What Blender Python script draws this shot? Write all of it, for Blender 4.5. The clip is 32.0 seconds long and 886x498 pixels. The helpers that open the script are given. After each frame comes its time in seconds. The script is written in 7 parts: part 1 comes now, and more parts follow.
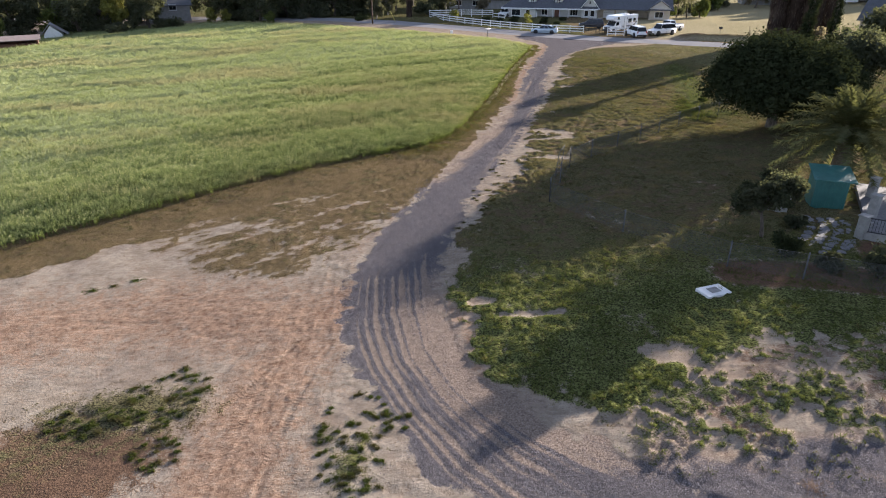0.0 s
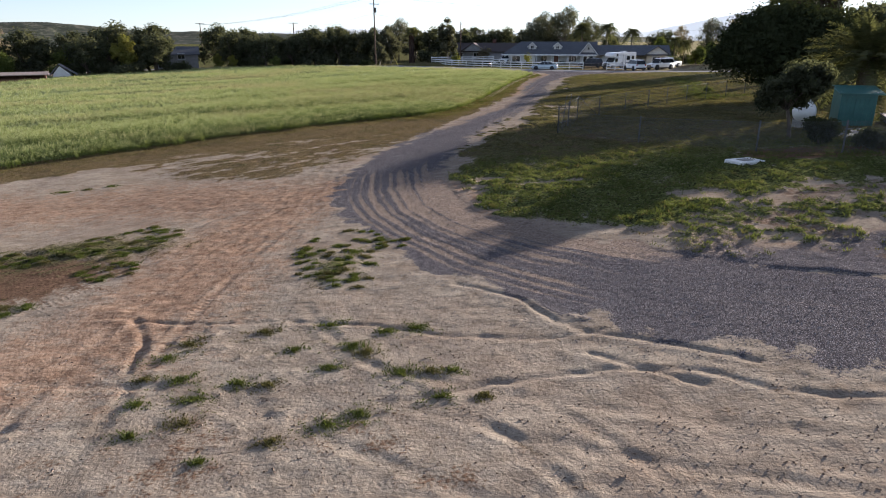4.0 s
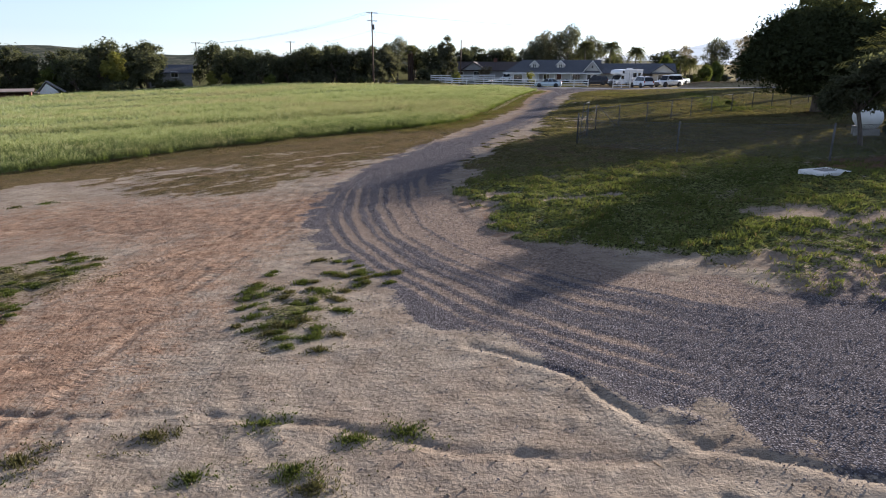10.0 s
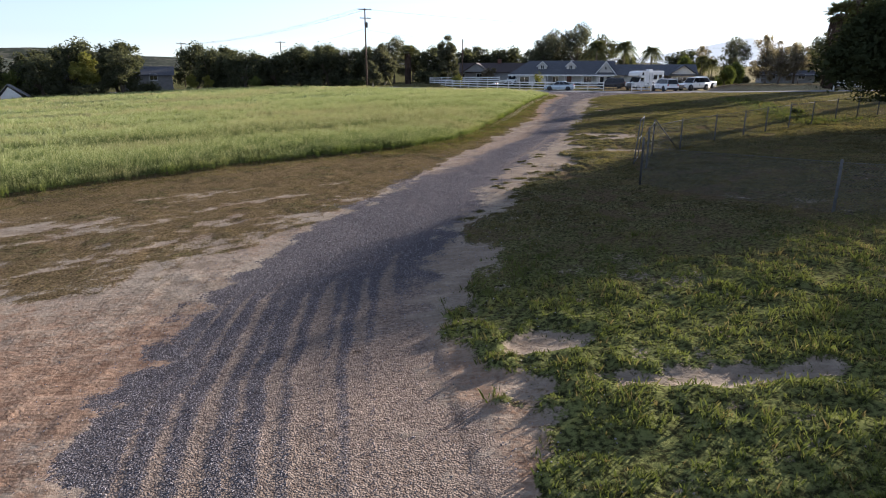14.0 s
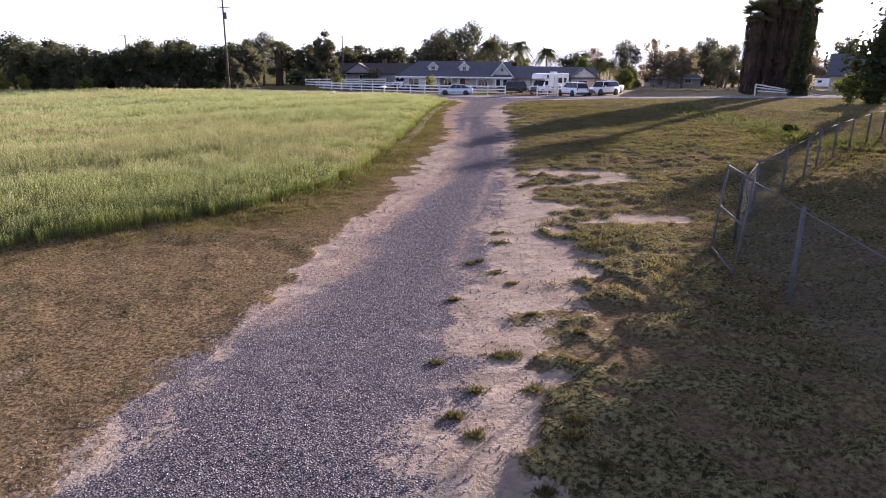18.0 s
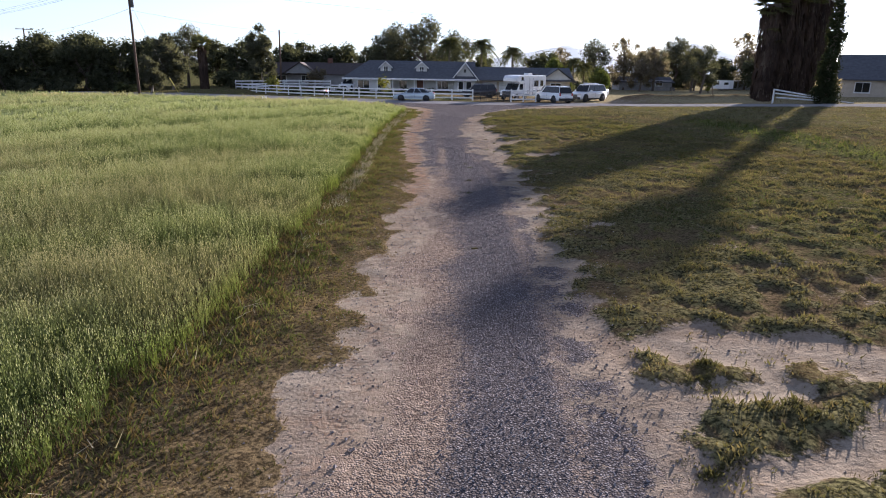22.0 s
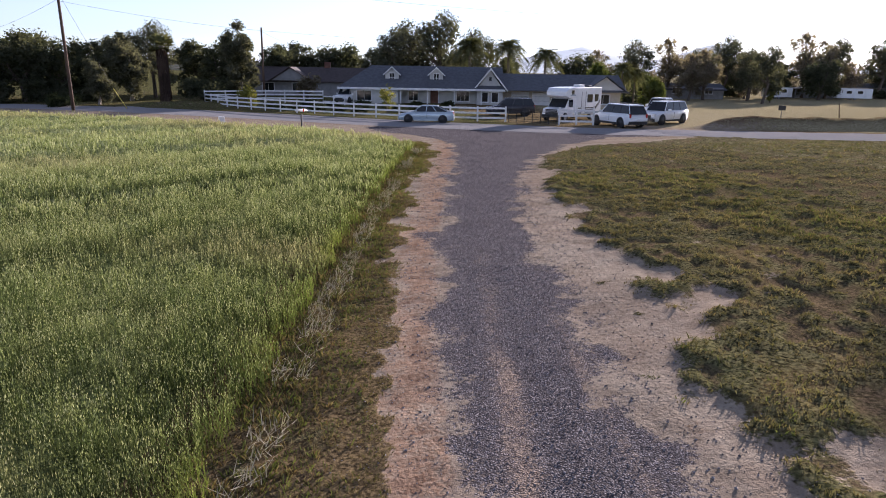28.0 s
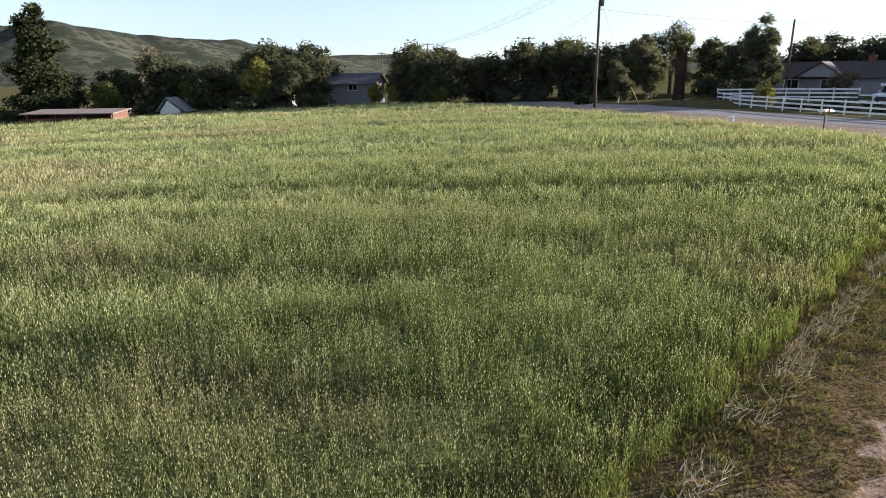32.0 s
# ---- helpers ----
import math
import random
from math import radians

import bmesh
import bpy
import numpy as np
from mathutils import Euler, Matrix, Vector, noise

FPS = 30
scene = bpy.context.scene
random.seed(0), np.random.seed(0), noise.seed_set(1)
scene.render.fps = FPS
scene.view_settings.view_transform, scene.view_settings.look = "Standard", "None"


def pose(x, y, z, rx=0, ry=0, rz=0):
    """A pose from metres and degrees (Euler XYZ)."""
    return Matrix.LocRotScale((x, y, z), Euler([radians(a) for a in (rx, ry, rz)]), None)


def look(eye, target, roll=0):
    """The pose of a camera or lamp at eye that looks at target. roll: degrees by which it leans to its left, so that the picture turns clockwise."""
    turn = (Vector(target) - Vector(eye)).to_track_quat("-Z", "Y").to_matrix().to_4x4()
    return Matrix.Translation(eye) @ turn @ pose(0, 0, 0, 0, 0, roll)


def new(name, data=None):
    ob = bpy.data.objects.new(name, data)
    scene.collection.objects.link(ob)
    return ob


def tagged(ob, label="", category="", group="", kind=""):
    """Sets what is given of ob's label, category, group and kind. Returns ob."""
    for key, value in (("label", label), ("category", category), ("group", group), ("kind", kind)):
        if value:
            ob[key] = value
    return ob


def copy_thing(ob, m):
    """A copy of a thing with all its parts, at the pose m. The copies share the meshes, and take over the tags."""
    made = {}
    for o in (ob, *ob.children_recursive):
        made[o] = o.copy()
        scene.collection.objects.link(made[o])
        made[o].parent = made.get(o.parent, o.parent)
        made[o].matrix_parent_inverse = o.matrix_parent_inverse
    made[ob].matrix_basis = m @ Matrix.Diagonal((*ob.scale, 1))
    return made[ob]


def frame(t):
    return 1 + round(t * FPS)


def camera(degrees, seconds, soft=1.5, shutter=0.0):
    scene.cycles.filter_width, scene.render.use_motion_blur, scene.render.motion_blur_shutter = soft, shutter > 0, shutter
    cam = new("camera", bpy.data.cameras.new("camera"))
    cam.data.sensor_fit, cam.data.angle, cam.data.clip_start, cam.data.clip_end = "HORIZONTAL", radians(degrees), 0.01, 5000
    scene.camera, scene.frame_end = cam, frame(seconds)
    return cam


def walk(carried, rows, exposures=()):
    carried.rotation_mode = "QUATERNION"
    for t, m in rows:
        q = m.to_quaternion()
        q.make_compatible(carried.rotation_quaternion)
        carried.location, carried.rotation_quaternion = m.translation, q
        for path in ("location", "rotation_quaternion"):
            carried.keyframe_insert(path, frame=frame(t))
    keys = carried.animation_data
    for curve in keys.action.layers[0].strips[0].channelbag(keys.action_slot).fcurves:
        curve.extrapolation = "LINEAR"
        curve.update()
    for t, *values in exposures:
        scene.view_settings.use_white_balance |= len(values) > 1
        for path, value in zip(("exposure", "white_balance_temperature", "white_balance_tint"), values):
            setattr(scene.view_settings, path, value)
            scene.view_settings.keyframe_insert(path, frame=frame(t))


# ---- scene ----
cam = camera(69.8, 32.0, 1.0)
METRES, EYE, TILT, LEAN, TURN = 80.0, 14.4, -4.8, 0.0, 0.0
ROWS = [
    (0.0, 0.0, 0.0, 0.0, -0.01, -20.68, 0.04),
    (0.5, -0.0002, 0.0003, -0.0102, -0.0, -20.63, -0.01),
    (1.0, -0.0007, 0.001, -0.0249, 0.0, -20.6, -0.05),
    (1.5, -0.0007, 0.0014, -0.0383, -0.01, -21.0, -0.1),
    (2.0, -0.0008, 0.0017, -0.0519, -0.06, -24.18, -0.16),
    (2.5, -0.0008, 0.0017, -0.0652, -0.07, -25.17, -0.17),
    (4.5, -0.0005, 0.0006, -0.1214, 0.17, -11.34, 0.03),
    (5.0, -0.0004, 0.0004, -0.1253, 0.16, -11.38, 0.01),
    (5.5, -0.0003, 0.0002, -0.1258, 0.15, -11.39, -0.01),
    (6.0, -0.0006, -0.0003, -0.1267, 0.12, -11.38, -0.05),
    (6.5, -0.0009, -0.0004, -0.1274, 0.12, -11.43, -0.08),
    (7.0, -0.001, 0.002, -0.1274, 0.11, -11.45, -0.09),
    (7.5, -0.0012, 0.0067, -0.127, 0.09, -11.49, -0.09),
    (8.0, -0.0012, 0.0134, -0.1267, 0.1, -11.5, -0.09),
    (8.5, -0.0016, 0.024, -0.126, 0.09, -11.5, -0.06),
    (9.0, -0.002, 0.037, -0.1247, 0.08, -11.5, -0.05),
    (9.5, -0.0022, 0.0509, -0.1235, 0.08, -11.51, -0.05),
    (10.0, -0.002, 0.0643, -0.1224, 0.07, -11.51, -0.07),
    (10.5, -0.0015, 0.077, -0.1214, 0.1, -11.51, -0.05),
    (11.0, -0.001, 0.09, -0.1204, 0.11, -11.49, -0.04),
    (11.5, -0.0002, 0.1041, -0.1194, 0.12, -11.51, -0.05),
    (12.0, 0.0006, 0.1217, -0.1182, 0.13, -11.49, -0.05),
    (12.5, 0.0012, 0.1421, -0.1169, 0.15, -11.43, -0.02),
    (13.0, 0.0018, 0.1639, -0.1154, 0.15, -11.4, 0.0),
    (13.5, 0.0023, 0.1862, -0.1139, 0.19, -11.37, -0.01),
    (14.0, 0.0026, 0.2092, -0.1122, 0.24, -11.34, -0.01),
    (14.5, 0.0032, 0.2326, -0.1108, 0.28, -11.34, -0.04),
    (16.5, 0.006, 0.3283, -0.1043, -3.88, -11.29, 0.16),
    (17.0, 0.0067, 0.3529, -0.1028, -5.76, -11.27, 0.27),
    (17.5, 0.0073, 0.377, -0.1008, -7.14, -11.25, 0.22),
    (18.0, 0.0087, 0.4014, -0.0991, -10.03, -11.22, 0.25),
    (18.5, 0.0104, 0.4258, -0.0973, -11.28, -11.24, 0.25),
    (19.0, 0.0127, 0.4499, -0.0954, -12.12, -11.22, 0.25),
    (19.5, 0.0156, 0.4739, -0.0935, -14.66, -11.22, 0.29),
    (20.0, 0.0191, 0.4978, -0.0915, -14.59, -11.22, 0.28),
    (20.5, 0.0233, 0.5215, -0.0897, -14.49, -11.19, 0.28),
    (21.0, 0.0279, 0.5451, -0.0881, -14.39, -11.18, 0.27),
    (21.5, 0.0328, 0.5687, -0.086, -14.29, -11.18, 0.29),
    (22.0, 0.0382, 0.5911, -0.0842, -14.18, -11.16, 0.31),
    (22.5, 0.0437, 0.6148, -0.0825, -14.1, -11.15, 0.27),
    (23.0, 0.0496, 0.6382, -0.0808, -13.97, -11.15, 0.26),
    (23.5, 0.0555, 0.6611, -0.079, -13.87, -11.14, 0.27),
    (24.0, 0.0613, 0.684, -0.0761, -13.77, -11.14, 0.24),
    (24.5, 0.0671, 0.707, -0.0728, -13.66, -11.12, 0.2),
    (25.0, 0.0728, 0.7299, -0.0691, -13.54, -11.1, 0.16),
    (25.5, 0.0785, 0.7527, -0.0654, -13.39, -11.07, 0.14),
    (26.0, 0.0841, 0.7754, -0.062, -13.25, -11.05, 0.14),
    (26.5, 0.0898, 0.7983, -0.0583, -13.12, -11.03, 0.15),
    (28.5, 0.0912, 0.8449, -0.0538, -12.93, -11.03, 0.05),
    (29.0, 0.0920, 0.8457, -0.0540, -12.62, -10.99, 0.06),
    (29.5, 0.0925, 0.8466, -0.0538, -11.95, -11.00, -0.02),
    (30.0, 0.0928, 0.8480, -0.0534, -9.02, -11.05, -0.12),
    (30.5, 0.0930, 0.8495, -0.0533, -4.18, -11.09, -0.36),
    (31.0, 0.0930, 0.8495, -0.0535, 5.31, -11.18, -0.63),
    (31.5, 0.0920, 0.8490, -0.0540, 17.55, -11.41, -1.30),
    (32.0, 0.0918, 0.8488, -0.0543, 29.88, -11.71, -1.60),
]
EXPOSURES = [(0.0, 1.97, 6280, 10), (2.0, 1.80, 6280, 10), (5.0, 1.47, 6180, 10), (8.0, 1.47, 6130, 10), (12.0, 1.60, 6180, 10), (14.0, 1.60, 6180, 10), (17.0, 2.00, 6130, 16), (18.4, 1.99, 6180, 32), (19.1, 1.76, 6180, 32), (19.6, 1.62, 6180, 13), (22.0, 1.57, 6080, 15),
             (24.0, 1.35, 6030, 15), (26.5, 1.22, 6030, 18), (29.0, 1.57, 6080, 21), (29.9, 1.52, 6080, 23), (30.4, 1.41, 6130, 12), (31.0, 1.40, 6230, 9), (32.0, 1.65, 6280, 8)]
walk(cam, [(t, pose(0, 0, EYE, TILT, LEAN, TURN) @ pose(METRES * x, METRES * y, METRES * z, 90 + pitch, roll, yaw)) for t, x, y, z, yaw, pitch, roll in ROWS], EXPOSURES)

# ---- light: a low sun ahead and to the right, clear hazy sky ----
SUN_EL, SUN_AZ = 12.4, 47.5   # degrees; azimuth from +y towards +x
world = bpy.data.worlds.new("sky")
scene.world = world
world.use_nodes = True
_wn = world.node_tree.nodes
_sky = _wn.new("ShaderNodeTexSky")
_sky.sky_type, _sky.sun_disc = "NISHITA", False
_sky.sun_elevation, _sky.sun_rotation = radians(SUN_EL), radians(SUN_AZ)
_sky.air_density, _sky.dust_density, _sky.ozone_density = 0.8, 0.12, 3.0
_bg = _wn["Background"]
_bg.inputs["Strength"].default_value = 0.075
_hs = _wn.new("ShaderNodeHueSaturation")
_hs.inputs["Saturation"].default_value = 0.52
world.node_tree.links.new(_sky.outputs[0], _hs.inputs["Color"])
_tn = _wn.new("ShaderNodeMix")
_tn.data_type, _tn.blend_type = "RGBA", "MULTIPLY"
_tn.inputs[0].default_value, _tn.inputs[7].default_value = 1.0, (0.98, 0.99, 1.08, 1)
world.node_tree.links.new(_hs.outputs[0], _tn.inputs[6])
world.node_tree.links.new(_tn.outputs[2], _bg.inputs["Color"])
_sd = bpy.data.lights.new("sun", "SUN")
_sd.energy, _sd.angle, _sd.color = 5.0, radians(0.6), (1.0, 0.885, 0.80)
_sun = new("sun", _sd)
_a, _e = radians(SUN_AZ), radians(SUN_EL)
_sun.matrix_world = look((60, 60, 60), (60 - math.sin(_a) * math.cos(_e), 60 - math.cos(_a) * math.cos(_e), 60 - math.sin(_e)))

# ---- materials ----
class Nodes:
    """Short-hand for building one node material."""

    def __init__(self, name):
        self.m = bpy.data.materials.new(name)
        self.m.use_nodes = True
        self.t = self.m.node_tree
        self.p = self.t.nodes["Principled BSDF"]
        self.out = self.t.nodes["Material Output"]
        self.pos = self.t.nodes.new("ShaderNodeTexCoord").outputs["Object"]

    def put(self, sock, v):
        if isinstance(v, bpy.types.NodeSocket):
            self.t.links.new(v, sock)
        elif isinstance(v, (tuple, list)) and len(v) == 3 and sock.type == "RGBA":
            sock.default_value = (*v, 1)
        else:
            sock.default_value = v

    def noise(self, scale, detail=4, rough=0.6, vec=None, out=0):
        n = self.t.nodes.new("ShaderNodeTexNoise")
        n.inputs["Scale"].default_value, n.inputs["Detail"].default_value, n.inputs["Roughness"].default_value = scale, detail, rough
        self.t.links.new(vec or self.pos, n.inputs["Vector"])
        return n.outputs[out]

    def voronoi(self, scale, out="Distance", vec=None):
        n = self.t.nodes.new("ShaderNodeTexVoronoi")
        n.inputs["Scale"].default_value = scale
        self.t.links.new(vec or self.pos, n.inputs["Vector"])
        return n.outputs[out]

    def stretch(self, sx, sy, sz, vec=None, rz=0):
        n = self.t.nodes.new("ShaderNodeMapping")
        n.inputs["Scale"].default_value = (sx, sy, sz)
        n.inputs["Rotation"].default_value = (0, 0, radians(rz))
        self.t.links.new(vec or self.pos, n.inputs["Vector"])
        return n.outputs[0]

    def math(self, op, a, b=0.0, clamp=False):
        n = self.t.nodes.new("ShaderNodeMath")
        n.operation, n.use_clamp = op, clamp
        self.put(n.inputs[0], a), self.put(n.inputs[1], b)
        return n.outputs[0]

    def mix(self, f, a, b, mode="MIX"):
        n = self.t.nodes.new("ShaderNodeMix")
        n.data_type, n.blend_type = "RGBA", mode
        self.put(n.inputs[0], f), self.put(n.inputs[6], a), self.put(n.inputs[7], b)
        return n.outputs[2]

    def step(self, v, lo, hi):
        n = self.t.nodes.new("ShaderNodeMapRange")
        n.interpolation_type = "SMOOTHSTEP"
        self.put(n.inputs[0], v)
        n.inputs[1].default_value, n.inputs[2].default_value = lo, hi
        return n.outputs[0]

    def attr(self, name):
        n = self.t.nodes.new("ShaderNodeAttribute")
        n.attribute_name = name
        return n.outputs["Fac"]

    def island(self):
        return self.t.nodes.new("ShaderNodeNewGeometry").outputs["Random Per Island"]

    def rand(self):
        return self.t.nodes.new("ShaderNodeObjectInfo").outputs["Random"]

    def bump(self, h, strength=0.5, dist=0.02):
        n = self.t.nodes.new("ShaderNodeBump")
        n.inputs["Strength"].default_value, n.inputs["Distance"].default_value = strength, dist
        self.put(n.inputs["Height"], h)
        self.t.links.new(n.outputs[0], self.p.inputs["Normal"])
        return n.outputs[0]

    def done(self, color, rough=0.8, metal=0.0, spec=None):
        self.put(self.p.inputs["Base Color"], color)
        self.put(self.p.inputs["Roughness"], rough)
        self.p.inputs["Metallic"].default_value = metal
        if spec is not None:
            self.p.inputs["Specular IOR Level"].default_value = spec
        return self.m

    def leafy(self, color, thin=0.35, rough=1.0, glow=(1.1, 1.08, 0.65)):
        """Leaf: diffuse and gloss with light passing through."""
        self.done(color, 1.0, spec=0.0)
        tr = self.t.nodes.new("ShaderNodeBsdfTranslucent")
        self.put(tr.inputs["Color"], self.mix(1.0, color, glow, "MULTIPLY"))
        mx = self.t.nodes.new("ShaderNodeMixShader")
        self.put(mx.inputs[0], thin)
        self.t.links.new(self.p.outputs[0], mx.inputs[1])
        self.t.links.new(tr.outputs[0], mx.inputs[2])
        self.t.links.new(mx.outputs[0], self.out.inputs["Surface"])
        return self.m


def plain(name, c1, c2, scale=3.0, rough=0.75, metal=0.0, bump=0.2, dist=0.01, spec=None):
    """A surface with large-scale stains and fine grain between two colours."""
    n = Nodes(name)
    big, fine = n.noise(scale, 5), n.noise(scale * 14, 3)
    f = n.math("ADD", n.math("MULTIPLY", n.step(big, 0.3, 0.7), 0.65), n.math("MULTIPLY", fine, 0.35))
    n.bump(fine, bump, dist)
    return n.done(n.mix(f, c1, c2), rough, metal, spec)


def leaves(name, c1, c2, thin=0.35):
    n = Nodes(name)
    f = n.math("ADD", n.math("MULTIPLY", n.island(), 0.45), n.math("MULTIPLY", n.step(n.noise(0.5, 3), 0.35, 0.65), 0.55))
    return n.leafy(n.mix(f, c1, c2), thin)


def bark(name, c1, c2, sz=0.15):
    n = Nodes(name)
    v = n.stretch(1, 1, sz)
    a = n.noise(9, 6, 0.7, v)
    n.bump(a, 0.9, 0.05)
    return n.done(n.mix(n.step(a, 0.35, 0.65), c1, c2), 0.9)


def ground_material():
    n = Nodes("ground")
    fine, mid, big = n.noise(16, 3, 0.6), n.noise(2.2, 6, 0.62), n.noise(0.22, 5)
    grit = n.noise(75, 2, 0.6)
    pebble, pcol = n.voronoi(40, "Distance"), n.voronoi(40, "Color")
    flow = n.noise(1.3, 6, 0.62, n.stretch(0.9, 1.25, 1.0, rz=-32))
    scuff = n.noise(5.5, 4, 0.62, n.stretch(0.3, 1.3, 1.0, rz=-24))
    scuff_b = n.noise(6.5, 4, 0.62, n.stretch(0.26, 1.4, 1.0, rz=52))

    def mask(name, amp, lo, hi):
        w = n.math("ADD", n.math("MULTIPLY", n.math("SUBTRACT", mid, 0.5), amp), n.math("MULTIPLY", n.math("SUBTRACT", fine, 0.5), amp * 0.9))
        return n.step(n.math("ADD", n.attr(name), w), lo, hi)

    streak = n.mix(n.step(n.noise(0.5, 3), 0.45, 0.55), scuff, scuff_b)
    sand = n.mix(n.step(flow, 0.32, 0.68), (0.225, 0.18, 0.136), (0.335, 0.28, 0.216))
    sand = n.mix(n.math("MULTIPLY", n.step(streak, 0.5, 0.66), 0.35), sand, (0.41, 0.35, 0.275))
    sand = n.mix(n.math("MULTIPLY", n.step(n.noise(0.9, 6, 0.7), 0.5, 0.68), 0.4), sand, (0.2, 0.145, 0.105))
    sand = n.mix(n.math("MULTIPLY", n.step(n.noise(0.16, 5, 0.6), 0.42, 0.62), 0.35), sand, (0.24, 0.175, 0.13))
    crumb = n.math("ADD", n.math("MULTIPLY", grit, 0.45), n.math("MULTIPLY", fine, 0.55))
    sand = n.mix(n.math("MULTIPLY", n.step(crumb, 0.54, 0.63), 0.5), sand, (0.10, 0.075, 0.06))
    sand = n.mix(n.math("MULTIPLY", n.step(grit, 0.62, 0.68), 0.4), sand, (0.42, 0.36, 0.285))
    orange = n.mix(n.step(n.noise(3.5, 6, 0.7), 0.38, 0.62), (0.17, 0.085, 0.048), (0.36, 0.22, 0.14))
    orange = n.mix(n.math("MULTIPLY", n.step(streak, 0.5, 0.64), 0.5), orange, (0.42, 0.30, 0.21))
    orange = n.mix(n.math("MULTIPLY", n.step(crumb, 0.53, 0.62), 0.5), orange, (0.16, 0.085, 0.05))
    col = n.mix(n.math("MULTIPLY", mask("orange", 1.8, 0.15, 1.0), 0.68), sand, orange)
    dark = n.mix(n.step(crumb, 0.4, 0.6), (0.07, 0.043, 0.029), (0.18, 0.113, 0.074))
    col = n.mix(mask("soil", 1.5, 0.35, 0.75), col, dark)
    straw = n.mix(n.step(n.noise(16, 4, 0.7), 0.38, 0.62), (0.058, 0.042, 0.023), (0.195, 0.142, 0.076))
    col = n.mix(mask("straw", 1.1, 0.42, 0.66), col, straw)
    weed = n.mix(n.step(n.noise(14, 4, 0.7), 0.4, 0.6), (0.024, 0.022, 0.013), (0.17, 0.15, 0.075))
    weed = n.mix(n.math("MULTIPLY", n.step(n.noise(0.5, 4), 0.5, 0.7), 0.5), weed, (0.18, 0.115, 0.06))
    weed = n.mix(n.step(n.attr("cushion"), 0.0, 0.6), n.mix(n.step(crumb, 0.4, 0.6), (0.05, 0.037, 0.022), (0.16, 0.115, 0.072)), weed)
    weed = n.mix(n.math("MULTIPLY", n.attr("lush"), 0.8), weed, n.mix(n.step(n.noise(11, 5, 0.72), 0.4, 0.6), (0.016, 0.021, 0.008), (0.17, 0.185, 0.063)))
    gr = mask("grass", 1.3, 0.3, 0.62)
    col = n.mix(gr, col, weed)
    hay = n.mix(n.step(n.noise(9, 5, 0.7), 0.35, 0.65), (0.20, 0.165, 0.085), (0.44, 0.385, 0.24))
    col = n.mix(n.math("MULTIPLY", mask("hay", 0.8, 0.3, 0.8), 0.9), col, hay)
    stone = n.mix(n.step(pcol, 0.1, 0.9), (0.05, 0.046, 0.05), (0.285, 0.262, 0.268))
    stone = n.mix(n.step(pebble, 0.3, 0.6), stone, (0.085, 0.075, 0.075))
    dust = n.mix(n.step(crumb, 0.4, 0.6), (0.15, 0.107, 0.08), (0.36, 0.28, 0.215))
    tr = n.math("ADD", n.attr("track"), n.math("ADD", n.math("MULTIPLY", n.math("SUBTRACT", mid, 0.5), 0.6), n.math("MULTIPLY", n.math("SUBTRACT", fine, 0.5), 0.8)))
    dusty = n.mix(n.math("MULTIPLY", n.step(tr, 0.35, 0.85), 0.8), stone, dust)
    gm = mask("gravel", 1.1, 0.38, 0.62)
    col = n.mix(gm, col, dusty)
    speck = n.noise(6.5, 6, 0.78)
    col = n.mix(n.math("MULTIPLY", n.step(speck, 0.5, 0.72), 0.55), col, n.mix(1.0, col, (0.45, 0.42, 0.4), "MULTIPLY"))
    col = n.mix(n.math("MULTIPLY", n.step(speck, 0.5, 0.3), 0.6), col, n.mix(1.0, col, (1.35, 1.32, 1.28), "MULTIPLY"))
    tar = n.mix(n.noise(30, 4, 0.7), (0.2, 0.196, 0.2), (0.31, 0.3, 0.3))
    tar = n.mix(n.math("MULTIPLY", n.step(mid, 0.45, 0.75), 0.4), tar, (0.34, 0.31, 0.28))
    col = n.mix(mask("road", 0.25, 0.45, 0.55), col, tar)
    # relief, in metres
    h = n.math("ADD", n.math("MULTIPLY", flow, 0.032), n.math("MULTIPLY", streak, 0.013))
    h = n.math("ADD", h, n.math("ADD", n.math("MULTIPLY", fine, 0.021), n.math("MULTIPLY", grit, 0.006)))
    h = n.math("ADD", h, n.math("MULTIPLY", n.math("MULTIPLY", pebble, gm), -0.014))
    cleat = n.step(n.math("SINE", n.math("ADD", n.math("MULTIPLY", n.attr("along"), 42), n.math("MULTIPLY", mid, 7))), -0.2, 0.5)
    h = n.math("ADD", h, n.math("MULTIPLY", n.math("MULTIPLY", cleat, n.step(n.math("ADD", n.attr("tread"), n.math("MULTIPLY", n.math("SUBTRACT", mid, 0.5), 2.6)), 0.4, 0.7)), 0.005))
    lump = n.math("ADD", n.math("MULTIPLY", n.noise(6, 3, 0.6), 0.018), n.math("MULTIPLY", n.noise(17, 2, 0.6), 0.005))
    soft = n.math("MAXIMUM", gr, n.math("MULTIPLY", mask("straw", 1.1, 0.42, 0.66), 0.6))
    n.bump(n.math("ADD", h, n.math("MULTIPLY", lump, soft)), 1.0, 1.0)
    return n.done(col, 1.0, spec=0.0)


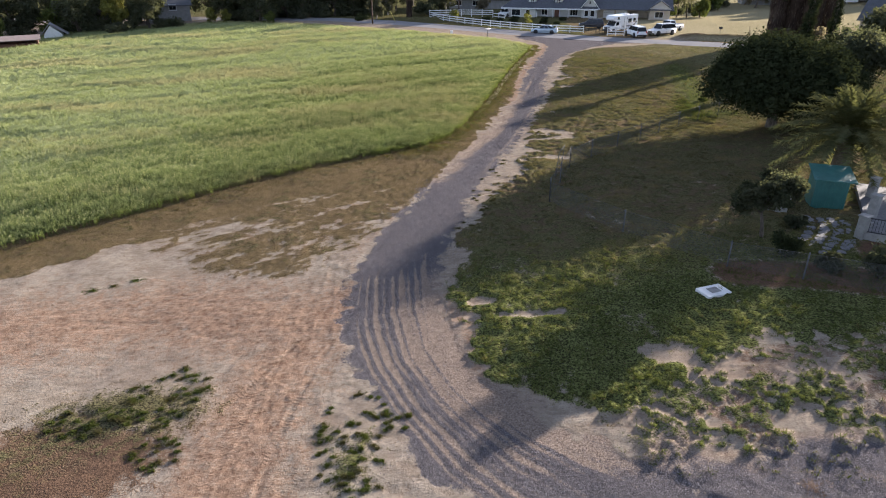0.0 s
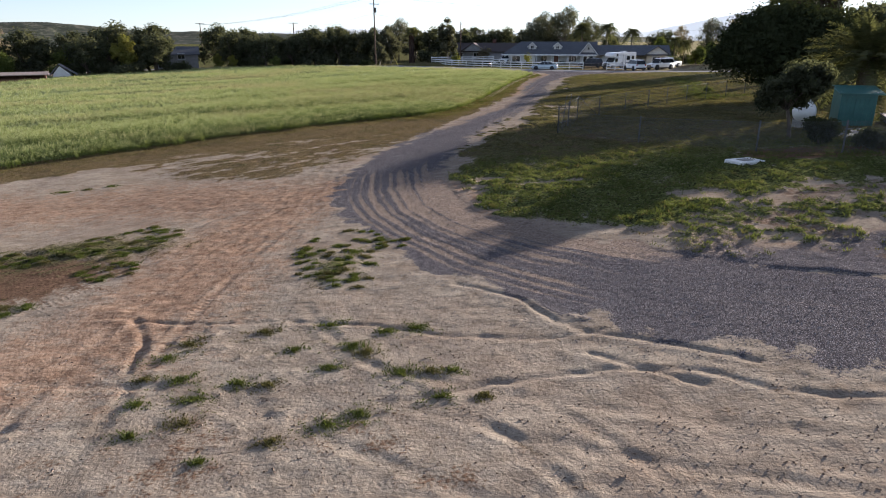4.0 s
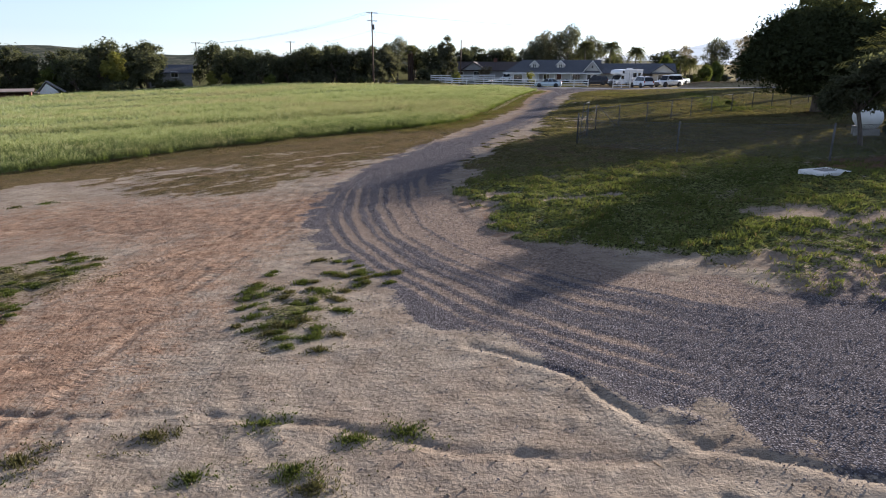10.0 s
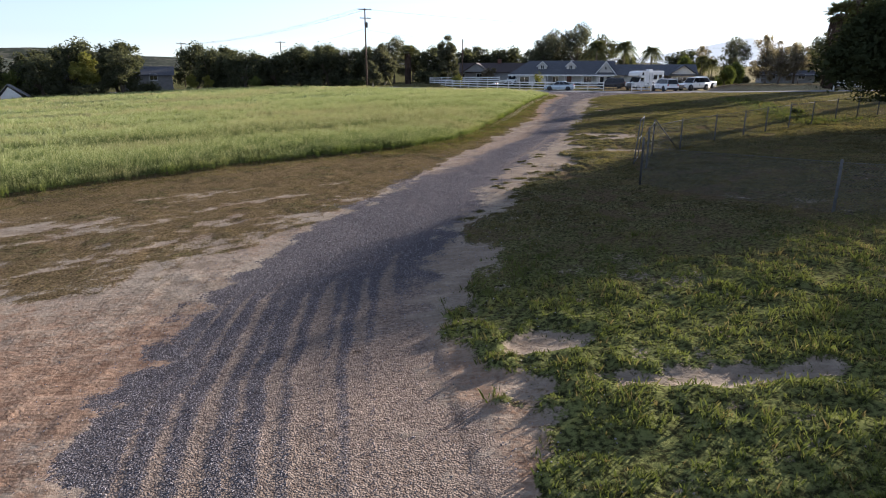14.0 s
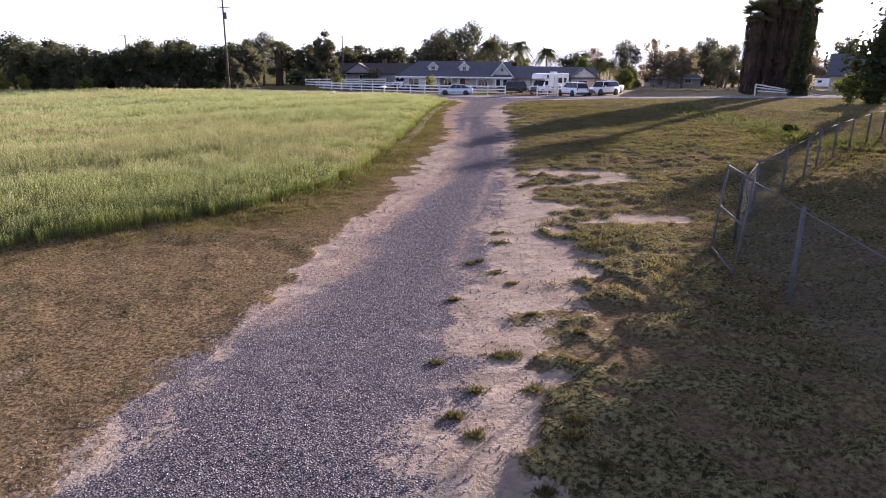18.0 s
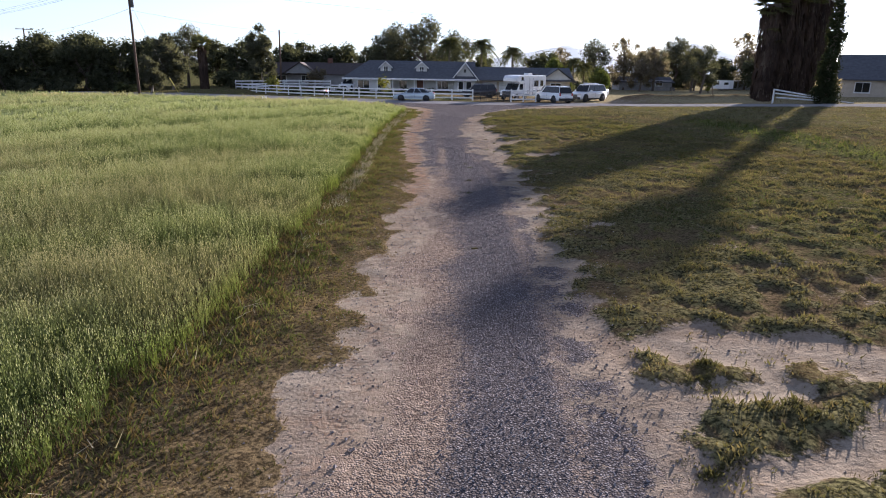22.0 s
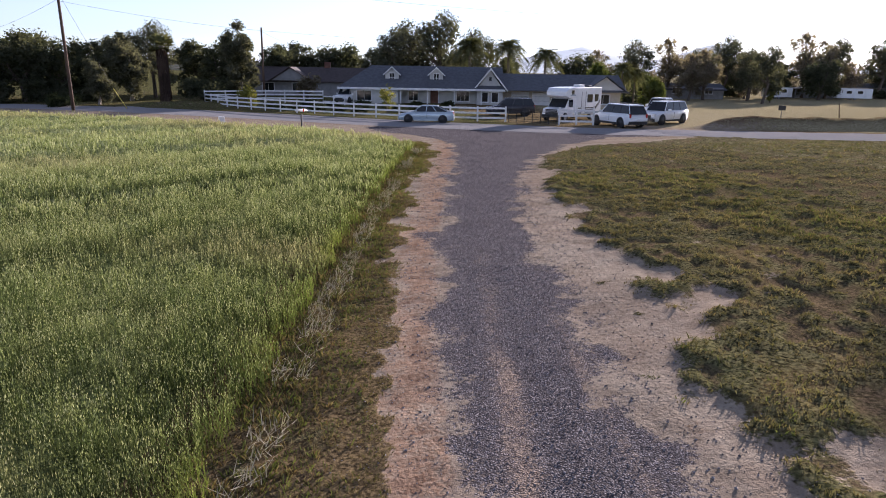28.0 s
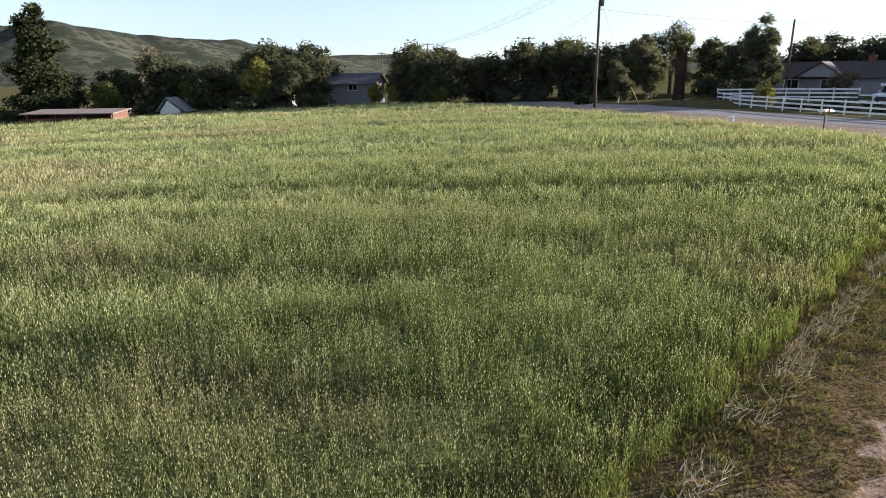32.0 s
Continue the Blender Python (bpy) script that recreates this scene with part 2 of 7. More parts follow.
def crop_material(name, lo, hi, dry, ear):
    """Oat stalks: green below, paler at the ears, patches that turn dry."""
    n = Nodes(name)
    patch = n.noise(0.07, 4, 0.6, n.stretch(0.6, 1.6, 0.0, rz=20))
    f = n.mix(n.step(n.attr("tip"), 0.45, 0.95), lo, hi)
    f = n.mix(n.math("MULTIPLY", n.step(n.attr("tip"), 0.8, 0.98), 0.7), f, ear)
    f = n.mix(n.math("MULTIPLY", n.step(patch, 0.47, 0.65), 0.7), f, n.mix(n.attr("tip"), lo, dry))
    clump = n.noise(1.5, 4, 0.7)
    f = n.mix(n.math("MULTIPLY", n.step(clump, 0.52, 0.7), 0.28), f, n.mix(n.attr("tip"), lo, dry))
    f = n.mix(n.math("MULTIPLY", n.step(clump, 0.5, 0.36), 0.55), f, n.mix(1.0, f, (0.6, 0.72, 0.62), "MULTIPLY"))
    f = n.mix(n.math("MULTIPLY", n.island(), 0.4), f, n.mix(1.0, f, (0.55, 0.6, 0.55), "MULTIPLY"))
    # yellow-green painted on edge stems for light passing through them
    f = n.mix(n.math("MULTIPLY", n.attr("lit_fringe"), 0.7), f, (0.21, 0.25, 0.05))
    thin = n.math("ADD", 0.3, n.math("MULTIPLY", n.step(n.attr("tip"), 0.8, 0.98), 0.12))
    return n.leafy(f, thin, 0.55, (1.05, 1.06, 0.78))


M = {
    "ground": ground_material(),
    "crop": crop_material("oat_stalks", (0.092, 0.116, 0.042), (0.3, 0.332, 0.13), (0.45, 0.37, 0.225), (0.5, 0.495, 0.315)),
    "weed": leaves("weed_leaves", (0.048, 0.064, 0.02), (0.135, 0.152, 0.05), 0.35),
    "dryweed": leaves("dry_weeds", (0.11, 0.088, 0.045), (0.23, 0.185, 0.098), 0.3),
    "turf": leaves("short_turf", (0.058, 0.055, 0.027), (0.16, 0.145, 0.071), 0.35),
    "vergeweed": leaves("olive_verge_weeds", (0.06, 0.055, 0.025), (0.165, 0.142, 0.066), 0.35),
    "redweed": leaves("reddish_weeds", (0.085, 0.06, 0.03), (0.18, 0.13, 0.066), 0.3),
    "thatch": leaves("dead_straw", (0.24, 0.21, 0.15), (0.5, 0.45, 0.34), 0.3),
    "oak": leaves("oak_leaves", (0.02, 0.026, 0.013), (0.052, 0.06, 0.03), 0.15),
    "olive": leaves("olive_leaves", (0.04, 0.046, 0.03), (0.125, 0.13, 0.088), 0.5),
    "euc": leaves("eucalyptus_leaves", (0.055, 0.06, 0.042), (0.15, 0.148, 0.108), 0.45),
    "bright": leaves("bright_leaves", (0.06, 0.08, 0.025), (0.16, 0.18, 0.06), 0.35),
    "yellow": leaves("yellow_leaves", (0.12, 0.13, 0.035), (0.27, 0.25, 0.08), 0.35),
    # brown leaves, paled in colour to suggest haze over the far trees
    "rust": leaves("haze_paled_rust_leaves", (0.13, 0.11, 0.09), (0.27, 0.23, 0.19), 0.55),
    "frond": leaves("palm_fronds", (0.06, 0.068, 0.034), (0.18, 0.178, 0.09), 0.45),
    "skirt": leaves("dead_palm_fronds", (0.03, 0.022, 0.019), (0.095, 0.066, 0.05), 0.12),
    "bark": bark("bark", (0.05, 0.038, 0.028), (0.16, 0.125, 0.095)),
    "palebark": bark("pale_bark", (0.16, 0.13, 0.10), (0.38, 0.33, 0.27)),
    "palmbark": bark("palm_bark", (0.09, 0.07, 0.05), (0.24, 0.19, 0.14), 2.2),
    "pole": bark("creosoted_wood", (0.045, 0.028, 0.02), (0.12, 0.075, 0.05), 0.05),
    "white": plain("white_paint", (0.6, 0.6, 0.6), (0.76, 0.76, 0.75), 2.0, 0.5),
    "stucco": plain("pale_siding", (0.44, 0.43, 0.41), (0.56, 0.55, 0.52), 1.2, 0.85),
    "beige": plain("beige_stucco", (0.42, 0.36, 0.28), (0.54, 0.47, 0.38), 1.2, 0.85),
    "grey": plain("grey_boards", (0.20, 0.20, 0.20), (0.32, 0.31, 0.30), 1.5, 0.85),
    "roof": plain("grey_shingles", (0.055, 0.06, 0.07), (0.105, 0.11, 0.125), 2.5, 0.85, bump=0.5),
    "brownroof": plain("brown_shingles", (0.04, 0.03, 0.028), (0.08, 0.06, 0.055), 2.5, 0.85, bump=0.5),
    "sheetroof": plain("weathered_sheet_roof", (0.17, 0.13, 0.115), (0.28, 0.22, 0.20), 1.5, 0.75),
    "greenroof": plain("green_metal", (0.02, 0.10, 0.085), (0.045, 0.15, 0.13), 2.0, 0.45, 0.0),
    "redwall": plain("red_boards", (0.10, 0.045, 0.03), (0.18, 0.085, 0.06), 2.0, 0.85),
    "steel": plain("galvanised_steel", (0.075, 0.077, 0.08), (0.135, 0.137, 0.14), 6.0, 0.95, 0.0, spec=0.1),
    "wire": plain("dark_cable", (0.02, 0.02, 0.02), (0.05, 0.05, 0.05), 4.0, 0.6),
    "dark": plain("black_plastic", (0.012, 0.012, 0.013), (0.03, 0.03, 0.032), 5.0, 0.5),
    "tyre": plain("tyre_rubber", (0.015, 0.015, 0.015), (0.035, 0.034, 0.033), 8.0, 0.85),
    "concrete": plain("concrete", (0.2, 0.19, 0.175), (0.33, 0.315, 0.29), 3.0, 0.9),
    # stone colour darkened to stand for shade over the garden paving
    "flagstone": plain("shade_darkened_flagstone", (0.10, 0.097, 0.098), (0.19, 0.182, 0.178), 4.0, 0.9, bump=0.4),
    "tank": plain("tank_paint", (0.62, 0.61, 0.58), (0.76, 0.75, 0.72), 3.0, 0.4),
    "carwhite": plain("white_car_paint", (0.70, 0.71, 0.72), (0.80, 0.81, 0.82), 1.0, 0.22, bump=0.0),
    "carsilver": plain("silver_blue_car_paint", (0.36, 0.43, 0.48), (0.46, 0.53, 0.58), 1.0, 0.2, 0.3, bump=0.0),
    "cardark": plain("dark_car_paint", (0.02, 0.02, 0.024), (0.04, 0.04, 0.046), 1.0, 0.2, bump=0.0),
    "alloy": plain("alloy_wheel", (0.2, 0.2, 0.21), (0.3, 0.3, 0.31), 6.0, 0.35, 0.5, bump=0.0),
    "lamp_red": plain("red_lens", (0.35, 0.02, 0.015), (0.45, 0.04, 0.03), 6.0, 0.2, bump=0.0),
    "lamp_clear": plain("clear_lens", (0.5, 0.5, 0.5), (0.68, 0.68, 0.68), 6.0, 0.12, bump=0.0),
    "yellowpaint": plain("faded_yellow_plastic", (0.45, 0.36, 0.06), (0.6, 0.5, 0.12), 4.0, 0.6),
    "hill": None, "mount": None, "glass": None,
}
_n = Nodes("window_glass")
M["glass"] = _n.done(_n.mix(_n.noise(2.0), (0.008, 0.01, 0.012), (0.02, 0.024, 0.028)), 0.06, spec=0.45)
_n = Nodes("chaparral_hill")
_h = _n.mix(_n.step(_n.noise(0.035, 6, 0.7), 0.42, 0.6), (0.024, 0.03, 0.02), (0.085, 0.082, 0.06))
_h = _n.mix(_n.step(_n.voronoi(0.11), 0.3, 0.55), (0.026, 0.034, 0.018), _h)
M["hill"] = _n.done(_h, 0.95, spec=0.1)
# pale blue-grey colour and a faint glow imitate the distance haze
_n = Nodes("haze_tinted_mountain")
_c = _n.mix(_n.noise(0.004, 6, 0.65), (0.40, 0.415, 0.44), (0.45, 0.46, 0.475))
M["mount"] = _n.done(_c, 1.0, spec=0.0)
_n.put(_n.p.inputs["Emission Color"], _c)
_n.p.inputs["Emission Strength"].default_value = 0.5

# ---- building helpers ----
def smooth01(a):
    a = np.clip(a, 0.0, 1.0)
    return a * a * (3 - 2 * a)


def height(x, y):
    """Lie of the land."""
    x, y = np.asarray(x, float), np.asarray(y, float)
    xc, yc = np.clip(x, -110, 80), np.clip(y, -30, 170)
    h = 0.13 + 0.0326 * xc - 0.007 * yc - 0.00008 * xc * xc + 0.000045 * yc * yc
    h = h + 0.045 * np.clip(x, -14, 18) * np.exp(-(((y - 22) / 17) ** 2))
    h = h - 2.2 * smooth01((y - 112) / 60) * smooth01((x - 25) / 50)
    h = h + 0.2 * smooth01((-x - 42) / 40) * smooth01((y - 70) / 55)
    return h - 0.02 * np.clip(x, -25, 35) * smooth01((y - 80) / 40)


def gz(x, y):
    return float(height(x, y))


RNG = np.random.default_rng(7)


def lattice(n, seed):
    return np.random.default_rng(seed).random((n, n))


_LAT = [lattice(64, s) for s in range(6)]


def vnoise(x, y, scale, k=0):
    """Smooth value noise, 0 to 1."""
    u, v = np.asarray(x) / scale + 17.3 * k, np.asarray(y) / scale + 5.1 * k
    i, j = np.floor(u).astype(int), np.floor(v).astype(int)
    fu, fv = smooth01(u - i), smooth01(v - j)
    g = _LAT[k % 6]
    a, b, c, d = g[i % 64, j % 64], g[(i + 1) % 64, j % 64], g[i % 64, (j + 1) % 64], g[(i + 1) % 64, (j + 1) % 64]
    return (a * (1 - fu) + b * fu) * (1 - fv) + (c * (1 - fu) + d * fu) * fv


def line_distance(x, y, pts):
    d = np.full(np.shape(x), 1e9)
    for (ax, ay), (bx, by) in zip(pts, pts[1:]):
        ex, ey = bx - ax, by - ay
        t = np.clip(((x - ax) * ex + (y - ay) * ey) / (ex * ex + ey * ey), 0, 1)
        d = np.minimum(d, np.hypot(x - ax - t * ex, y - ay - t * ey))
    return d


def inside(x, y, poly):
    r = np.zeros(np.shape(x), bool)
    for (ax, ay), (bx, by) in zip(poly, poly[1:] + poly[:1]):
        c = (ay > y) != (by > y)
        with np.errstate(divide="ignore", invalid="ignore"):
            r ^= c & (x < (bx - ax) * (y - ay) / (by - ay + 1e-12) + ax)
    return r


def signed(x, y, poly):
    """Distance to a polygon's edge, negative inside."""
    d = line_distance(x, y, poly + poly[:1])
    return np.where(inside(x, y, poly), -d, d)


def raw_mesh(name, verts, tris, mat, attrs=(), smooth=False, corners=3):
    """A mesh straight from arrays of corners and of faces."""
    verts, tris = np.asarray(verts, np.float32), np.asarray(tris, np.int32)
    me = bpy.data.meshes.new(name)
    me.vertices.add(len(verts))
    me.vertices.foreach_set("co", verts.ravel())
    me.loops.add(tris.size)
    me.loops.foreach_set("vertex_index", tris.ravel())
    me.polygons.add(len(tris))
    me.polygons.foreach_set("loop_start", np.arange(0, tris.size, corners, dtype=np.int32))
    me.update(calc_edges=True)
    me.polygons.foreach_set("use_smooth", np.full(len(tris), smooth))
    for key, val in attrs:
        me.attributes.new(key, "FLOAT", "POINT").data.foreach_set("value", np.asarray(val, np.float32))
    me.materials.append(mat)
    me.validate()
    return me


class Shape:
    """Collects simple solids into one mesh."""

    def __init__(self):
        self.v, self.f, self.s = [], [], []

    def add(self, v, f, smooth=False):
        o = len(self.v)
        self.v += [tuple(p) for p in v]
        self.f += [tuple(i + o for i in q) for q in f]
        self.s += [smooth] * len(f)
        return self

    def box(self, x0, x1, y0, y1, z0, z1, bev=0.0):
        if bev <= 0:
            v = [(x, y, z) for z in (z0, z1) for y in (y0, y1) for x in (x0, x1)]
            return self.add(v, [(0, 2, 3, 1), (4, 5, 7, 6), (0, 1, 5, 4), (2, 6, 7, 3), (0, 4, 6, 2), (1, 3, 7, 5)])
        b = bev
        ring = lambda e, z: [(x0 + e, y0 + b, z), (x0 + b, y0 + e, z), (x1 - b, y0 + e, z), (x1 - e, y0 + b, z), (x1 - e, y1 - b, z), (x1 - b, y1 - e, z), (x0 + b, y1 - e, z), (x0 + e, y1 - b, z)]
        return self.loft([ring(b * 0.7, z0), ring(0, z0 + b), ring(0, z1 - b), ring(b * 0.7, z1)])

    def loft(self, rings, caps=True, smooth=False, closed=True):
        n, v, f = len(rings[0]), [p for r in rings for p in r], []
        for k in range(len(rings) - 1):
            for i in range(n if closed else n - 1):
                j = (i + 1) % n
                f.append((k * n + i, k * n + j, (k + 1) * n + j, (k + 1) * n + i))
        if caps:
            f += [tuple(range(n - 1, -1, -1)), tuple((len(rings) - 1) * n + i for i in range(n))]
        return self.add(v, f, smooth)

    def tube(self, pts, radii, n=8, smooth=True, caps=True):
        pts = [Vector(p) for p in pts]
        rings = []
        for i, p in enumerate(pts):
            d = (pts[min(i + 1, len(pts) - 1)] - pts[max(i - 1, 0)]).normalized()
            s = d.cross(Vector((0, 0, 1)) if abs(d.z) < 0.9 else Vector((1, 0, 0))).normalized()
            u = s.cross(d)
            r = radii[i] if isinstance(radii, (list, tuple)) else radii
            rings.append([p + (s * math.cos(a) + u * math.sin(a)) * r for a in (2 * math.pi * k / n for k in range(n))])
        return self.loft(rings, caps, smooth)

    def prism(self, profile, a, b, axis="y"):
        """A closed outline in the two other axes, pushed along an axis from a to b."""
        put = {"y": lambda p, t: (p[0], t, p[1]), "x": lambda p, t: (t, p[0], p[1]), "z": lambda p, t: (p[0], p[1], t)}[axis]
        return self.loft([[put(p, a) for p in profile], [put(p, b) for p in profile]])

    def mesh(self, name, mat):
        me = bpy.data.meshes.new(name)
        me.from_pydata(self.v, [], self.f)
        me.polygons.foreach_set("use_smooth", self.s)
        bm = bmesh.new()
        bm.from_mesh(me)
        bmesh.ops.recalc_face_normals(bm, faces=bm.faces)
        bm.to_mesh(me)
        bm.free()
        me.materials.append(mat)
        return me


def part(name, shape, mat, parent, label=""):
    """One mesh object under a thing or a part."""
    ob = new(name, shape.mesh(name, mat) if isinstance(shape, Shape) else shape)
    ob.parent = parent
    return tagged(ob, label)


def thing(name, label, category, m=None, group="", kind=""):
    ob = new(name)
    ob.empty_display_size = 0.2
    if m is not None:
        ob.matrix_basis = m
    return tagged(ob, label, category, group, kind)


def at(x, y, rz=0.0, dz=0.0):
    return pose(x, y, gz(x, y) + dz, 0, 0, rz)


# ---- plan: the drive, the road, the field ----
DRIVE_L = [(17.2, 107), (15.0, 97), (12.9, 90), (10.6, 81.5), (9.6, 76.8), (8.8, 72.5), (7.7, 66.2), (6.1, 60.5), (4.3, 54), (2.6, 49.5), (1.0, 45), (-0.4, 41.8), (-2.0, 37.3), (-3.0, 34.4), (-4.2, 30.8), (-4.7, 27.2),
           (-4.4, 23.6), (-3.2, 19.5), (-1.8, 16.5), (-0.4, 14.1), (0.4, 13.2), (1.6, 12.0), (2.7, 11.0), (4.0, 10.0), (5.6, 9.1), (6.8, 8.6), (12, 7.2), (30, 3), (90, -9)]
DRIVE_R = [(25, 108), (20.5, 99), (16.4, 91.6), (14.0, 84.5), (12.4, 78.2), (11.5, 73.6), (10.8, 68.8), (9.6, 63.6), (8.2, 58.5), (7.0, 54.2), (5.5, 49.4), (4.1, 45.2), (2.8, 41), (1.8, 37.6), (0.8, 33.5), (0.0, 28.4), (0.1, 24.4),
           (0.6, 21.3), (1.5, 19.0), (2.7, 17.4), (3.8, 16.2), (5.5, 14.7), (7.6, 13.0), (9.2, 12.3), (14, 11), (30, 8), (90, -4)]
DRIVE = DRIVE_L + DRIVE_R[::-1]
ROAD = [(-220, 215), (-120, 184), (-80, 171), (-50, 160.5), (-25, 150), (-8, 139.5), (5, 129.0), (14, 121.3), (26, 112.7), (34.6, 107.3), (42, 101.5), (55, 92), (80, 75), (220, -20), (500, -200)]
FIELD = [(-150, -70), (-70, -4), (-25.4, 32.5), (-20.5, 36.6), (-16.4, 39.8), (-12.6, 43.0), (-8.6, 45.7), (-5.2, 47.6), (-1.4, 49.6), (0.9, 53), (2.8, 58.5), (3.8, 62.5), (5.4, 68.5), (7.2, 77), (8.8, 83.6), (11.6, 94), (14.0, 102.5),
         (13.2, 106.5), (9.3, 112), (2.7, 117.8), (-6.7, 125), (-17, 132), (-30, 141), (-48, 151), (-72, 147), (-81, 139), (-89, 133.5), (-150, 100)]
# weedy strip between the crop and the drive: its outer edge, then back through the field
VERGE = [(-60, 8), (-24, 28.6), (-20.5, 31), (-18.2, 33), (-15, 31.4), (-12.4, 29.2), (-8.4, 28.1), (-6, 29.2), (-4.7, 31.2), (-3.4, 33.6), (-2.5, 36), (-1.3, 39), (-0.4, 42), (0.5, 45.2), (1.6, 48.2), (2.6, 51), (3.1, 53.8), (4.2, 56.3), (5.1, 59.5),
         (5.8, 62), (6.7, 65), (7.3, 67.2), (8.1, 71), (8.4, 75.5), (9.0, 79), (9.9, 83.2), (11.6, 90.3), (13.5, 96.2), (14.8, 101), (15.2, 106), (8, 110), (-10, 80), (-60, 45)]
# where the turf begins on the other side of the drive, at each y
TURF_Y = [16.0, 17.0, 18.2, 19.3, 20.8, 23.3, 27.6, 32.8, 33.2, 34.6, 37, 38.8, 40.2, 42.1, 45.4, 47.2, 49.6, 51.0, 53.8, 55.6, 58.3, 61.0, 63.6, 66.4, 68.6, 71.0, 72.6, 74.0, 75.4, 78.2, 81.2, 86, 90.5, 94.5, 97.5, 100.7, 104]
TURF_X = [5.2, 4.0, 2.6, 1.7, 1.0, 0.7, 0.4, 0.5, 1.6, 2.7, 2.9, 3.2, 4.1, 4.9, 6.5, 6.8, 6.3, 6.8, 7.5, 7.7, 8.7, 9.5, 10.2, 10.8, 11.3, 12.0, 12.4, 12.8, 13.7, 14.6, 15.0, 15.8, 17.2, 18.3, 20.0, 23.7, 33.0]
GREEN_STREAK = [(29, 82), (27, 71), (25.6, 65), (23.6, 61), (22.5, 56), (25.4, 57.4)]
# bare patches in the turf: x, y, half widths
BALD = [(0.6, 29.6, 0.8, 1.2), (1.6, 24.5, 0.8, 0.4), (1.2, 23.3, 0.6, 0.3), (4.0, 23.2, 1.5, 0.28), (8.3, 19.8, 1.2, 0.6), (12.2, 18.8, 1.6, 1.2), (7.9, 45.5, 0.9, 0.55), (9.9, 51.3, 0.95, 0.4), (8.3, 53.6, 1.3, 0.5),
        (7.9, 52.2, 1.5, 0.5), (10.3, 52.2, 0.8, 0.5), (8.2, 50.7, 1.3, 0.35), (10.35, 59.9, 0.3, 0.3), (11.8, 66.2, 0.35, 0.15), (14.0, 71.8, 1.1, 0.35), (17.2, 92.0, 1.2, 1.0), (14.9, 76.6, 0.8, 0.6), (8.9, 53.1, 1.7, 0.6), (9.8, 51.0, 1.6, 0.5), (8.3, 45.6, 0.9, 0.7), (14.1, 71.4, 1.1, 0.4)]

# ---- ground: one sheet to the horizon ----
def axis(zones, lo, hi, grow=1.15):
    """Grid lines: even in the zones near the path, ever wider beyond."""
    a = [float(v) for z in zones for v in np.arange(*z)]
    step, fine0 = zones[0][2], zones[0][0]
    s, v, left = step, fine0, []
    while v > lo:
        s *= grow
        v -= s
        left.append(v)
    s, v, right = zones[-1][2], a[-1], []
    while v < hi:
        s *= grow
        v += s
        right.append(v)
    return np.array(left[::-1] + a + right)


def drive_track(x, y):
    dl, dr = line_distance(x, y, DRIVE_L), line_distance(x, y, DRIVE_R)
    w = dl / (dl + dr + 1e-6)
    v = w + 0.09 * (vnoise(x, y, 4.5, 4) - 0.5) + 0.02 * (vnoise(x, y, 0.9, 2) - 0.5)
    near = smooth01((34 - y) / 14)
    far = smooth01((y - 36) / 8)
    t = sum(k * np.exp(-(((v - c) / s) ** 2)) for c, s, k in ((0.12, 0.016, 0.7), (0.2, 0.02, 0.9), (0.29, 0.028, 1.0), (0.37, 0.016, 0.6), (0.46, 0.022, 0.8), (0.55, 0.032, 1.1), (0.62, 0.015, 0.7), (0.7, 0.02, 0.9), (0.79, 0.03, 1.2))) * near * (0.45 + 1.3 * vnoise(x, y, 1.6, 1)) + (0.22 + 0.28 * smooth01((w - 0.4) / 0.3) * smooth01((y - 15) / 4)) * near
    late = smooth01((y - 66) / 5)
    t = t + late * (1 - 0.9 * smooth01((y - 76) / 8)) * (0.6 * np.exp(-(((v - np.clip(0.24 + 0.022 * (y - 69), 0.2, 0.44)) / 0.13) ** 2)) + 0.45 * np.exp(-(((v - 0.84) / 0.1) ** 2))) * (0.45 + 0.8 * vnoise(x, y, 1.5, 3))
    far = far * (1 - 0.85 * late)
    t = t + np.exp(-((v / 0.4) ** 2)) * far * (0.85 + 0.2 * smooth01((y - 50) / 4)) * (0.6 + 0.7 * vnoise(x, y, 1.1, 5)) + np.exp(-(((w - 0.86) / 0.1) ** 2)) * far * 0.55
    t = t * (1 - 0.8 * smooth01((x - 0.5) / 3.5) * smooth01((17 - y) / 4))
    return t + np.exp(-(((w - 0.92) / 0.12) ** 2)) * near * 0.9 * (1 - smooth01((x - 1.5) / 3) * smooth01((16 - y) / 4))


RUTS = [[(0.2, 13.3), (0.9, 12.6), (1.6, 11.9), (2.1, 11.0), (2.6, 10.4), (3.4, 10.1), (4.3, 9.5), (5.2, 8.9)], [(-6.7, 12.1), (-4.6, 11.7), (-2.7, 11.5), (-1.1, 11.0), (0.1, 10.5), (1.4, 10.2), (2.2, 10.3), (2.9, 10.5)],
        [(-0.6, 8.3), (0.7, 8.7), (1.9, 8.85), (2.8, 9.0), (4.1, 8.8), (5.1, 8.1), (6.6, 7.7), (9, 7.2)], [(2.5, 9.6), (3.3, 8.9), (4.0, 8.4)], [(-6.9, 12.3), (-6.1, 11.0), (-5.9, 9.6)],
        [(-16, 24.8), (-12.7, 24.5), (-9.8, 22.9), (-7.2, 23.0), (-4.8, 22.9)], [(-1.2, 9.0), (0.0, 7.7), (0.8, 6.6), (1.2, 6.0)], [(1.3, 6.0), (2.4, 6.0), (3.4, 5.9), (5.0, 5.3)], [(-4.3, 4.6), (-4.0, 5.9), (-4.1, 6.9)]]


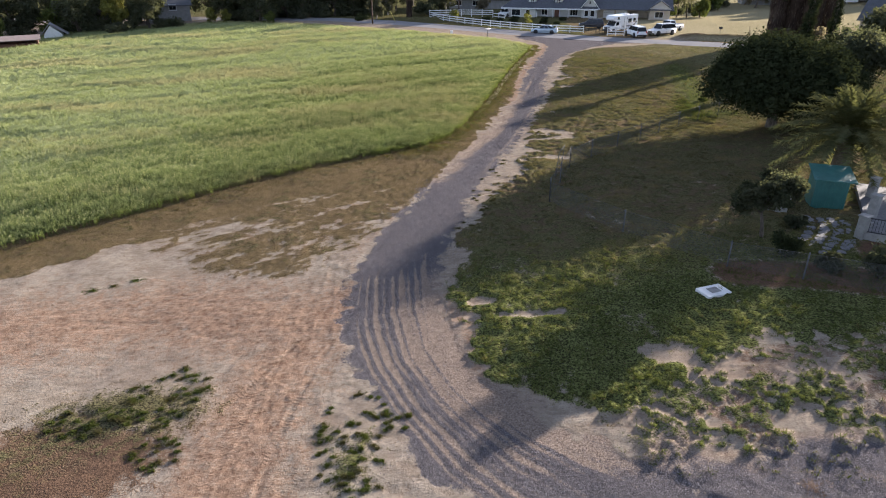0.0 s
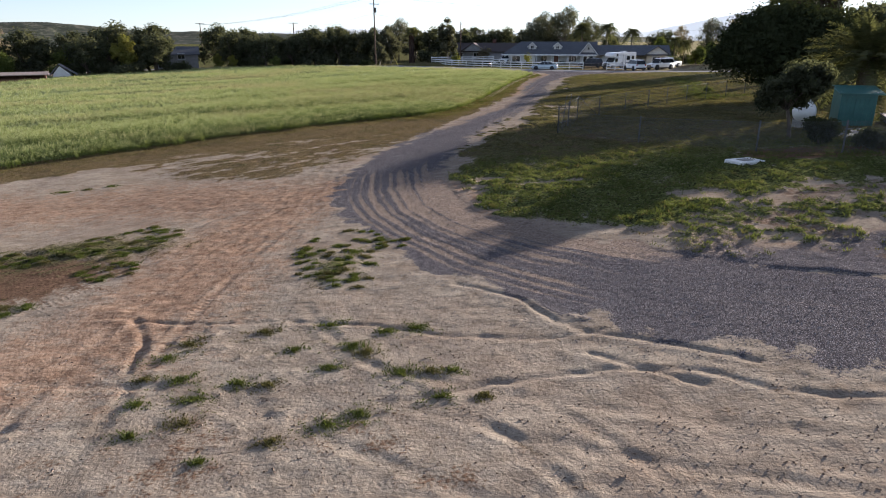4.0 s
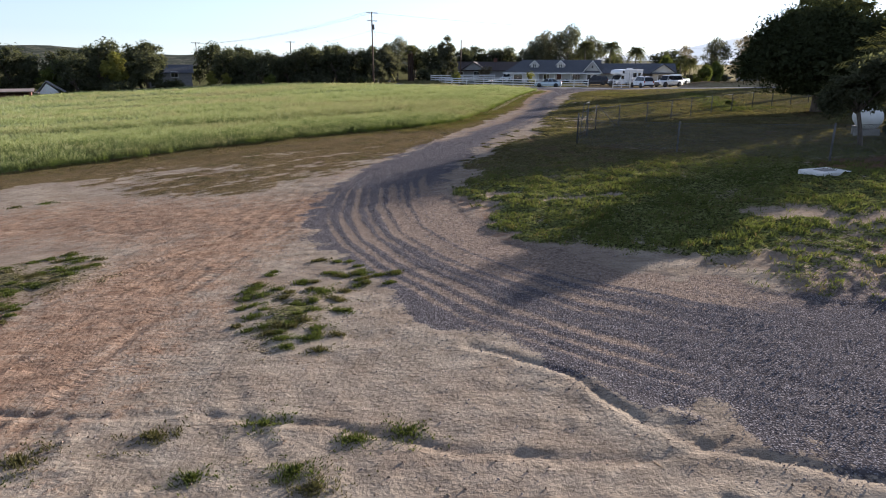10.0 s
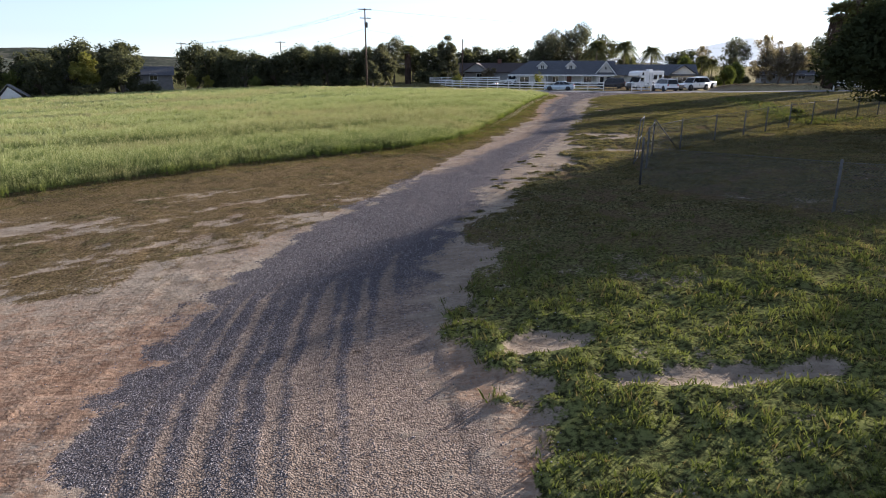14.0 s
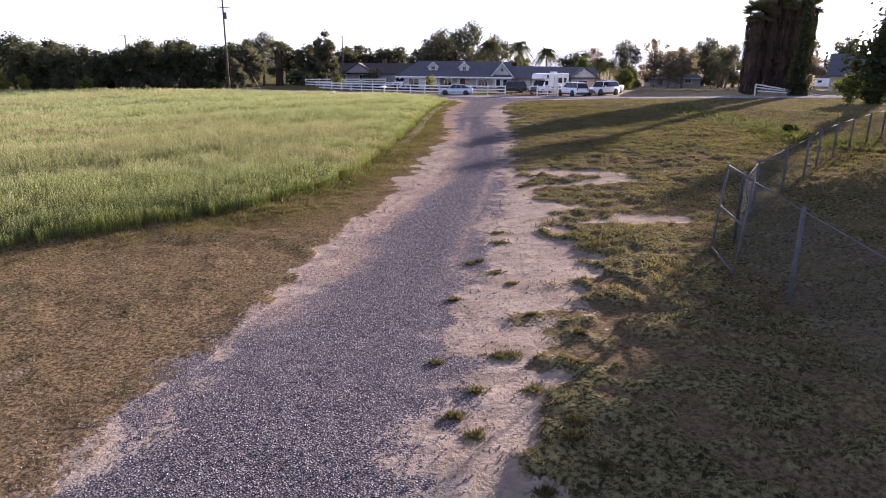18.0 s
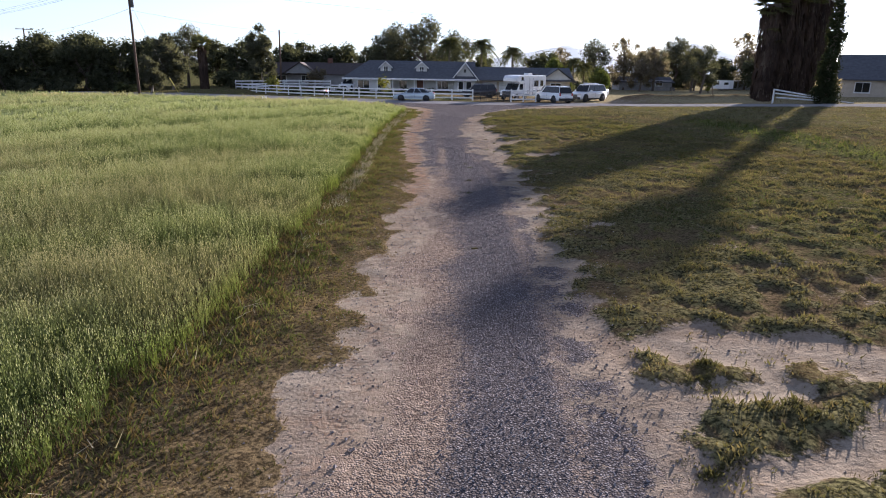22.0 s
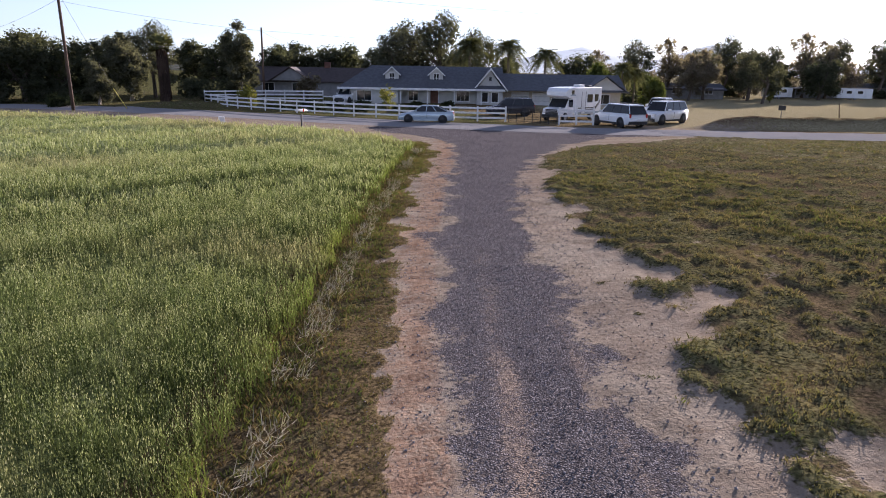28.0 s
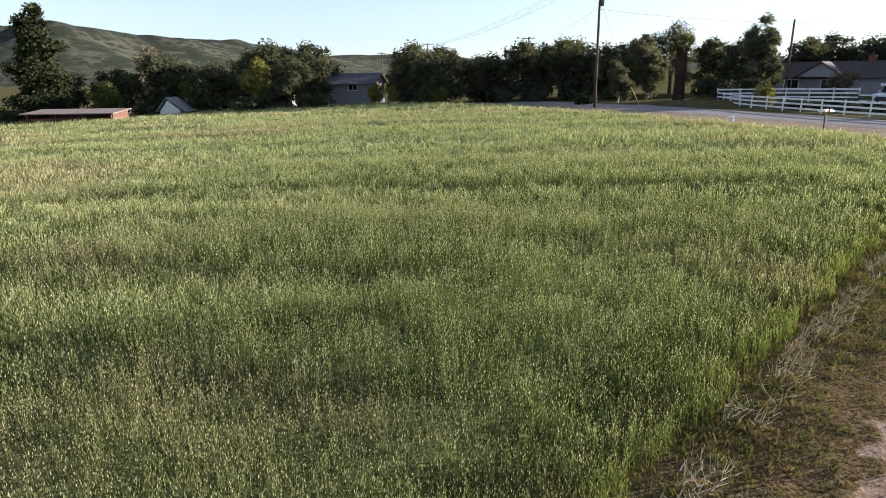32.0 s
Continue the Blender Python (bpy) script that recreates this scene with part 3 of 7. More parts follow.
TRACKS = [(-4.6, 22, -6.4, 15, -5.0, 4), (-6.2, 22, -8.0, 15, -6.6, 4), (-5.4, 24, -9, 15, -12, 8), (-7.0, 24.5, -10.5, 16, -13.6, 9), (-6, 24, -14, 26, -24, 22), (-6, 25.4, -14, 27.6, -24, 24), (-1.5, 9.5, 2.2, 7.4, 6.5, 6.6),
          (-1.0, 8.2, 2.6, 6.0, 7.0, 5.2), (-2.2, 7.5, 1.4, 5.0, 5.5, 3.2), (0.5, 7.6, 2.0, 5.6, 2.6, 3.0), (1.6, 7.8, 3.2, 5.8, 3.9, 3.0), (-6.5, 6.6, -3, 5.6, 0.5, 3.0), (-3.2, 12.5, -1.6, 9.0, 1.5, 6.6), (-9.5, 8.5, -7, 7.6, -4.5, 7.8), (-10, 10.2, -7.5, 9.2, -5, 9.0)]


def cushions(x, y):
    """Low cushions of turf with gaps between them, 0 to 1."""
    c = 0.42 * vnoise(x, y, 0.3, 4) + 0.33 * vnoise(x + 7, y, 0.2, 2) + 0.25 * vnoise(x, y + 9, 1.3, 3)
    return smooth01((c - 0.32) / 0.26)


APRON = [(14.8, 96), (16.6, 103), (16.2, 108), (13.0, 114), (12.5, 118), (20, 114), (33, 106), (27.5, 105.5), (22.8, 102), (20.2, 98)]


def right_of_drive(x, y):
    return (x > np.interp(y, [p[1] for p in DRIVE_R[::-1]], [p[0] for p in DRIVE_R[::-1]])) & (y > 10.5)


def lawn_front(x):
    """Where the closed turf ends towards the yard."""
    return np.interp(x, [0, 4, 5.4, 6.6, 7.6, 10, 14, 22, 40], [17.0, 16.9, 16.2, 16.8, 18.0, 20.0, 20.4, 20.0, 17.0])


def turf_cover(x, y):
    """Short turf beside the drive, about 0 to 1: a ragged edge, bare patches, clumps before the lawn."""
    rag = 1.0 * (vnoise(x, y, 1.2, 5) - 0.5) + 0.9 * (vnoise(x, y, 0.42, 3) - 0.5)
    lip = np.clip(1.4 - (y - 40) / 60, 0.9, 1.4)
    c = smooth01((x - np.interp(y, TURF_Y, TURF_X) + lip * rag) / 0.8 + 0.5)
    c = c * smooth01((y - lawn_front(x) + 1.6 * rag) / 1.0 + 0.5)
    c = np.where(y < 15.8, 0, c)
    for bx, by, rx, ry in BALD:
        q = np.hypot((x - bx) / rx, (y - by) / ry) + 0.75 * rag + 0.5 * (vnoise(x, y, 0.22, 1) - 0.5)
        c = c * (0.15 + 0.85 * smooth01((q - 0.6) / 0.6))
    thin = 0.35 * vnoise(x, y, 1.4, 1) + 0.35 * vnoise(x, y, 0.45, 2) + 0.3 * vnoise(x, y, 0.22, 0)
    c = c * (1 - 0.4 * smooth01((thin - 0.56) / 0.16))
    spot = 0.35 * vnoise(x, y, 1.6, 3) + 0.3 * vnoise(x, y, 0.36, 5) + 0.35 * vnoise(x, y, 0.17, 1)
    fore = 0.85 * smooth01((spot - 0.45) / 0.16) * smooth01((x - 5) / 2) * smooth01((y - 12.6) / 2.4) * smooth01((lawn_front(x) + 0.8 - y) / 0.8)
    return np.maximum(c, fore)


def verge_cover(x, y):
    """Low weeds and litter between the crop and the drive, 0 to 1; thin and broken where it borders the dirt."""
    rag = 0.8 * (vnoise(x, y, 1.0, 4) - 0.5) + 0.7 * (vnoise(x, y, 0.35, 1) - 0.5)
    d = signed(x, y, VERGE)
    c = smooth01((0.1 - d + rag) / 0.5 + 0.3)
    u, v = x * 0.9 + y * 0.42, -x * 0.42 + y * 0.9
    gap = 0.45 * vnoise(u * 0.35, v, 0.7, 2) + 0.3 * vnoise(u * 0.5, v, 0.25, 3) + 0.25 * vnoise(x, y, 3.5, 1)
    fs = line_distance(x, y, FIELD[1:17])
    loose = smooth01((44 - y) / 8) * smooth01((fs - 2.0) / 4)
    return c * (1 - 0.85 * loose * smooth01((gap - 0.42) / 0.4))


def surface(x, y):
    """The ground's relief with all its lumps, and where each kind of cover lies."""
    x, y = np.asarray(x, float), np.asarray(y, float)
    z = height(x, y)
    sd = signed(x, y, DRIVE)
    road_d = line_distance(x, y, ROAD)
    fs = signed(x, y, FIELD)
    track = drive_track(x, y)
    gravel = np.clip(0.5 - (sd + 0.75 * (vnoise(x, y, 1.3, 4) - 0.5) + 0.8 * (vnoise(x, y, 0.4, 1) - 0.5)) / np.where(y > 30, 1.5, 0.9), 0, 1)
    gravel = np.maximum(gravel, np.clip(0.5 - (signed(x, y, APRON) + 0.8 * (vnoise(x, y, 1.3, 2) - 0.5)) / 0.9, 0, 1))
    road = np.clip(0.5 - (road_d - 2.9) / 0.8, 0, 1)
    right = right_of_drive(x, y)
    left = ~right & (sd > 0)
    grass = np.where(right, turf_cover(x, y), 0)
    # trodden ground with scattered stone between the turf and the branch to the yard
    fore = right * smooth01((lawn_front(x) + 0.5 - y) / 1.5) * smooth01((x - 4) / 3)
    gravel = np.maximum(gravel, fore * (0.35 + 0.6 * smooth01((16.0 - y) / 2.5)) * (0.5 + vnoise(x, y, 1.7, 3)))
    brown = fore * smooth01((16.0 - y + 3 * (vnoise(x, y, 1.7, 2) - 0.5)) / 3)
    lush = np.where(right, 0.12 + 0.95 * smooth01((33 - y) / 9), 0)
    lush = np.maximum(lush, 0.3 * smooth01((y - 46) / 8) * smooth01((x - 8) / 6) * right * smooth01((vnoise(x, y, 5.0, 2) - 0.3) * 3))
    lush = np.maximum(lush, 1.0 * np.exp(-((line_distance(x, y, GREEN_STREAK) / 1.9) ** 2)) * right)
    # the strip between the drive and the field
    strip = verge_cover(x, y) * left
    straw = (1.15 - 0.4 * smooth01((44 - y) / 8) * smooth01((fs - 2.0) / 4)) * strip
    soil = 0.9 * strip * smooth01((vnoise(x, y, 0.9, 5) - 0.35) * 3)
    grass = np.where(left, 0.4 * strip * smooth01((vnoise(x, y, 1.1, 2) * 0.6 + vnoise(x, y, 0.35, 4) * 0.4 - 0.42) * 6), grass)
    # weedy island where the drive bends and the brown patch beside the tracks
    isl = 0.62 * np.exp(-(((x + 2.9) / 0.95) ** 2) - ((y - 15.2) / 1.7) ** 2) * left
    pat = 0.8 * np.exp(-(((x + 11.5) / 3.6) ** 2) - ((y - 18.2) / 1.7) ** 2) * left + 0.5 * np.exp(-(((x + 15) / 4) ** 2) - ((y - 15.5) / 1.5) ** 2) * left
    grass = np.maximum(grass, np.maximum(isl, pat))
    lush = np.maximum(lush, 0.55 * (isl > 0.1))
    soil = np.maximum(soil, 1.5 * np.exp(-(((x + 12.8) / 3.7) ** 2) - ((y - 15.8) / 2.4) ** 2) * left + 0.75 * (fs < -0.6))
    soil = np.maximum(soil, 1.1 * np.exp(-((line_distance(x, y, [(40, 110.5), (48, 107), (60, 102)]) / 1.7) ** 2)))
    soil = np.maximum(soil, np.maximum(0.85 * brown, 0.6 * fore * smooth01((vnoise(x, y, 1.4, 0) - 0.3) * 3)))
    bed = np.exp(-((line_distance(x, y, [(13.6, 25.6), (16.4, 24.9), (20, 23.4), (21, 27)]) / 1.5) ** 4)) * right
    soil, grass = np.maximum(soil, 1.2 * bed), grass * (1 - bed)
    soil = np.maximum(soil, 0.5 * smooth01((9.5 - y) / 3) * smooth01((2.5 - x) / 3) * smooth01((x + 7) / 2) * smooth01((vnoise(x, y, 1.3, 3) * 0.6 + vnoise(x, y, 0.4, 5) * 0.4 - 0.42) * 5))
    # red dirt carried along the tracks
    org = np.exp(-((line_distance(x, y, [(-4.4, 25.5), (-5.8, 22.5), (-6.8, 18), (-6.6, 14), (-7.4, 10.5), (-11, 8)]) / 2.4) ** 2))
    org = np.maximum(org, 0.95 * np.exp(-((line_distance(x, y, [(-6, 23.8), (-12, 25.5), (-22, 24)]) / 3.8) ** 2)))
    org = np.maximum(org, 0.75 * np.exp(-((sd - 0.4) / 0.8) ** 2) * left * smooth01((y - 60) / 6))
    org = np.maximum(org, 0.3 * np.exp(-((sd - 0.3) / 0.8) ** 2) * left * (y > 26))
    org = np.maximum(org, 0.65 * np.exp(-((line_distance(x, y, [(0.3, 25), (0.9, 21), (1.6, 19)]) / 0.9) ** 2)))
    org = np.maximum(org, 0.4 * np.exp(-((line_distance(x, y, [(34, 113), (42, 116), (48, 114)]) / 3) ** 2)))
    # beyond the road: yard, drive-in, dry pasture
    beyond = (y > np.interp(x, [p[0] for p in ROAD], [p[1] for p in ROAD]) + 3)
    straw = np.where(beyond, 0.75 - 0.5 * np.exp(-((line_distance(x, y, [(36, 110), (40, 116), (50, 125)]) / 5) ** 2)), straw)
    grass = np.where(beyond, 0.45 * (x < 8) + 0.55 * smooth01((27 - x) / 3) * (x >= 8) + 0.12 + 0.5 * smooth01((x - 46) / 8), grass)
    bank = np.exp(-((line_distance(x, y, [(40, 110.5), (48, 107), (60, 102)]) / 1.9) ** 2))
    hay = 0.9 * (1 - bank) * beyond * smooth01((x - 34) / 8) * smooth01((0.5 + road_d - 4) / 3) + 0.4 * right * smooth01((x + 0.25 * (y - 80) - 27) / 8) * smooth01((y - 62) / 10)
    far = (np.abs(x) > 130) | (y > 190) | (y < -40)
    straw = np.where(far, 0.62, straw)
    grass = np.where(far, 0.8, grass)
    lush = np.where(far | (beyond & (x < 27)), 0.6, lush)
    # ruts and lumps
    xw, yw = x + 0.3 * (vnoise(x, y, 1.4, 3) - 0.5) + 0.08 * (vnoise(x, y, 0.35, 2) - 0.5), y + 0.3 * (vnoise(x, y, 1.6, 1) - 0.5) + 0.08 * (vnoise(x, y, 0.35, 4) - 0.5)
    for k, r in enumerate(RUTS):
        d = line_distance(xw, yw, r) + (0.02 if k > 5 else 0)
        wob = 0.6 + 0.8 * vnoise(x, y, 0.7, 2)
        wob = wob * (0.55 + 0.45 * smooth01((vnoise(x, y, 1.1, 5) - 0.15) * 2.5))
        wob = wob * (1 if k < 6 else 0.4)
        z = z - 0.032 * wob * np.exp(-((d / 0.055) ** 2)) + 0.009 * wob * np.exp(-(((d - 0.19) / 0.08) ** 2))
    tread, along = np.zeros_like(z), np.zeros_like(z)
    for k, (ax, ay, bx, by, cx, cy) in enumerate(TRACKS):
        t = np.linspace(0, 1, 14)
        pts = [(float((1 - q) ** 2 * ax + 2 * q * (1 - q) * bx + q * q * cx), float((1 - q) ** 2 * ay + 2 * q * (1 - q) * by + q * q * cy)) for q in t]
        d = line_distance(x, y, pts)
        u = np.exp(-((d / 0.24) ** 2)) * smooth01((vnoise(x + 5 * k, y, 1.3, 4) - 0.42) * 4) * (1.0 if k < 6 else 0.45)
        tread = np.maximum(tread, u)
        q = math.atan2(cy - ay, cx - ax) + (0.9 if k % 2 else -0.9) * 0.5
        along = np.where(u >= tread, x * math.cos(q) + y * math.sin(q), along)
        z = z - (0.012 * np.exp(-((d / 0.13) ** 2)) - 0.008 * np.exp(-(((d - 0.2) / 0.08) ** 2))) * (0.2 + 1.2 * vnoise(x, y, 0.9, 1))
    clod = (y < 30) & (np.abs(x) < 14) & (sd > 0)
    z = z + clod * 0.05 * np.clip(vnoise(x, y, 0.22, 5) - 0.72, 0, 1) * 2 * smooth01((vnoise(x, y, 2.4, 4) - 0.4) * 4)
    fine = (np.abs(x) < 36) & (y > 0) & (y < 110)
    z = z + fine * (0.045 * (vnoise(x, y, 1.7, 3) - 0.5) + 0.022 * (vnoise(x, y, 0.5, 4) - 0.5) + 0.016 * (vnoise(x, y, 0.2, 2) - 0.5)) * (1 - 0.5 * (sd < 0))
    z = z - fine * 0.012 * np.clip(track, 0, 1) * (sd < 0) + smooth01((grass - 0.1) / 0.9) * fine * (0.07 * cushions(x, y) * (0.5 + vnoise(x, y, 2.1, 1)) + 0.03 * vnoise(x, y, 0.9, 0)) + fine * np.clip(soil, 0, 1) * 0.045 * vnoise(x, y, 0.3, 2) * vnoise(x, y, 1.1, 4)
    z = z + 0.05 * np.clip(0.5 - (road_d - 2.9) / 0.8, 0, 1)
    # bank beyond the road, towards the pasture
    z = z + 0.8 * np.exp(-((line_distance(x, y, [(40, 110.5), (48, 107), (60, 102)]) / 1.5) ** 2)) * (0.7 + 0.6 * vnoise(x, y, 1.3, 2))
    z = z + 0.5 * np.exp(-((line_distance(x, y, [(-9, 146), (-5, 147), (0, 145.5)]) / 1.6) ** 2))
    cover = [("gravel", gravel), ("track", track), ("road", road), ("grass", np.clip(grass, 0, 1.4)), ("lush", lush), ("straw", np.clip(straw, 0, 1)), ("soil", soil), ("orange", org), ("tread", tread), ("along", along), ("cushion", cushions(x, y)), ("hay", hay)]
    return z, cover


def build_ground():
    xs = axis([(-28, -11, 0.25), (-11, -7, 0.12), (-7, 7, 0.065), (7, 17, 0.12), (17, 36, 0.3)], -3200, 3200)
    ys = axis([(2, 5, 0.09), (5, 13.5, 0.06), (13.5, 20, 0.1), (20, 60, 0.17), (60, 100, 0.22), (100, 112, 0.4), (112, 160, 0.8)], -3200, 3600)
    X, Y = np.meshgrid(xs, ys)
    x, y = X.ravel(), Y.ravel()
    z, cover = surface(x, y)
    nx, ny = len(xs), len(ys)
    i = (np.arange(ny - 1)[:, None] * nx + np.arange(nx - 1)[None, :]).ravel()
    quads = np.stack([i, i + 1, i + nx + 1, i + nx], 1)
    me = raw_mesh("ground", np.stack([x, y, z], 1), quads, M["ground"], cover, True, 4)
    return tagged(new("ground", me), "sandy dirt, gravel drive and short patchy turf", "ground", kind="structure")


ground = build_ground()


def scatter(n, x0, x1, y0, y1, rng):
    return rng.uniform(x0, x1, n), rng.uniform(y0, y1, n)


def plumes(x, y, h, size, rng, near):
    """Oat stems, each a thin blade with leaves and a loose plume of hanging spikelets; far off the plumes alone."""
    n = len(x)
    z = height(x, y)
    lx, ly = rng.normal(-0.05, 0.06, n) * h, rng.normal(-0.035, 0.06, n) * h
    a = rng.uniform(0, 2 * math.pi, n)
    tone = rng.random(n)
    V, A = [], []

    def tri(p, q, r, ta, tb, tc):
        V.append(np.stack([np.stack(p, 1), np.stack(q, 1), np.stack(r, 1)], 1))
        A.append(np.stack(np.broadcast_arrays(ta, tb, tc, tone * 0)[:3], 1))

    if near:
        cx, cy = np.cos(a) * size * 0.18, np.sin(a) * size * 0.18
        tri((x - cx, y - cy, z), (x + cx, y + cy, z), (x + lx, y + ly, z + h), 0.0, 0.0, 0.75)
        for k in range(2):
            b, f = a + 2.2 * k + rng.normal(0, 0.5, n), rng.uniform(0.25, 0.55, n)
            ex, ey = np.cos(b) * h * 0.13, np.sin(b) * h * 0.13
            wx, wy = -np.sin(b) * size * 0.45, np.cos(b) * size * 0.45
            tri((x + lx * f - wx, y + ly * f - wy, z + h * f), (x + lx * f + wx, y + ly * f + wy, z + h * f), (x + lx * f + ex, y + ly * f + ey, z + h * (f + rng.uniform(0.12, 0.3, n))), 0.25 + 0.2 * tone, 0.25 + 0.2 * tone, 0.6)
    for k in range(4 if near else 3):
        u = 1.03 - (0.09 if near else 0.07) * k - 0.06 * rng.random(n)
        px, py = x + lx * u + rng.normal(0, size * 0.7, n), y + ly * u + rng.normal(0, size * 0.7, n)
        b = rng.uniform(0, 2 * math.pi, n)
        wx, wy, L = np.cos(b) * size * 0.32, np.sin(b) * size * 0.32, size * rng.uniform(1.3, 2.3, n)
        t = 0.78 + 0.22 * tone - 0.05 * k
        tri((px, py, z + h * u + L * 0.5), (px + wx, py + wy, z + h * u - L * 0.2), (px - wx * 0.6, py - wy * 0.6, z + h * u - L * 0.5), t, t, t)
    V, A = np.concatenate(V), np.concatenate(A)
    return V.reshape(-1, 3), np.arange(3 * len(V)).reshape(-1, 3), A.ravel()


def crop_height(x, y):
    """Wind-laid swells in the crop."""
    u, v = x * 0.94 + y * 0.34, -x * 0.34 + y * 0.94
    s = vnoise(u * 0.28, v, 1.3, 0) * 0.4 + vnoise(u * 0.3, v, 4.5, 5) * 0.35 + vnoise(u * 0.6, v, 0.75, 3) * 0.4
    fold = smooth01((vnoise(u * 0.16, v, 2.4, 2) - 0.5) / 0.09) * smooth01((line_distance(x, y, FIELD) - 2) / 3)
    return 0.5 + 0.34 * s + 0.22 * fold


def build_field():
    # leafy lower layer that closes the view to the soil
    xs, ys = np.arange(-120, 16, 0.42), np.arange(-30, 153, 0.36)
    X, Y = np.meshgrid(xs, ys)
    x, y = X.ravel(), Y.ravel()
    fs = signed(x, y, FIELD)
    hh = crop_height(x, y)
    lift = smooth01((-fs - 0.3) / 2.0)
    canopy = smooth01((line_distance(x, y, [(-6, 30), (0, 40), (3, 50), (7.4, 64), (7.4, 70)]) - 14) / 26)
    z = height(x, y) + hh * (0.5 + 0.2 * canopy) * lift - 0.25 * (1 - lift) + (0.08 + 0.16 * canopy) * (vnoise(x, y, 0.9, 3) - 0.5)
    keep = fs < 0.4
    nx, ny = len(xs), len(ys)
    i = (np.arange(ny - 1)[:, None] * nx + np.arange(nx - 1)[None, :]).ravel()
    q = np.stack([i, i + 1, i + nx + 1, i + nx], 1)
    q = q[keep[q].all(1)]
    used, q2 = np.unique(q, return_inverse=True)
    V = np.stack([x, y, z], 1)[used]
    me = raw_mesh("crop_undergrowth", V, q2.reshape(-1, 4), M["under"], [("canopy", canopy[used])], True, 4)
    field = thing("oat_field", "tall green oats with pale ears, laid in waves by wind", "crop field", kind="stuff")
    part("undergrowth", me, None, field)
    rng = np.random.default_rng(3)
    out = []
    near = [(-6, 30), (0, 40), (3, 50), (7.4, 64), (7.4, 70)]
    for dens, lo, hi, size, hs, box in ((300, 0, 9, 0.019, 1.0, (-12, 16, 38, 86)), (150, 9, 17, 0.027, 1.0, (-24, 16, 26, 100)), (66, 17, 30, 0.042, 0.99, (-40, 16, 10, 112)), (21, 30, 60, 0.075, 0.97, (-76, 14, -4, 148)), (7, 60, 170, 0.13, 0.92, (-125, 5, -40, 153))):
        n = int(dens * (box[1] - box[0]) * (box[3] - box[2]))
        px, py = scatter(n, *box, rng)
        d = line_distance(px, py, near)
        k = (d >= lo) & (d < hi)
        px, py = px[k], py[k]
        k = inside(px, py, FIELD) & (line_distance(px, py, FIELD) > 0.8 * vnoise(px, py, 0.8, 3) * vnoise(px, py, 0.3, 1))
        px, py = px[k], py[k]
        edge = smooth01(line_distance(px, py, FIELD) / 2.2) * 0.45 + 0.55
        h = crop_height(px, py) * rng.uniform(*((0.78, 1.18) if lo < 17 else (0.9, 1.09)), len(px)) * (0.62 + 0.35 * vnoise(px, py, 0.22, 1) + 0.42 * vnoise(px, py, 0.6, 5)) * hs * edge
        out.append(plumes(px, py, h, size * rng.uniform(0.7, 1.4, len(px)), rng, lo < 60) + (np.exp(-((line_distance(px, py, FIELD) / 0.45) ** 2)) * vnoise(px, py, 1.2, 4) * 1.4,))
    o, Vs, Ts, As = 0, [], [], []
    Fs = []
    for V, T, A, fr in out:
        Vs.append(V), Ts.append(T + o), As.append(A)
        Fs.append(np.tile(np.repeat(fr, 3), len(V) // (3 * len(fr))))
        o += len(V)
    part("stalks", raw_mesh("oat_stalks", np.concatenate(Vs), np.concatenate(Ts), M["crop"], [("tip", np.concatenate(As)), ("lit_fringe", np.concatenate(Fs))]), None, field)
    return field


_n = Nodes("oat_undergrowth")
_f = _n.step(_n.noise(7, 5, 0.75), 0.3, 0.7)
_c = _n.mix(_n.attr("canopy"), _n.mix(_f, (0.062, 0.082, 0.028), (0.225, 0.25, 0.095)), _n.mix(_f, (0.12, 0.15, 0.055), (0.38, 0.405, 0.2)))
_c = _n.mix(_n.math("MULTIPLY", _n.step(_n.noise(0.07, 4, 0.6, _n.stretch(0.6, 1.6, 0.0, rz=20)), 0.5, 0.68), 0.5), _c, (0.22, 0.185, 0.075))
_n.bump(_n.noise(9, 4, 0.7), 1.0, 0.15)
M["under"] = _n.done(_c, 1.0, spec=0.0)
oat_field = build_field()

# ---- trees, palms and bushes ----
def leaf_cloud(blobs, n, size, seed, hollow=0.45, flat=0.75, droop=0.0, inner=0.2):
    """Leaf clumps, small bent quads, gathered in uneven lobes (x, y, z, rx, rz)."""
    rng = np.random.default_rng(seed)
    B = np.array(blobs, float)
    wgt = B[:, 3] ** 2 * B[:, 4]
    k = rng.choice(len(B), n, p=wgt / wgt.sum())
    d = rng.normal(size=(n, 3))
    d /= np.linalg.norm(d, axis=1, keepdims=True)
    core = rng.random(n) < inner
    r = np.where(core, 0.75 * rng.random(n) ** 0.5, (hollow + (1 - hollow) * rng.random(n) ** 0.5) * (0.86 + 0.28 * rng.random(n)))
    c = B[k, :3] + d * np.stack([B[k, 3], B[k, 3], B[k, 4]], 1) * r[:, None]
    c[:, 2] -= droop * rng.random(n) * B[k, 4]
    a = rng.normal(size=(n, 3)) * (1, 1, flat)
    a /= np.linalg.norm(a, axis=1, keepdims=True)
    b = np.cross(a, rng.normal(size=(n, 3)))
    b /= np.linalg.norm(b, axis=1, keepdims=True)
    s = (size * rng.uniform(0.5, 1.4, n) * np.where(core, 2.6, 1.0))[:, None]
    a, b = a * s, b * s * 0.55
    V = np.stack([c - a, c - b * 0.9, c + a, c + b], 1).reshape(-1, 3)
    return V, np.arange(4 * n).reshape(n, 4)


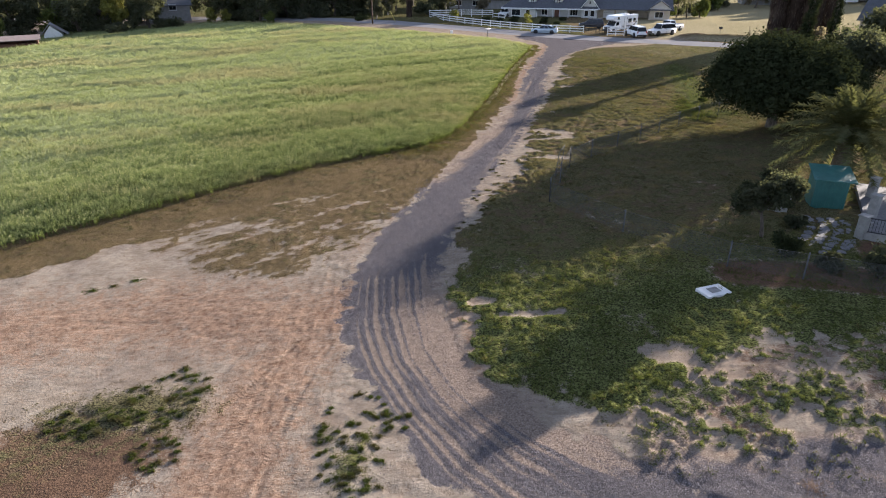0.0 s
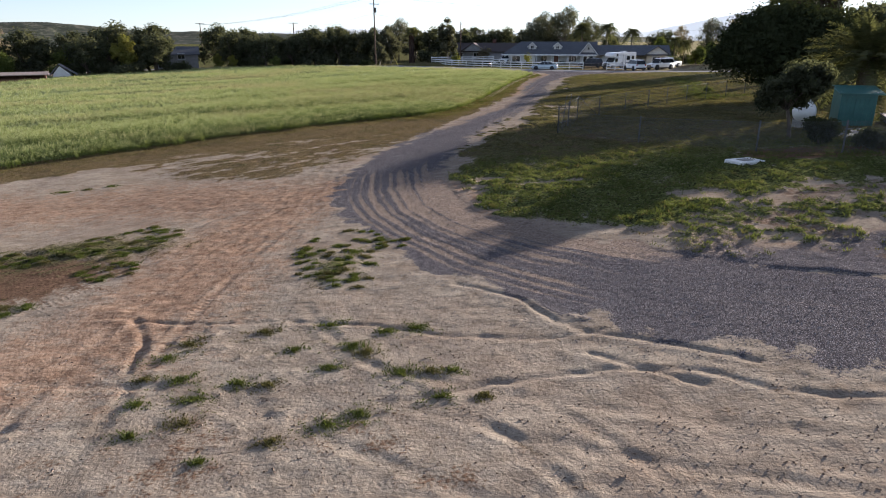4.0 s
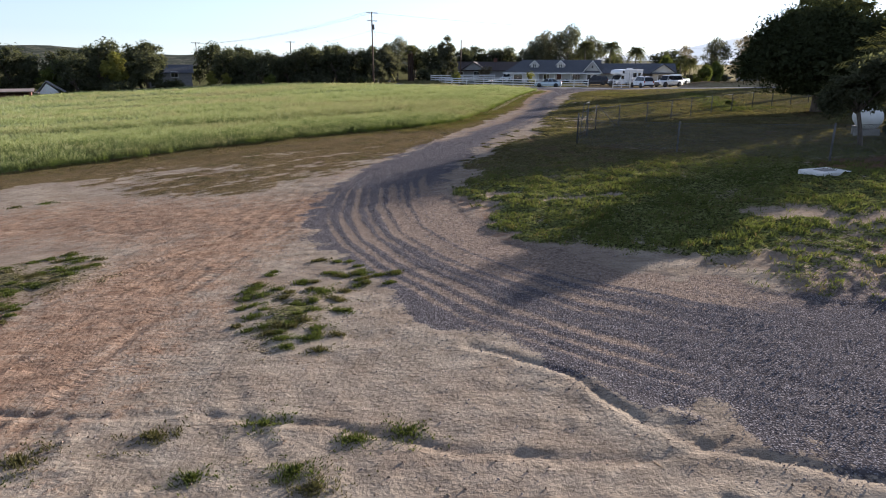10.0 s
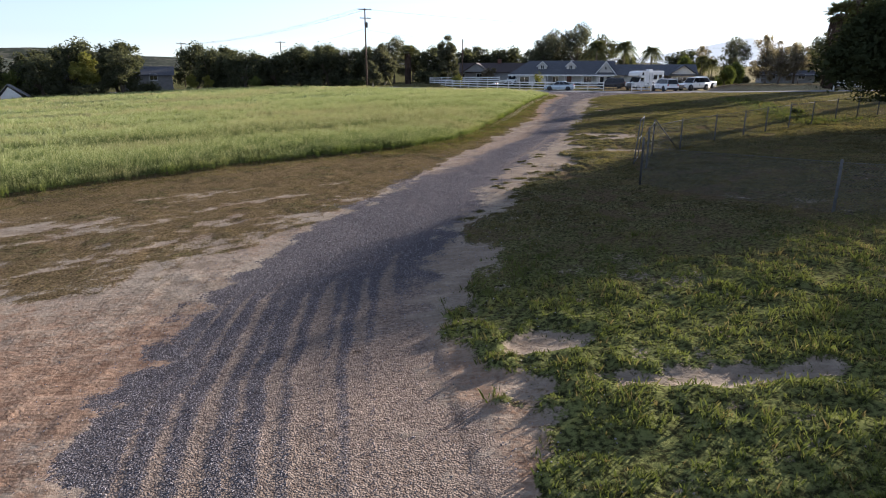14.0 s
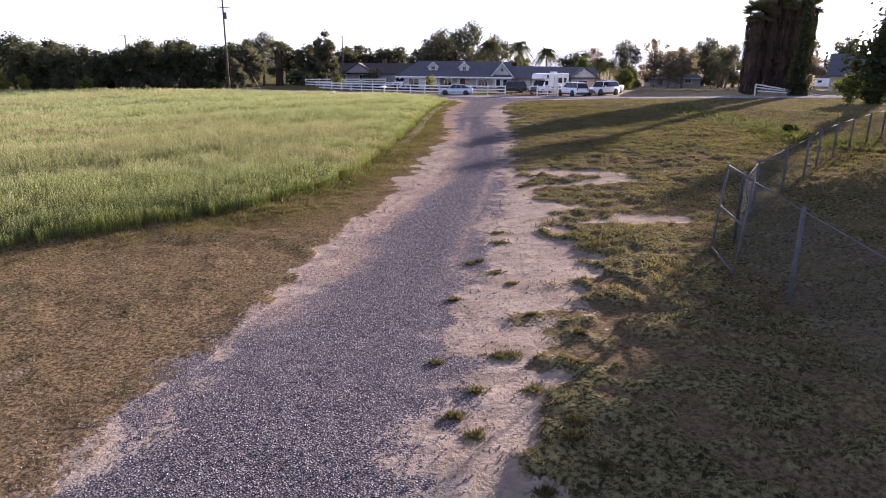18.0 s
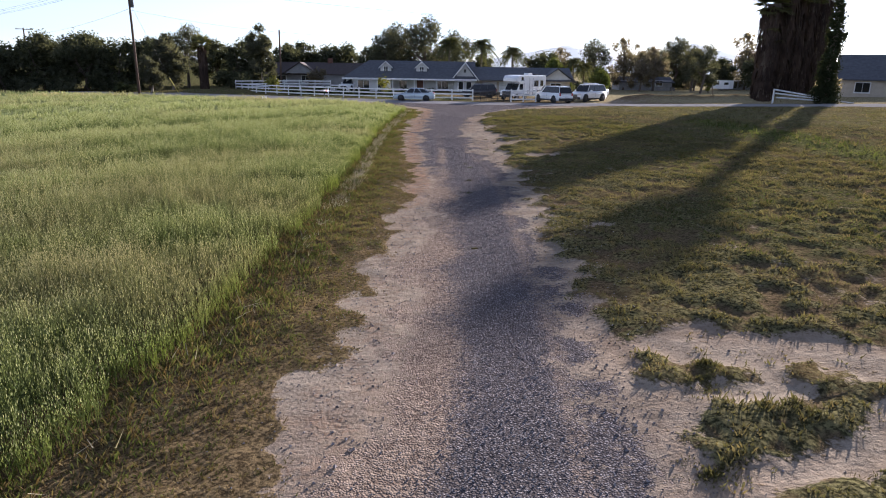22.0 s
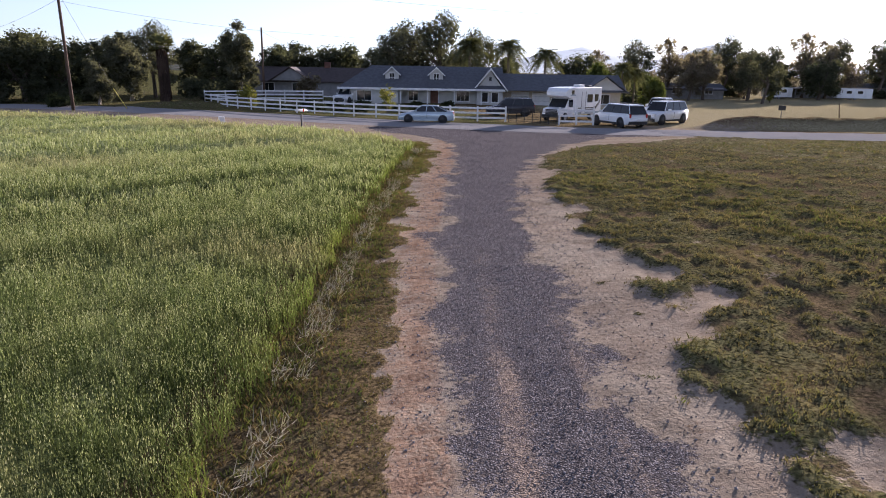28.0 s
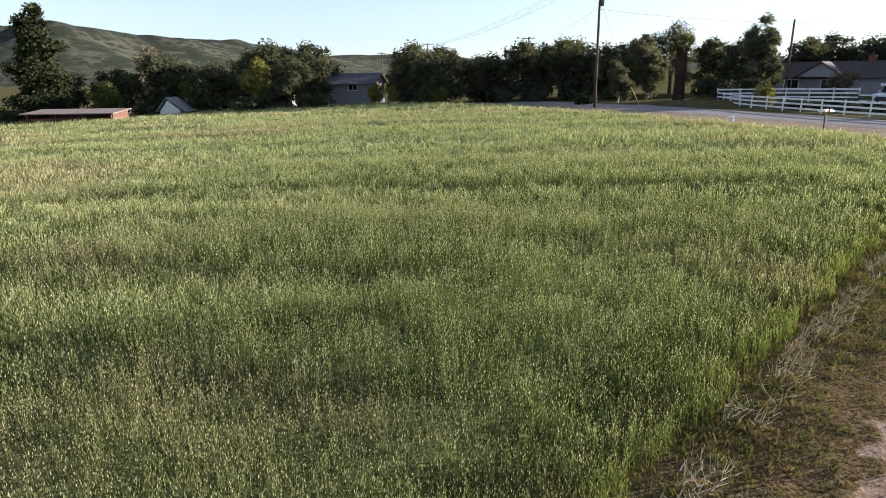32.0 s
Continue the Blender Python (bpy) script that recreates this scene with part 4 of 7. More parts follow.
def limbs(h, trunk_h, r, tips, seed, lean=0.1):
    """A tapered trunk that forks towards the lobes."""
    rng = random.Random(seed)
    s = Shape()
    top = Vector((rng.uniform(-lean, lean) * h, rng.uniform(-lean, lean) * h, trunk_h))
    s.tube([(0, 0, -0.3), (0, 0, 0.15), tuple(top * 0.5 + Vector((0.05, 0, 0))), tuple(top)], [r * 1.5, r * 1.1, r * 0.9, r * 0.8], 9)
    for t in tips:
        t = Vector(t[:3])
        mid = top.lerp(t, 0.5) + Vector((rng.uniform(-0.3, 0.3), rng.uniform(-0.3, 0.3), 0.1 * h * rng.random()))
        s.tube([tuple(top - Vector((0, 0, 0.2))), tuple(mid), tuple(top.lerp(t, 0.9))], [r * 0.6, r * 0.32, r * 0.1], 6)
    return s


def lobes(h, w, base, n, seed, top=0.8):
    """Uneven lobes that fill a crown from base to h, w wide."""
    rng = random.Random(seed)
    out = [(0, 0, (base + h) / 2, w * 0.27, (h - base) * 0.36)]
    for i in range(n):
        a = 2 * math.pi * (i + rng.random()) / n
        z = base + (h - base) * (0.08 + 0.74 * rng.random())
        q = math.sqrt(max(0.05, 1 - ((z - base) / (h - base) - 0.4) ** 2 / 0.42))
        d = w * 0.34 * q * rng.uniform(0.65, 1.15)
        r = w * rng.uniform(0.09, 0.19)
        out.append((d * math.cos(a), d * math.sin(a), z, r, r * rng.uniform(0.7, 1.05)))
    return out + [(rng.uniform(-0.1, 0.1) * w, rng.uniform(-0.1, 0.1) * w, h - w * 0.14, w * 0.18, w * 0.16)]


def dome(h, w, base, n, seed):
    """Lobes over a broad crown with falling shoulders."""
    rng = random.Random(seed)
    zc = base + 0.25 * (h - base)
    out = [(0, 0, zc, w * 0.35, (h - base) * 0.44), (0, 0, base + 0.45 * (h - base), w * 0.24, (h - base) * 0.4)]
    for i in range(n):
        a, f = 2.4 * i + 0.4 * rng.random(), (i + rng.random()) / n
        e = math.asin(min(1, 0.02 + 0.97 * f))
        r = w * rng.uniform(0.1, 0.155)
        q = rng.uniform(0.84, 1.08)
        d = math.cos(e) ** 1.35 * (w / 2 - r) * q
        out.append((d * math.cos(a), d * math.sin(a), zc + math.sin(e) * (h - zc - r * 0.8) * q, r, r * 0.85))
    return out


def tree(name, label, h, w, mat, seed, base=None, trunk=None, n=3200, leaf=0.2, lob=11, barkmat="bark", hollow=0.45, r=None, droop=0.0, category="tree", inner=0.2, floor=None, crown=lobes):
    t = thing(name, label, category)
    base = h * 0.2 if base is None else base
    bl = crown(h, w, base, lob, seed)
    part("trunk", limbs(h, trunk or max(base * 1.1, h * 0.28), r or w * 0.035, bl[1:21:2], seed), M[barkmat], t)
    V, Q = leaf_cloud(bl, n, leaf, seed, hollow, droop=droop, inner=inner)
    if floor:
        V[:, 2] = np.where(V[:, 2] < floor, floor + 0.35 * (floor - V[:, 2]), V[:, 2])
    part("crown", raw_mesh("crown", V, Q, M[mat], (), False, 4), None, t)
    return t


def column(name, label, h, w, mat, seed, n=2600, leaf=0.16, taper=0.75, category="tree", base=0.3):
    """A narrow upright tree."""
    t = thing(name, label, category)
    rng = random.Random(seed)
    bl = []
    for i in range(12):
        f = i / 11
        r = w * 0.5 * (1 - f) ** taper * (0.8 + 0.4 * rng.random()) + 0.12
        bl.append((rng.uniform(-0.15, 0.15) * w, rng.uniform(-0.15, 0.15) * w, base + (h - base) * f, r, h / 13))
    part("trunk", Shape().tube([(0, 0, -0.3), (0, 0, h * 0.5), (0, 0, h * 0.95)], [w * 0.13, w * 0.08, 0.02], 7), M["bark"], t)
    V, Q = leaf_cloud(bl, n, leaf, seed, 0.3)
    part("crown", raw_mesh("crown", V, Q, M[mat], (), False, 4), None, t)
    return t


def fan_frond(V, T, o, yaw, pitch, length, rng, blades=15, spread=1.9):
    """One fan leaf: a stalk and a split fan of blades."""
    c, s = math.cos(yaw), math.sin(yaw)
    d = Vector((c * math.cos(pitch), s * math.cos(pitch), math.sin(pitch)))
    side = Vector((-s, c, 0))
    up = side.cross(d) * -1
    hub = o + d * length * 0.45
    k = len(V)
    V += [o - side * 0.03, o + side * 0.03, hub + side * 0.02, hub - side * 0.02]
    T += [(k, k + 1, k + 2), (k, k + 2, k + 3)]
    for i in range(blades):
        a = spread * (i / (blades - 1) - 0.5) * 1.6
        b = d * math.cos(a) + side * math.sin(a)
        tip = hub + b * length * (0.66 - 0.1 * abs(a)) + Vector((0, 0, -0.16 * length * rng.random() - 0.05 * length * abs(a))) + up * 0.05
        w = (side * math.cos(a) - d * math.sin(a)) * 0.055 * length
        k = len(V)
        m = hub.lerp(tip, 0.55)
        V += [hub, m - w, tip, m + w]
        T += [(k, k + 1, k + 2), (k, k + 2, k + 3)]


def tri_mesh(name, V, T, mat):
    return raw_mesh(name, np.array([tuple(v) for v in V]), np.array(T), mat)


def ivy_palm(name, label, h, seed):
    """A palm whose trunk is wrapped in ivy."""
    t = thing(name, label, "palm")
    rng = random.Random(seed)
    part("trunk", Shape().tube([(0, 0, -0.3), (0.05, 0, h * 0.5), (0, 0, h)], [0.34, 0.26, 0.22], 9), M["palmbark"], t)
    bl = []
    for i in range(16):
        f = i / 15
        r = 0.95 * (1 - f) ** 0.6 * (0.75 + 0.5 * rng.random()) + 0.32
        bl.append((rng.uniform(-0.2, 0.2), rng.uniform(-0.2, 0.2), 0.3 + (h * 0.9) * f, r, h / 15))
    V, Q = leaf_cloud(bl, 7000, 0.1, seed, 0.35)
    part("ivy", raw_mesh("ivy", V, Q, M["oak"], (), False, 4), None, t, "dark ivy up the trunk")
    V, T = [], []
    for i in range(40):
        fan_frond(V, T, Vector((0, 0, h)), 2.4 * i + rng.random(), rng.uniform(-0.9, 0.6), 1.75 * rng.uniform(0.85, 1.15), rng)
    part("crown", tri_mesh("crown", V, T, M["frond"]), None, t)
    return t


def fan_palm(name, label, h, r, skirt, seed, fronds=34, size=1.5, sw=0.9, strays=0):
    t = thing(name, label, "palm")
    rng = random.Random(seed)
    lean = Vector((rng.uniform(-0.3, 0.3), rng.uniform(-0.3, 0.3), 0)) * h * 0.05
    rings = [(0, 0, -0.3)] + [tuple(lean * f * f + Vector((0, 0, h * f))) for f in (0.03, 0.25, 0.5, 0.75, 1)]
    part("trunk", Shape().tube(rings, [r * 1.5, r * 1.25, r, r * 0.9, r * 0.85, r * 0.8], 10), M["palmbark"], t)
    V, T = [], []
    for i in range(fronds):
        fan_frond(V, T, lean + Vector((0, 0, h - 0.1)), 2.4 * i + rng.random(), rng.uniform(-0.5, 1.35), size * rng.uniform(0.85, 1.15), rng)
    for i in range(strays):
        fan_frond(V, T, lean + Vector((0, 0, h * rng.uniform(0.55, 0.95))), rng.uniform(0, 6.283), rng.uniform(-0.2, 0.6), size * 0.8, rng)
    part("crown", tri_mesh("crown", V, T, M["frond"]), None, t)
    if skirt > 0:
        V, T = [], []
        n = int(150 * skirt)
        for i in range(n):
            z = h - 0.2 - skirt * (i / n)
            f = z / h
            yaw = rng.uniform(0, 2 * math.pi)
            c, s = math.cos(yaw), math.sin(yaw)
            o = lean * f * f + Vector((c * r, s * r, z))
            out = sw * rng.uniform(0.5, 1.2)
            L = rng.uniform(0.5, 1.2)
            tip = o + Vector((c * out, s * out, -L))
            side = Vector((-s, c, 0)) * rng.uniform(0.04, 0.12)
            mid = o.lerp(tip, 0.45) + Vector((c * out * 0.35, s * out * 0.35, 0.15))
            k = len(V)
            V += [o, mid - side, tip - side * 0.4, tip + side * 0.3 - Vector((0, 0, 0.15)), mid + side]
            T += [(k, k + 1, k + 4), (k + 1, k + 2, k + 4), (k + 2, k + 3, k + 4)]
        part("dead_frond_skirt", tri_mesh("skirt", V, T, M["skirt"]), None, t, "grey-brown hanging dead fronds")
    return t


def feather_frond(V, T, o, yaw, rise, length, drop, rng, pairs=26, leaf=0.45):
    c, s = math.cos(yaw), math.sin(yaw)
    side = Vector((-s, c, 0))
    pts = []
    for i in range(9):
        f = i / 8
        pts.append(o + Vector((c, s, 0)) * length * (f * math.cos(rise) + 0.12 * f * f) + Vector((0, 0, length * (math.sin(rise) * f - drop * f * f))))
    for i in range(8):
        w = 0.035 * (1 - i / 9)
        k = len(V)
        V += [pts[i] - side * w, pts[i] + side * w, pts[i + 1] + side * w, pts[i + 1] - side * w]
        T += [(k, k + 1, k + 2), (k, k + 2, k + 3)]
    for i in range(pairs):
        f = 0.14 + 0.86 * i / pairs
        j = min(7, int(f * 8))
        p = pts[j].lerp(pts[j + 1], f * 8 - j)
        d = (pts[j + 1] - pts[j]).normalized()
        L = leaf * (0.55 + 0.6 * math.sin(math.pi * min(1, f * 0.95 + 0.05)))
        for q in (-1, 1):
            tip = p + side * q * L * 0.8 + d * L * 0.55 + Vector((0, 0, L * rng.uniform(-0.45, 0.35)))
            k = len(V)
            V += [p - d * 0.045, tip, p + d * 0.05]
            T += [(k, k + 1, k + 2)]


def feather_palm(name, label, h, r, length, seed, fronds=30, leaf=0.45, drop=0.55, lo=-0.1, pairs=26):
    t = thing(name, label, "palm")
    rng = random.Random(seed)
    part("trunk", Shape().tube([(0, 0, -0.3), (0, 0, 0.2), (0.05, 0, h * 0.5), (0.05, 0.05, h)], [r * 1.3, r * 1.1, r, r * 0.9], 10), M["palmbark"], t)
    V, T = [], []
    for i in range(fronds):
        f = i / fronds
        feather_frond(V, T, Vector((0.05, 0.05, h)), 2.4 * i + 0.3 * rng.random(), lo + (1.35 - lo) * f * rng.uniform(0.85, 1.1), length * rng.uniform(0.85, 1.1) * (1 - 0.25 * f), drop * (1 - 0.45 * f) * rng.uniform(0.8, 1.2), rng, pairs, leaf)
    part("crown", tri_mesh("crown", V, T, M["frond"]), None, t)
    return t


def bush(name, label, h, w, mat, seed, n=900, leaf=0.1, category="bush"):
    t = thing(name, label, category)
    rng = random.Random(seed)
    bl = [(0, 0, h * 0.45, w * 0.34, h * 0.42)]
    for i in range(7):
        a = 6.28 * i / 7 + rng.random()
        q = w * rng.uniform(0.14, 0.24)
        bl.append((math.cos(a) * w * 0.28, math.sin(a) * w * 0.28, h * rng.uniform(0.2, 0.72), q, q * 0.9))
    s = Shape()
    for b in bl[1:6]:
        s.tube([(0, 0, -0.15), (b[0] * 0.4, b[1] * 0.4, b[2] * 0.5), b[:3]], [0.05, 0.035, 0.012], 5)
    part("stems", s, M["bark"], t)
    V, Q = leaf_cloud(bl, n, leaf, seed, 0.35)
    V[:, 2] = np.maximum(V[:, 2], 0.02)
    part("foliage", raw_mesh("foliage", V, Q, M[mat], (), False, 4), None, t)
    return t


def put(ob, x, y, rz=0.0, sc=1.0):
    """Place a thing that was built once."""
    ob.scale = (sc, sc, sc)
    ob.matrix_basis = at(x, y, rz) @ Matrix.Diagonal((sc, sc, sc, 1))
    return ob


def again(ob, x, y, rz=0.0, sc=1.0):
    c = copy_thing(ob, at(x, y, rz))
    c.matrix_basis = at(x, y, rz) @ Matrix.Diagonal((sc, sc, sc, 1))
    return c


# the dark evergreen oak on the lawn
oak = put(tree("oak_tree", "broad dark evergreen oak on the lawn behind the fence", 8.0, 13.8, "oak", 11, 1.3, 2.2, 70000, 0.1, 64, hollow=0.3, r=0.42, floor=1.3, crown=dome), 27.3, 52.1, 20)
date = put(feather_palm("date_palm", "stout date palm with long arching green fronds", 3.5, 0.5, 4.3, 5, 96, 0.55, 0.5, -0.45, 56), 24.6, 37.8, 0)
small = put(tree("small_tree", "small leafy dark green tree inside the fence", 3.6, 3.4, "olive", 21, 1.3, 1.5, 9000, 0.07, 26, hollow=0.3, r=0.09), 16.1, 29.3)
for i, (bx, by, bh, bw) in enumerate(((16.2, 26.9, 1.25, 1.7), (17.4, 25.4, 1.0, 1.5), (19.0, 24.4, 1.5, 2.2), (18.2, 30.2, 0.8, 1.2))):
    put(bush("garden_bush", "rounded dark green garden bush behind the wire fence", bh, bw, "oak" if i == 0 else "olive", 30 + i, 1500, 0.07), bx, by, 40 * i)
tagged(put(bush("lawn_shrub", "low bright green leafy shrub at the fence", 0.45, 1.1, "weed", 41, 700, 0.06), 25.5, 62.5), group="")

# behind the oak, beside the neighbour's plot, and one unseen shade tree
pine = put(tree("pepper_tree", "grey-green drooping pepper tree beyond the oak", 9.0, 9.5, "olive", 51, 0.6, 2.6, 11000, 0.14, 17, droop=0.5), 46.0, 66.0)
# the copy at (43, 46) is added out of view to shade the garden
again(pine, 34.8, 55.2, 200, 0.86), again(pine, 43.0, 46.0, 20, 1.0), again(pine, 56.0, 61.0, 70, 0.9), again(pine, 66.0, 72.0, 130, 0.9)

# a row of fan palms with full skirts, beyond the road
for i, (px, py, ph, sk) in enumerate(((51.8, 104.2, 9.6, 9.2), (54.4, 105.6, 11.4, 11.0), (57.2, 107.2, 11.0, 10.6), (60.4, 109.2, 11.4, 11.0), (63.8, 110.8, 11.2, 10.8))):
    put(fan_palm("fan_palm", "tall fan palm wrapped in a full skirt of dead fronds", ph, 0.8, sk, 60 + i, 40, 2.1, 0.4, 12 if i == 0 else 4), px, py, 50 * i)["group"] = "row of skirted palms"
cyp = put(ivy_palm("ivy_palm", "slim palm with an ivy-covered trunk beside the road", 12.3, 71), 53.6, 98.0)
again(cyp, 46.8, 80.0, 90, 0.78)
put(bush("roadside_bush", "dry reddish bush at the foot of the palms", 2.6, 3.6, "rust", 73, 900, 0.12), 56.8, 101.4)
put(bush("roadside_bush", "yellow-green bush at the foot of a trunk", 3.4, 3.8, "bright", 74, 1100, 0.12), 45.4, 80.8)

# across the road: palm at the corner, poplar, bushes, young yellow trees
put(fan_palm("fan_palm", "short fan palm with a thick shaggy trunk", 6.7, 0.36, 5.6, 81, 30, 1.8, 0.3), -7.5, 150.6)
put(tree("poplar", "slender upright poplar beside the white fence", 10.2, 5.6, "euc", 83, 0.9, 3.0, 11000, 0.12, 44, "palebark", hollow=0.4, r=0.16), 0.7, 158.5)
put(bush("yellow_bush", "young yellow-green tree inside the white fence", 3.1, 2.8, "yellow", 84, 1200, 0.1), 2.4, 142.6)
put(bush("yellow_bush", "young yellow-green tree before the house", 3.3, 2.2, "yellow", 85, 420, 0.09), 16.8, 132.6)
put(bush("garden_bush", "wide dull green bush behind the palm", 3.4, 7.0, "olive", 86, 2600, 0.15), -3.6, 155.0)
put(bush("garden_bush", "dark low clump of shrubs under the trees", 1.4, 4.5, "oak", 87, 900, 0.12), -17.5, 146.5)
put(bush("garden_bush", "dry brown shrub before the far house", 4.0, 4.4, "rust", 88, 1600, 0.12), 9.6, 160.5)

# the olive wood beyond the road
ol_a = put(tree("olive_tree", "dark grey-green olive tree with a dense crown", 8.8, 9.6, "olive", 91, 1.0, 2.2, 6500, 0.17, 30), -31.0, 158.5)
ol_b = put(tree("olive_tree", "dark grey-green olive tree with a ragged crown", 8.6, 8.2, "olive", 92, 1.3, 2.4, 6500, 0.16, 26), -25.2, 157.5)
pep = put(tree("pepper_tree", "drooping grey-green pepper tree by the road", 8.6, 6.6, "euc", 93, 1.4, 3.0, 8000, 0.14, 15, "palebark", hollow=0.4, droop=0.7), -12.9, 157.8)
euc = put(tree("eucalyptus", "tall open eucalyptus with sparse pale foliage", 13.4, 9.4, "euc", 94, 2.4, 4.6, 11000, 0.15, 40, "bark", hollow=0.3, inner=0.06), 31.0, 172.5)
rus = put(tree("bare_tree", "brownish tree in early leaf", 11.5, 9.0, "rust", 95, 0.8, 3.4, 5600, 0.15, 16), 155.0, 205.0)
yel = put(tree("young_tree", "bright yellow-green tree in fresh leaf", 8.3, 6.6, "yellow", 96, 0.8, 2.4, 6500, 0.15, 14), -68.5, 141.5)
bri = put(tree("green_tree", "fresh green rounded tree", 7.0, 7.6, "bright", 97, 0.4, 2.0, 6500, 0.15, 15), 58.0, 152.0, 0, 0.6)
tall = put(column("tall_conifer", "tall dark conifer with ragged tiers", 18.0, 9.5, "oak", 98, 16000, 0.24, 0.45), -94.0, 122.5)
for x, y, rz, s, o in ((-36.0, 156.5, 40, 0.82, ol_a), (-21.8, 161.0, 90, 0.9, ol_a), (-16.6, 159.5, 200, 0.88, ol_b), (-41.5, 163.0, 10, 0.85, ol_b), (-28.0, 168.0, 150, 1.05, ol_a), (-35.0, 170.0, 300, 1.0, ol_b), (-18.5, 172.0, 60, 1.0, ol_b),
                       (-45.5, 155.8, 30, 0.95, ol_b), (-41.0, 150.5, 80, 0.9, ol_a), (-50.0, 158.0, 10, 1.0, ol_a), (-62.0, 141.5, 120, 0.98, ol_b), (-75.0, 138.0, 60, 0.95, ol_a), (-66.0, 150.0, 0, 1.25, ol_b), (-74.5, 150.0, 40, 1.3, ol_a), (-80.5, 153.0, 70, 1.2, ol_b)):
    again(o, x, y, rz, s)
for x, y, rz, s, o in ((-100.0, 128.0, 20, 1.1, ol_a), (-108.0, 118.0, 10, 1.1, ol_b), (-118.0, 108.0, 10, 1.2, ol_a), (-3.0, 176.0, 0, 0.95, ol_a), (5.0, 178.0, 30, 0.92, ol_b), (13.0, 184.0, 30, 0.9, ol_a), (22.5, 182.0, 10, 0.95, ol_b),
                       (-58.0, 170.0, 20, 1.2, ol_a), (-90.0, 160.0, 30, 1.2, ol_b), (93.0, 172.0, 0, 0.8, euc), (86.0, 193.0, 50, 1.1, rus), (105.0, 201.0, 20, 1.05, euc), (114.0, 207.0, 10, 1.25, ol_b), (129.0, 203.0, 60, 1.35, rus), (122.0, 190.0, 30, 1.0, ol_a),
                       (142.0, 208.0, 0, 1.1, euc), (75.0, 188.0, 90, 0.9, euc), (66.0, 186.0, 10, 0.85, rus), (-88.0, 139.5, 0, 1.2, ol_a), (58.0, 178.0, 30, 0.95, ol_a), (170.0, 196.0, 60, 1.1, ol_a), (185.0, 186.0, 90, 1.1, ol_b)):
    again(o, x, y, rz, s)
for i, (x, y, s, o) in enumerate(((84.0, 182.0, 0.8, rus), (90.0, 186.0, 0.9, rus), (99.0, 184.0, 0.8, euc), (106.0, 194.0, 0.9, rus), (118.0, 199.0, 1.0, ol_b), (133.0, 200.0, 1.1, rus), (148.0, 200.0, 1.1, euc), (160.0, 199.0, 0.9, rus), (176.0, 193.0, 1.1, rus), (192.0, 182.0, 1.1, ol_b), (200.0, 172.0, 1.1, ol_a),
                               (8.0, 186.0, 1.0, ol_b), (17.0, 186.0, 0.95, ol_a), (26.0, 181.0, 0.85, ol_b), (35.0, 178.0, 0.85, ol_a), (44.0, 176.0, 0.8, ol_b), (-8.0, 180.0, 1.0, ol_b), (-50.0, 166.0, 1.1, ol_b), (-72.0, 160.0, 1.1, ol_a), (-100.0, 146.0, 1.1, rus))):
    again(o, x, y, 61 * i, s)
again(pep, -14.8, 150.2, 60, 0.62)
for x, y, rz, s, o in ((-11.6, 166.0, 0, 0.78, euc), (23.0, 171.0, 60, 0.78, euc), (36.0, 168.0, 120, 0.8, euc), (27.0, 176.0, 200, 0.9, euc), (97.0, 201.0, 20, 0.82, euc), (110.0, 214.0, 90, 0.85, euc), (-95.5, 135.5, 50, 1.0, ol_b), (-82.0, 146.0, 90, 0.8, ol_b), (104.0, 190.0, 20, 0.7, rus), (136.0, 196.0, 50, 0.75, rus),
                       (49.6, 151.5, 100, 0.85, bri), (-86.5, 127.5, 0, 0.85, bri), (-80.5, 140.0, 40, 1.0, bri), (70.0, 176.0, 0, 0.8, bri), (-37.0, 143.5, 0, 0.4, bri), (98.0, 176.0, 90, 0.5, yel), (-51.0, 148.0, 30, 0.45, yel), (-47.5, 147.5, 120, 0.4, yel)):
    again(o, x, y, rz, s)
qp = put(feather_palm("queen_palm", "feathery queen palm behind the house", 7.6, 0.2, 3.9, 101, 64, 0.7, 1.1, -0.3, 36), 39.5, 162.5)
again(qp, 33.6, 163.0, 80, 1.0), again(qp, 46.0, 163.5, 150, 0.9), again(qp, 52.0, 150.0, 10, 0.66), again(qp, 54.6, 151.0, 130, 0.6)
fc = put(column("cypress", "far slim cypress on the skyline", 11.0, 1.6, "oak", 103, 700, 0.2, 0.6), 165.0, 236.0)
for i, x in enumerate((168.0, 171.0, 175.0, 178.5, 184.0)):
    again(fc, x, 235.0 - i, 50 * i, (0.8, 1.1, 0.9, 1.15, 1.0)[i])

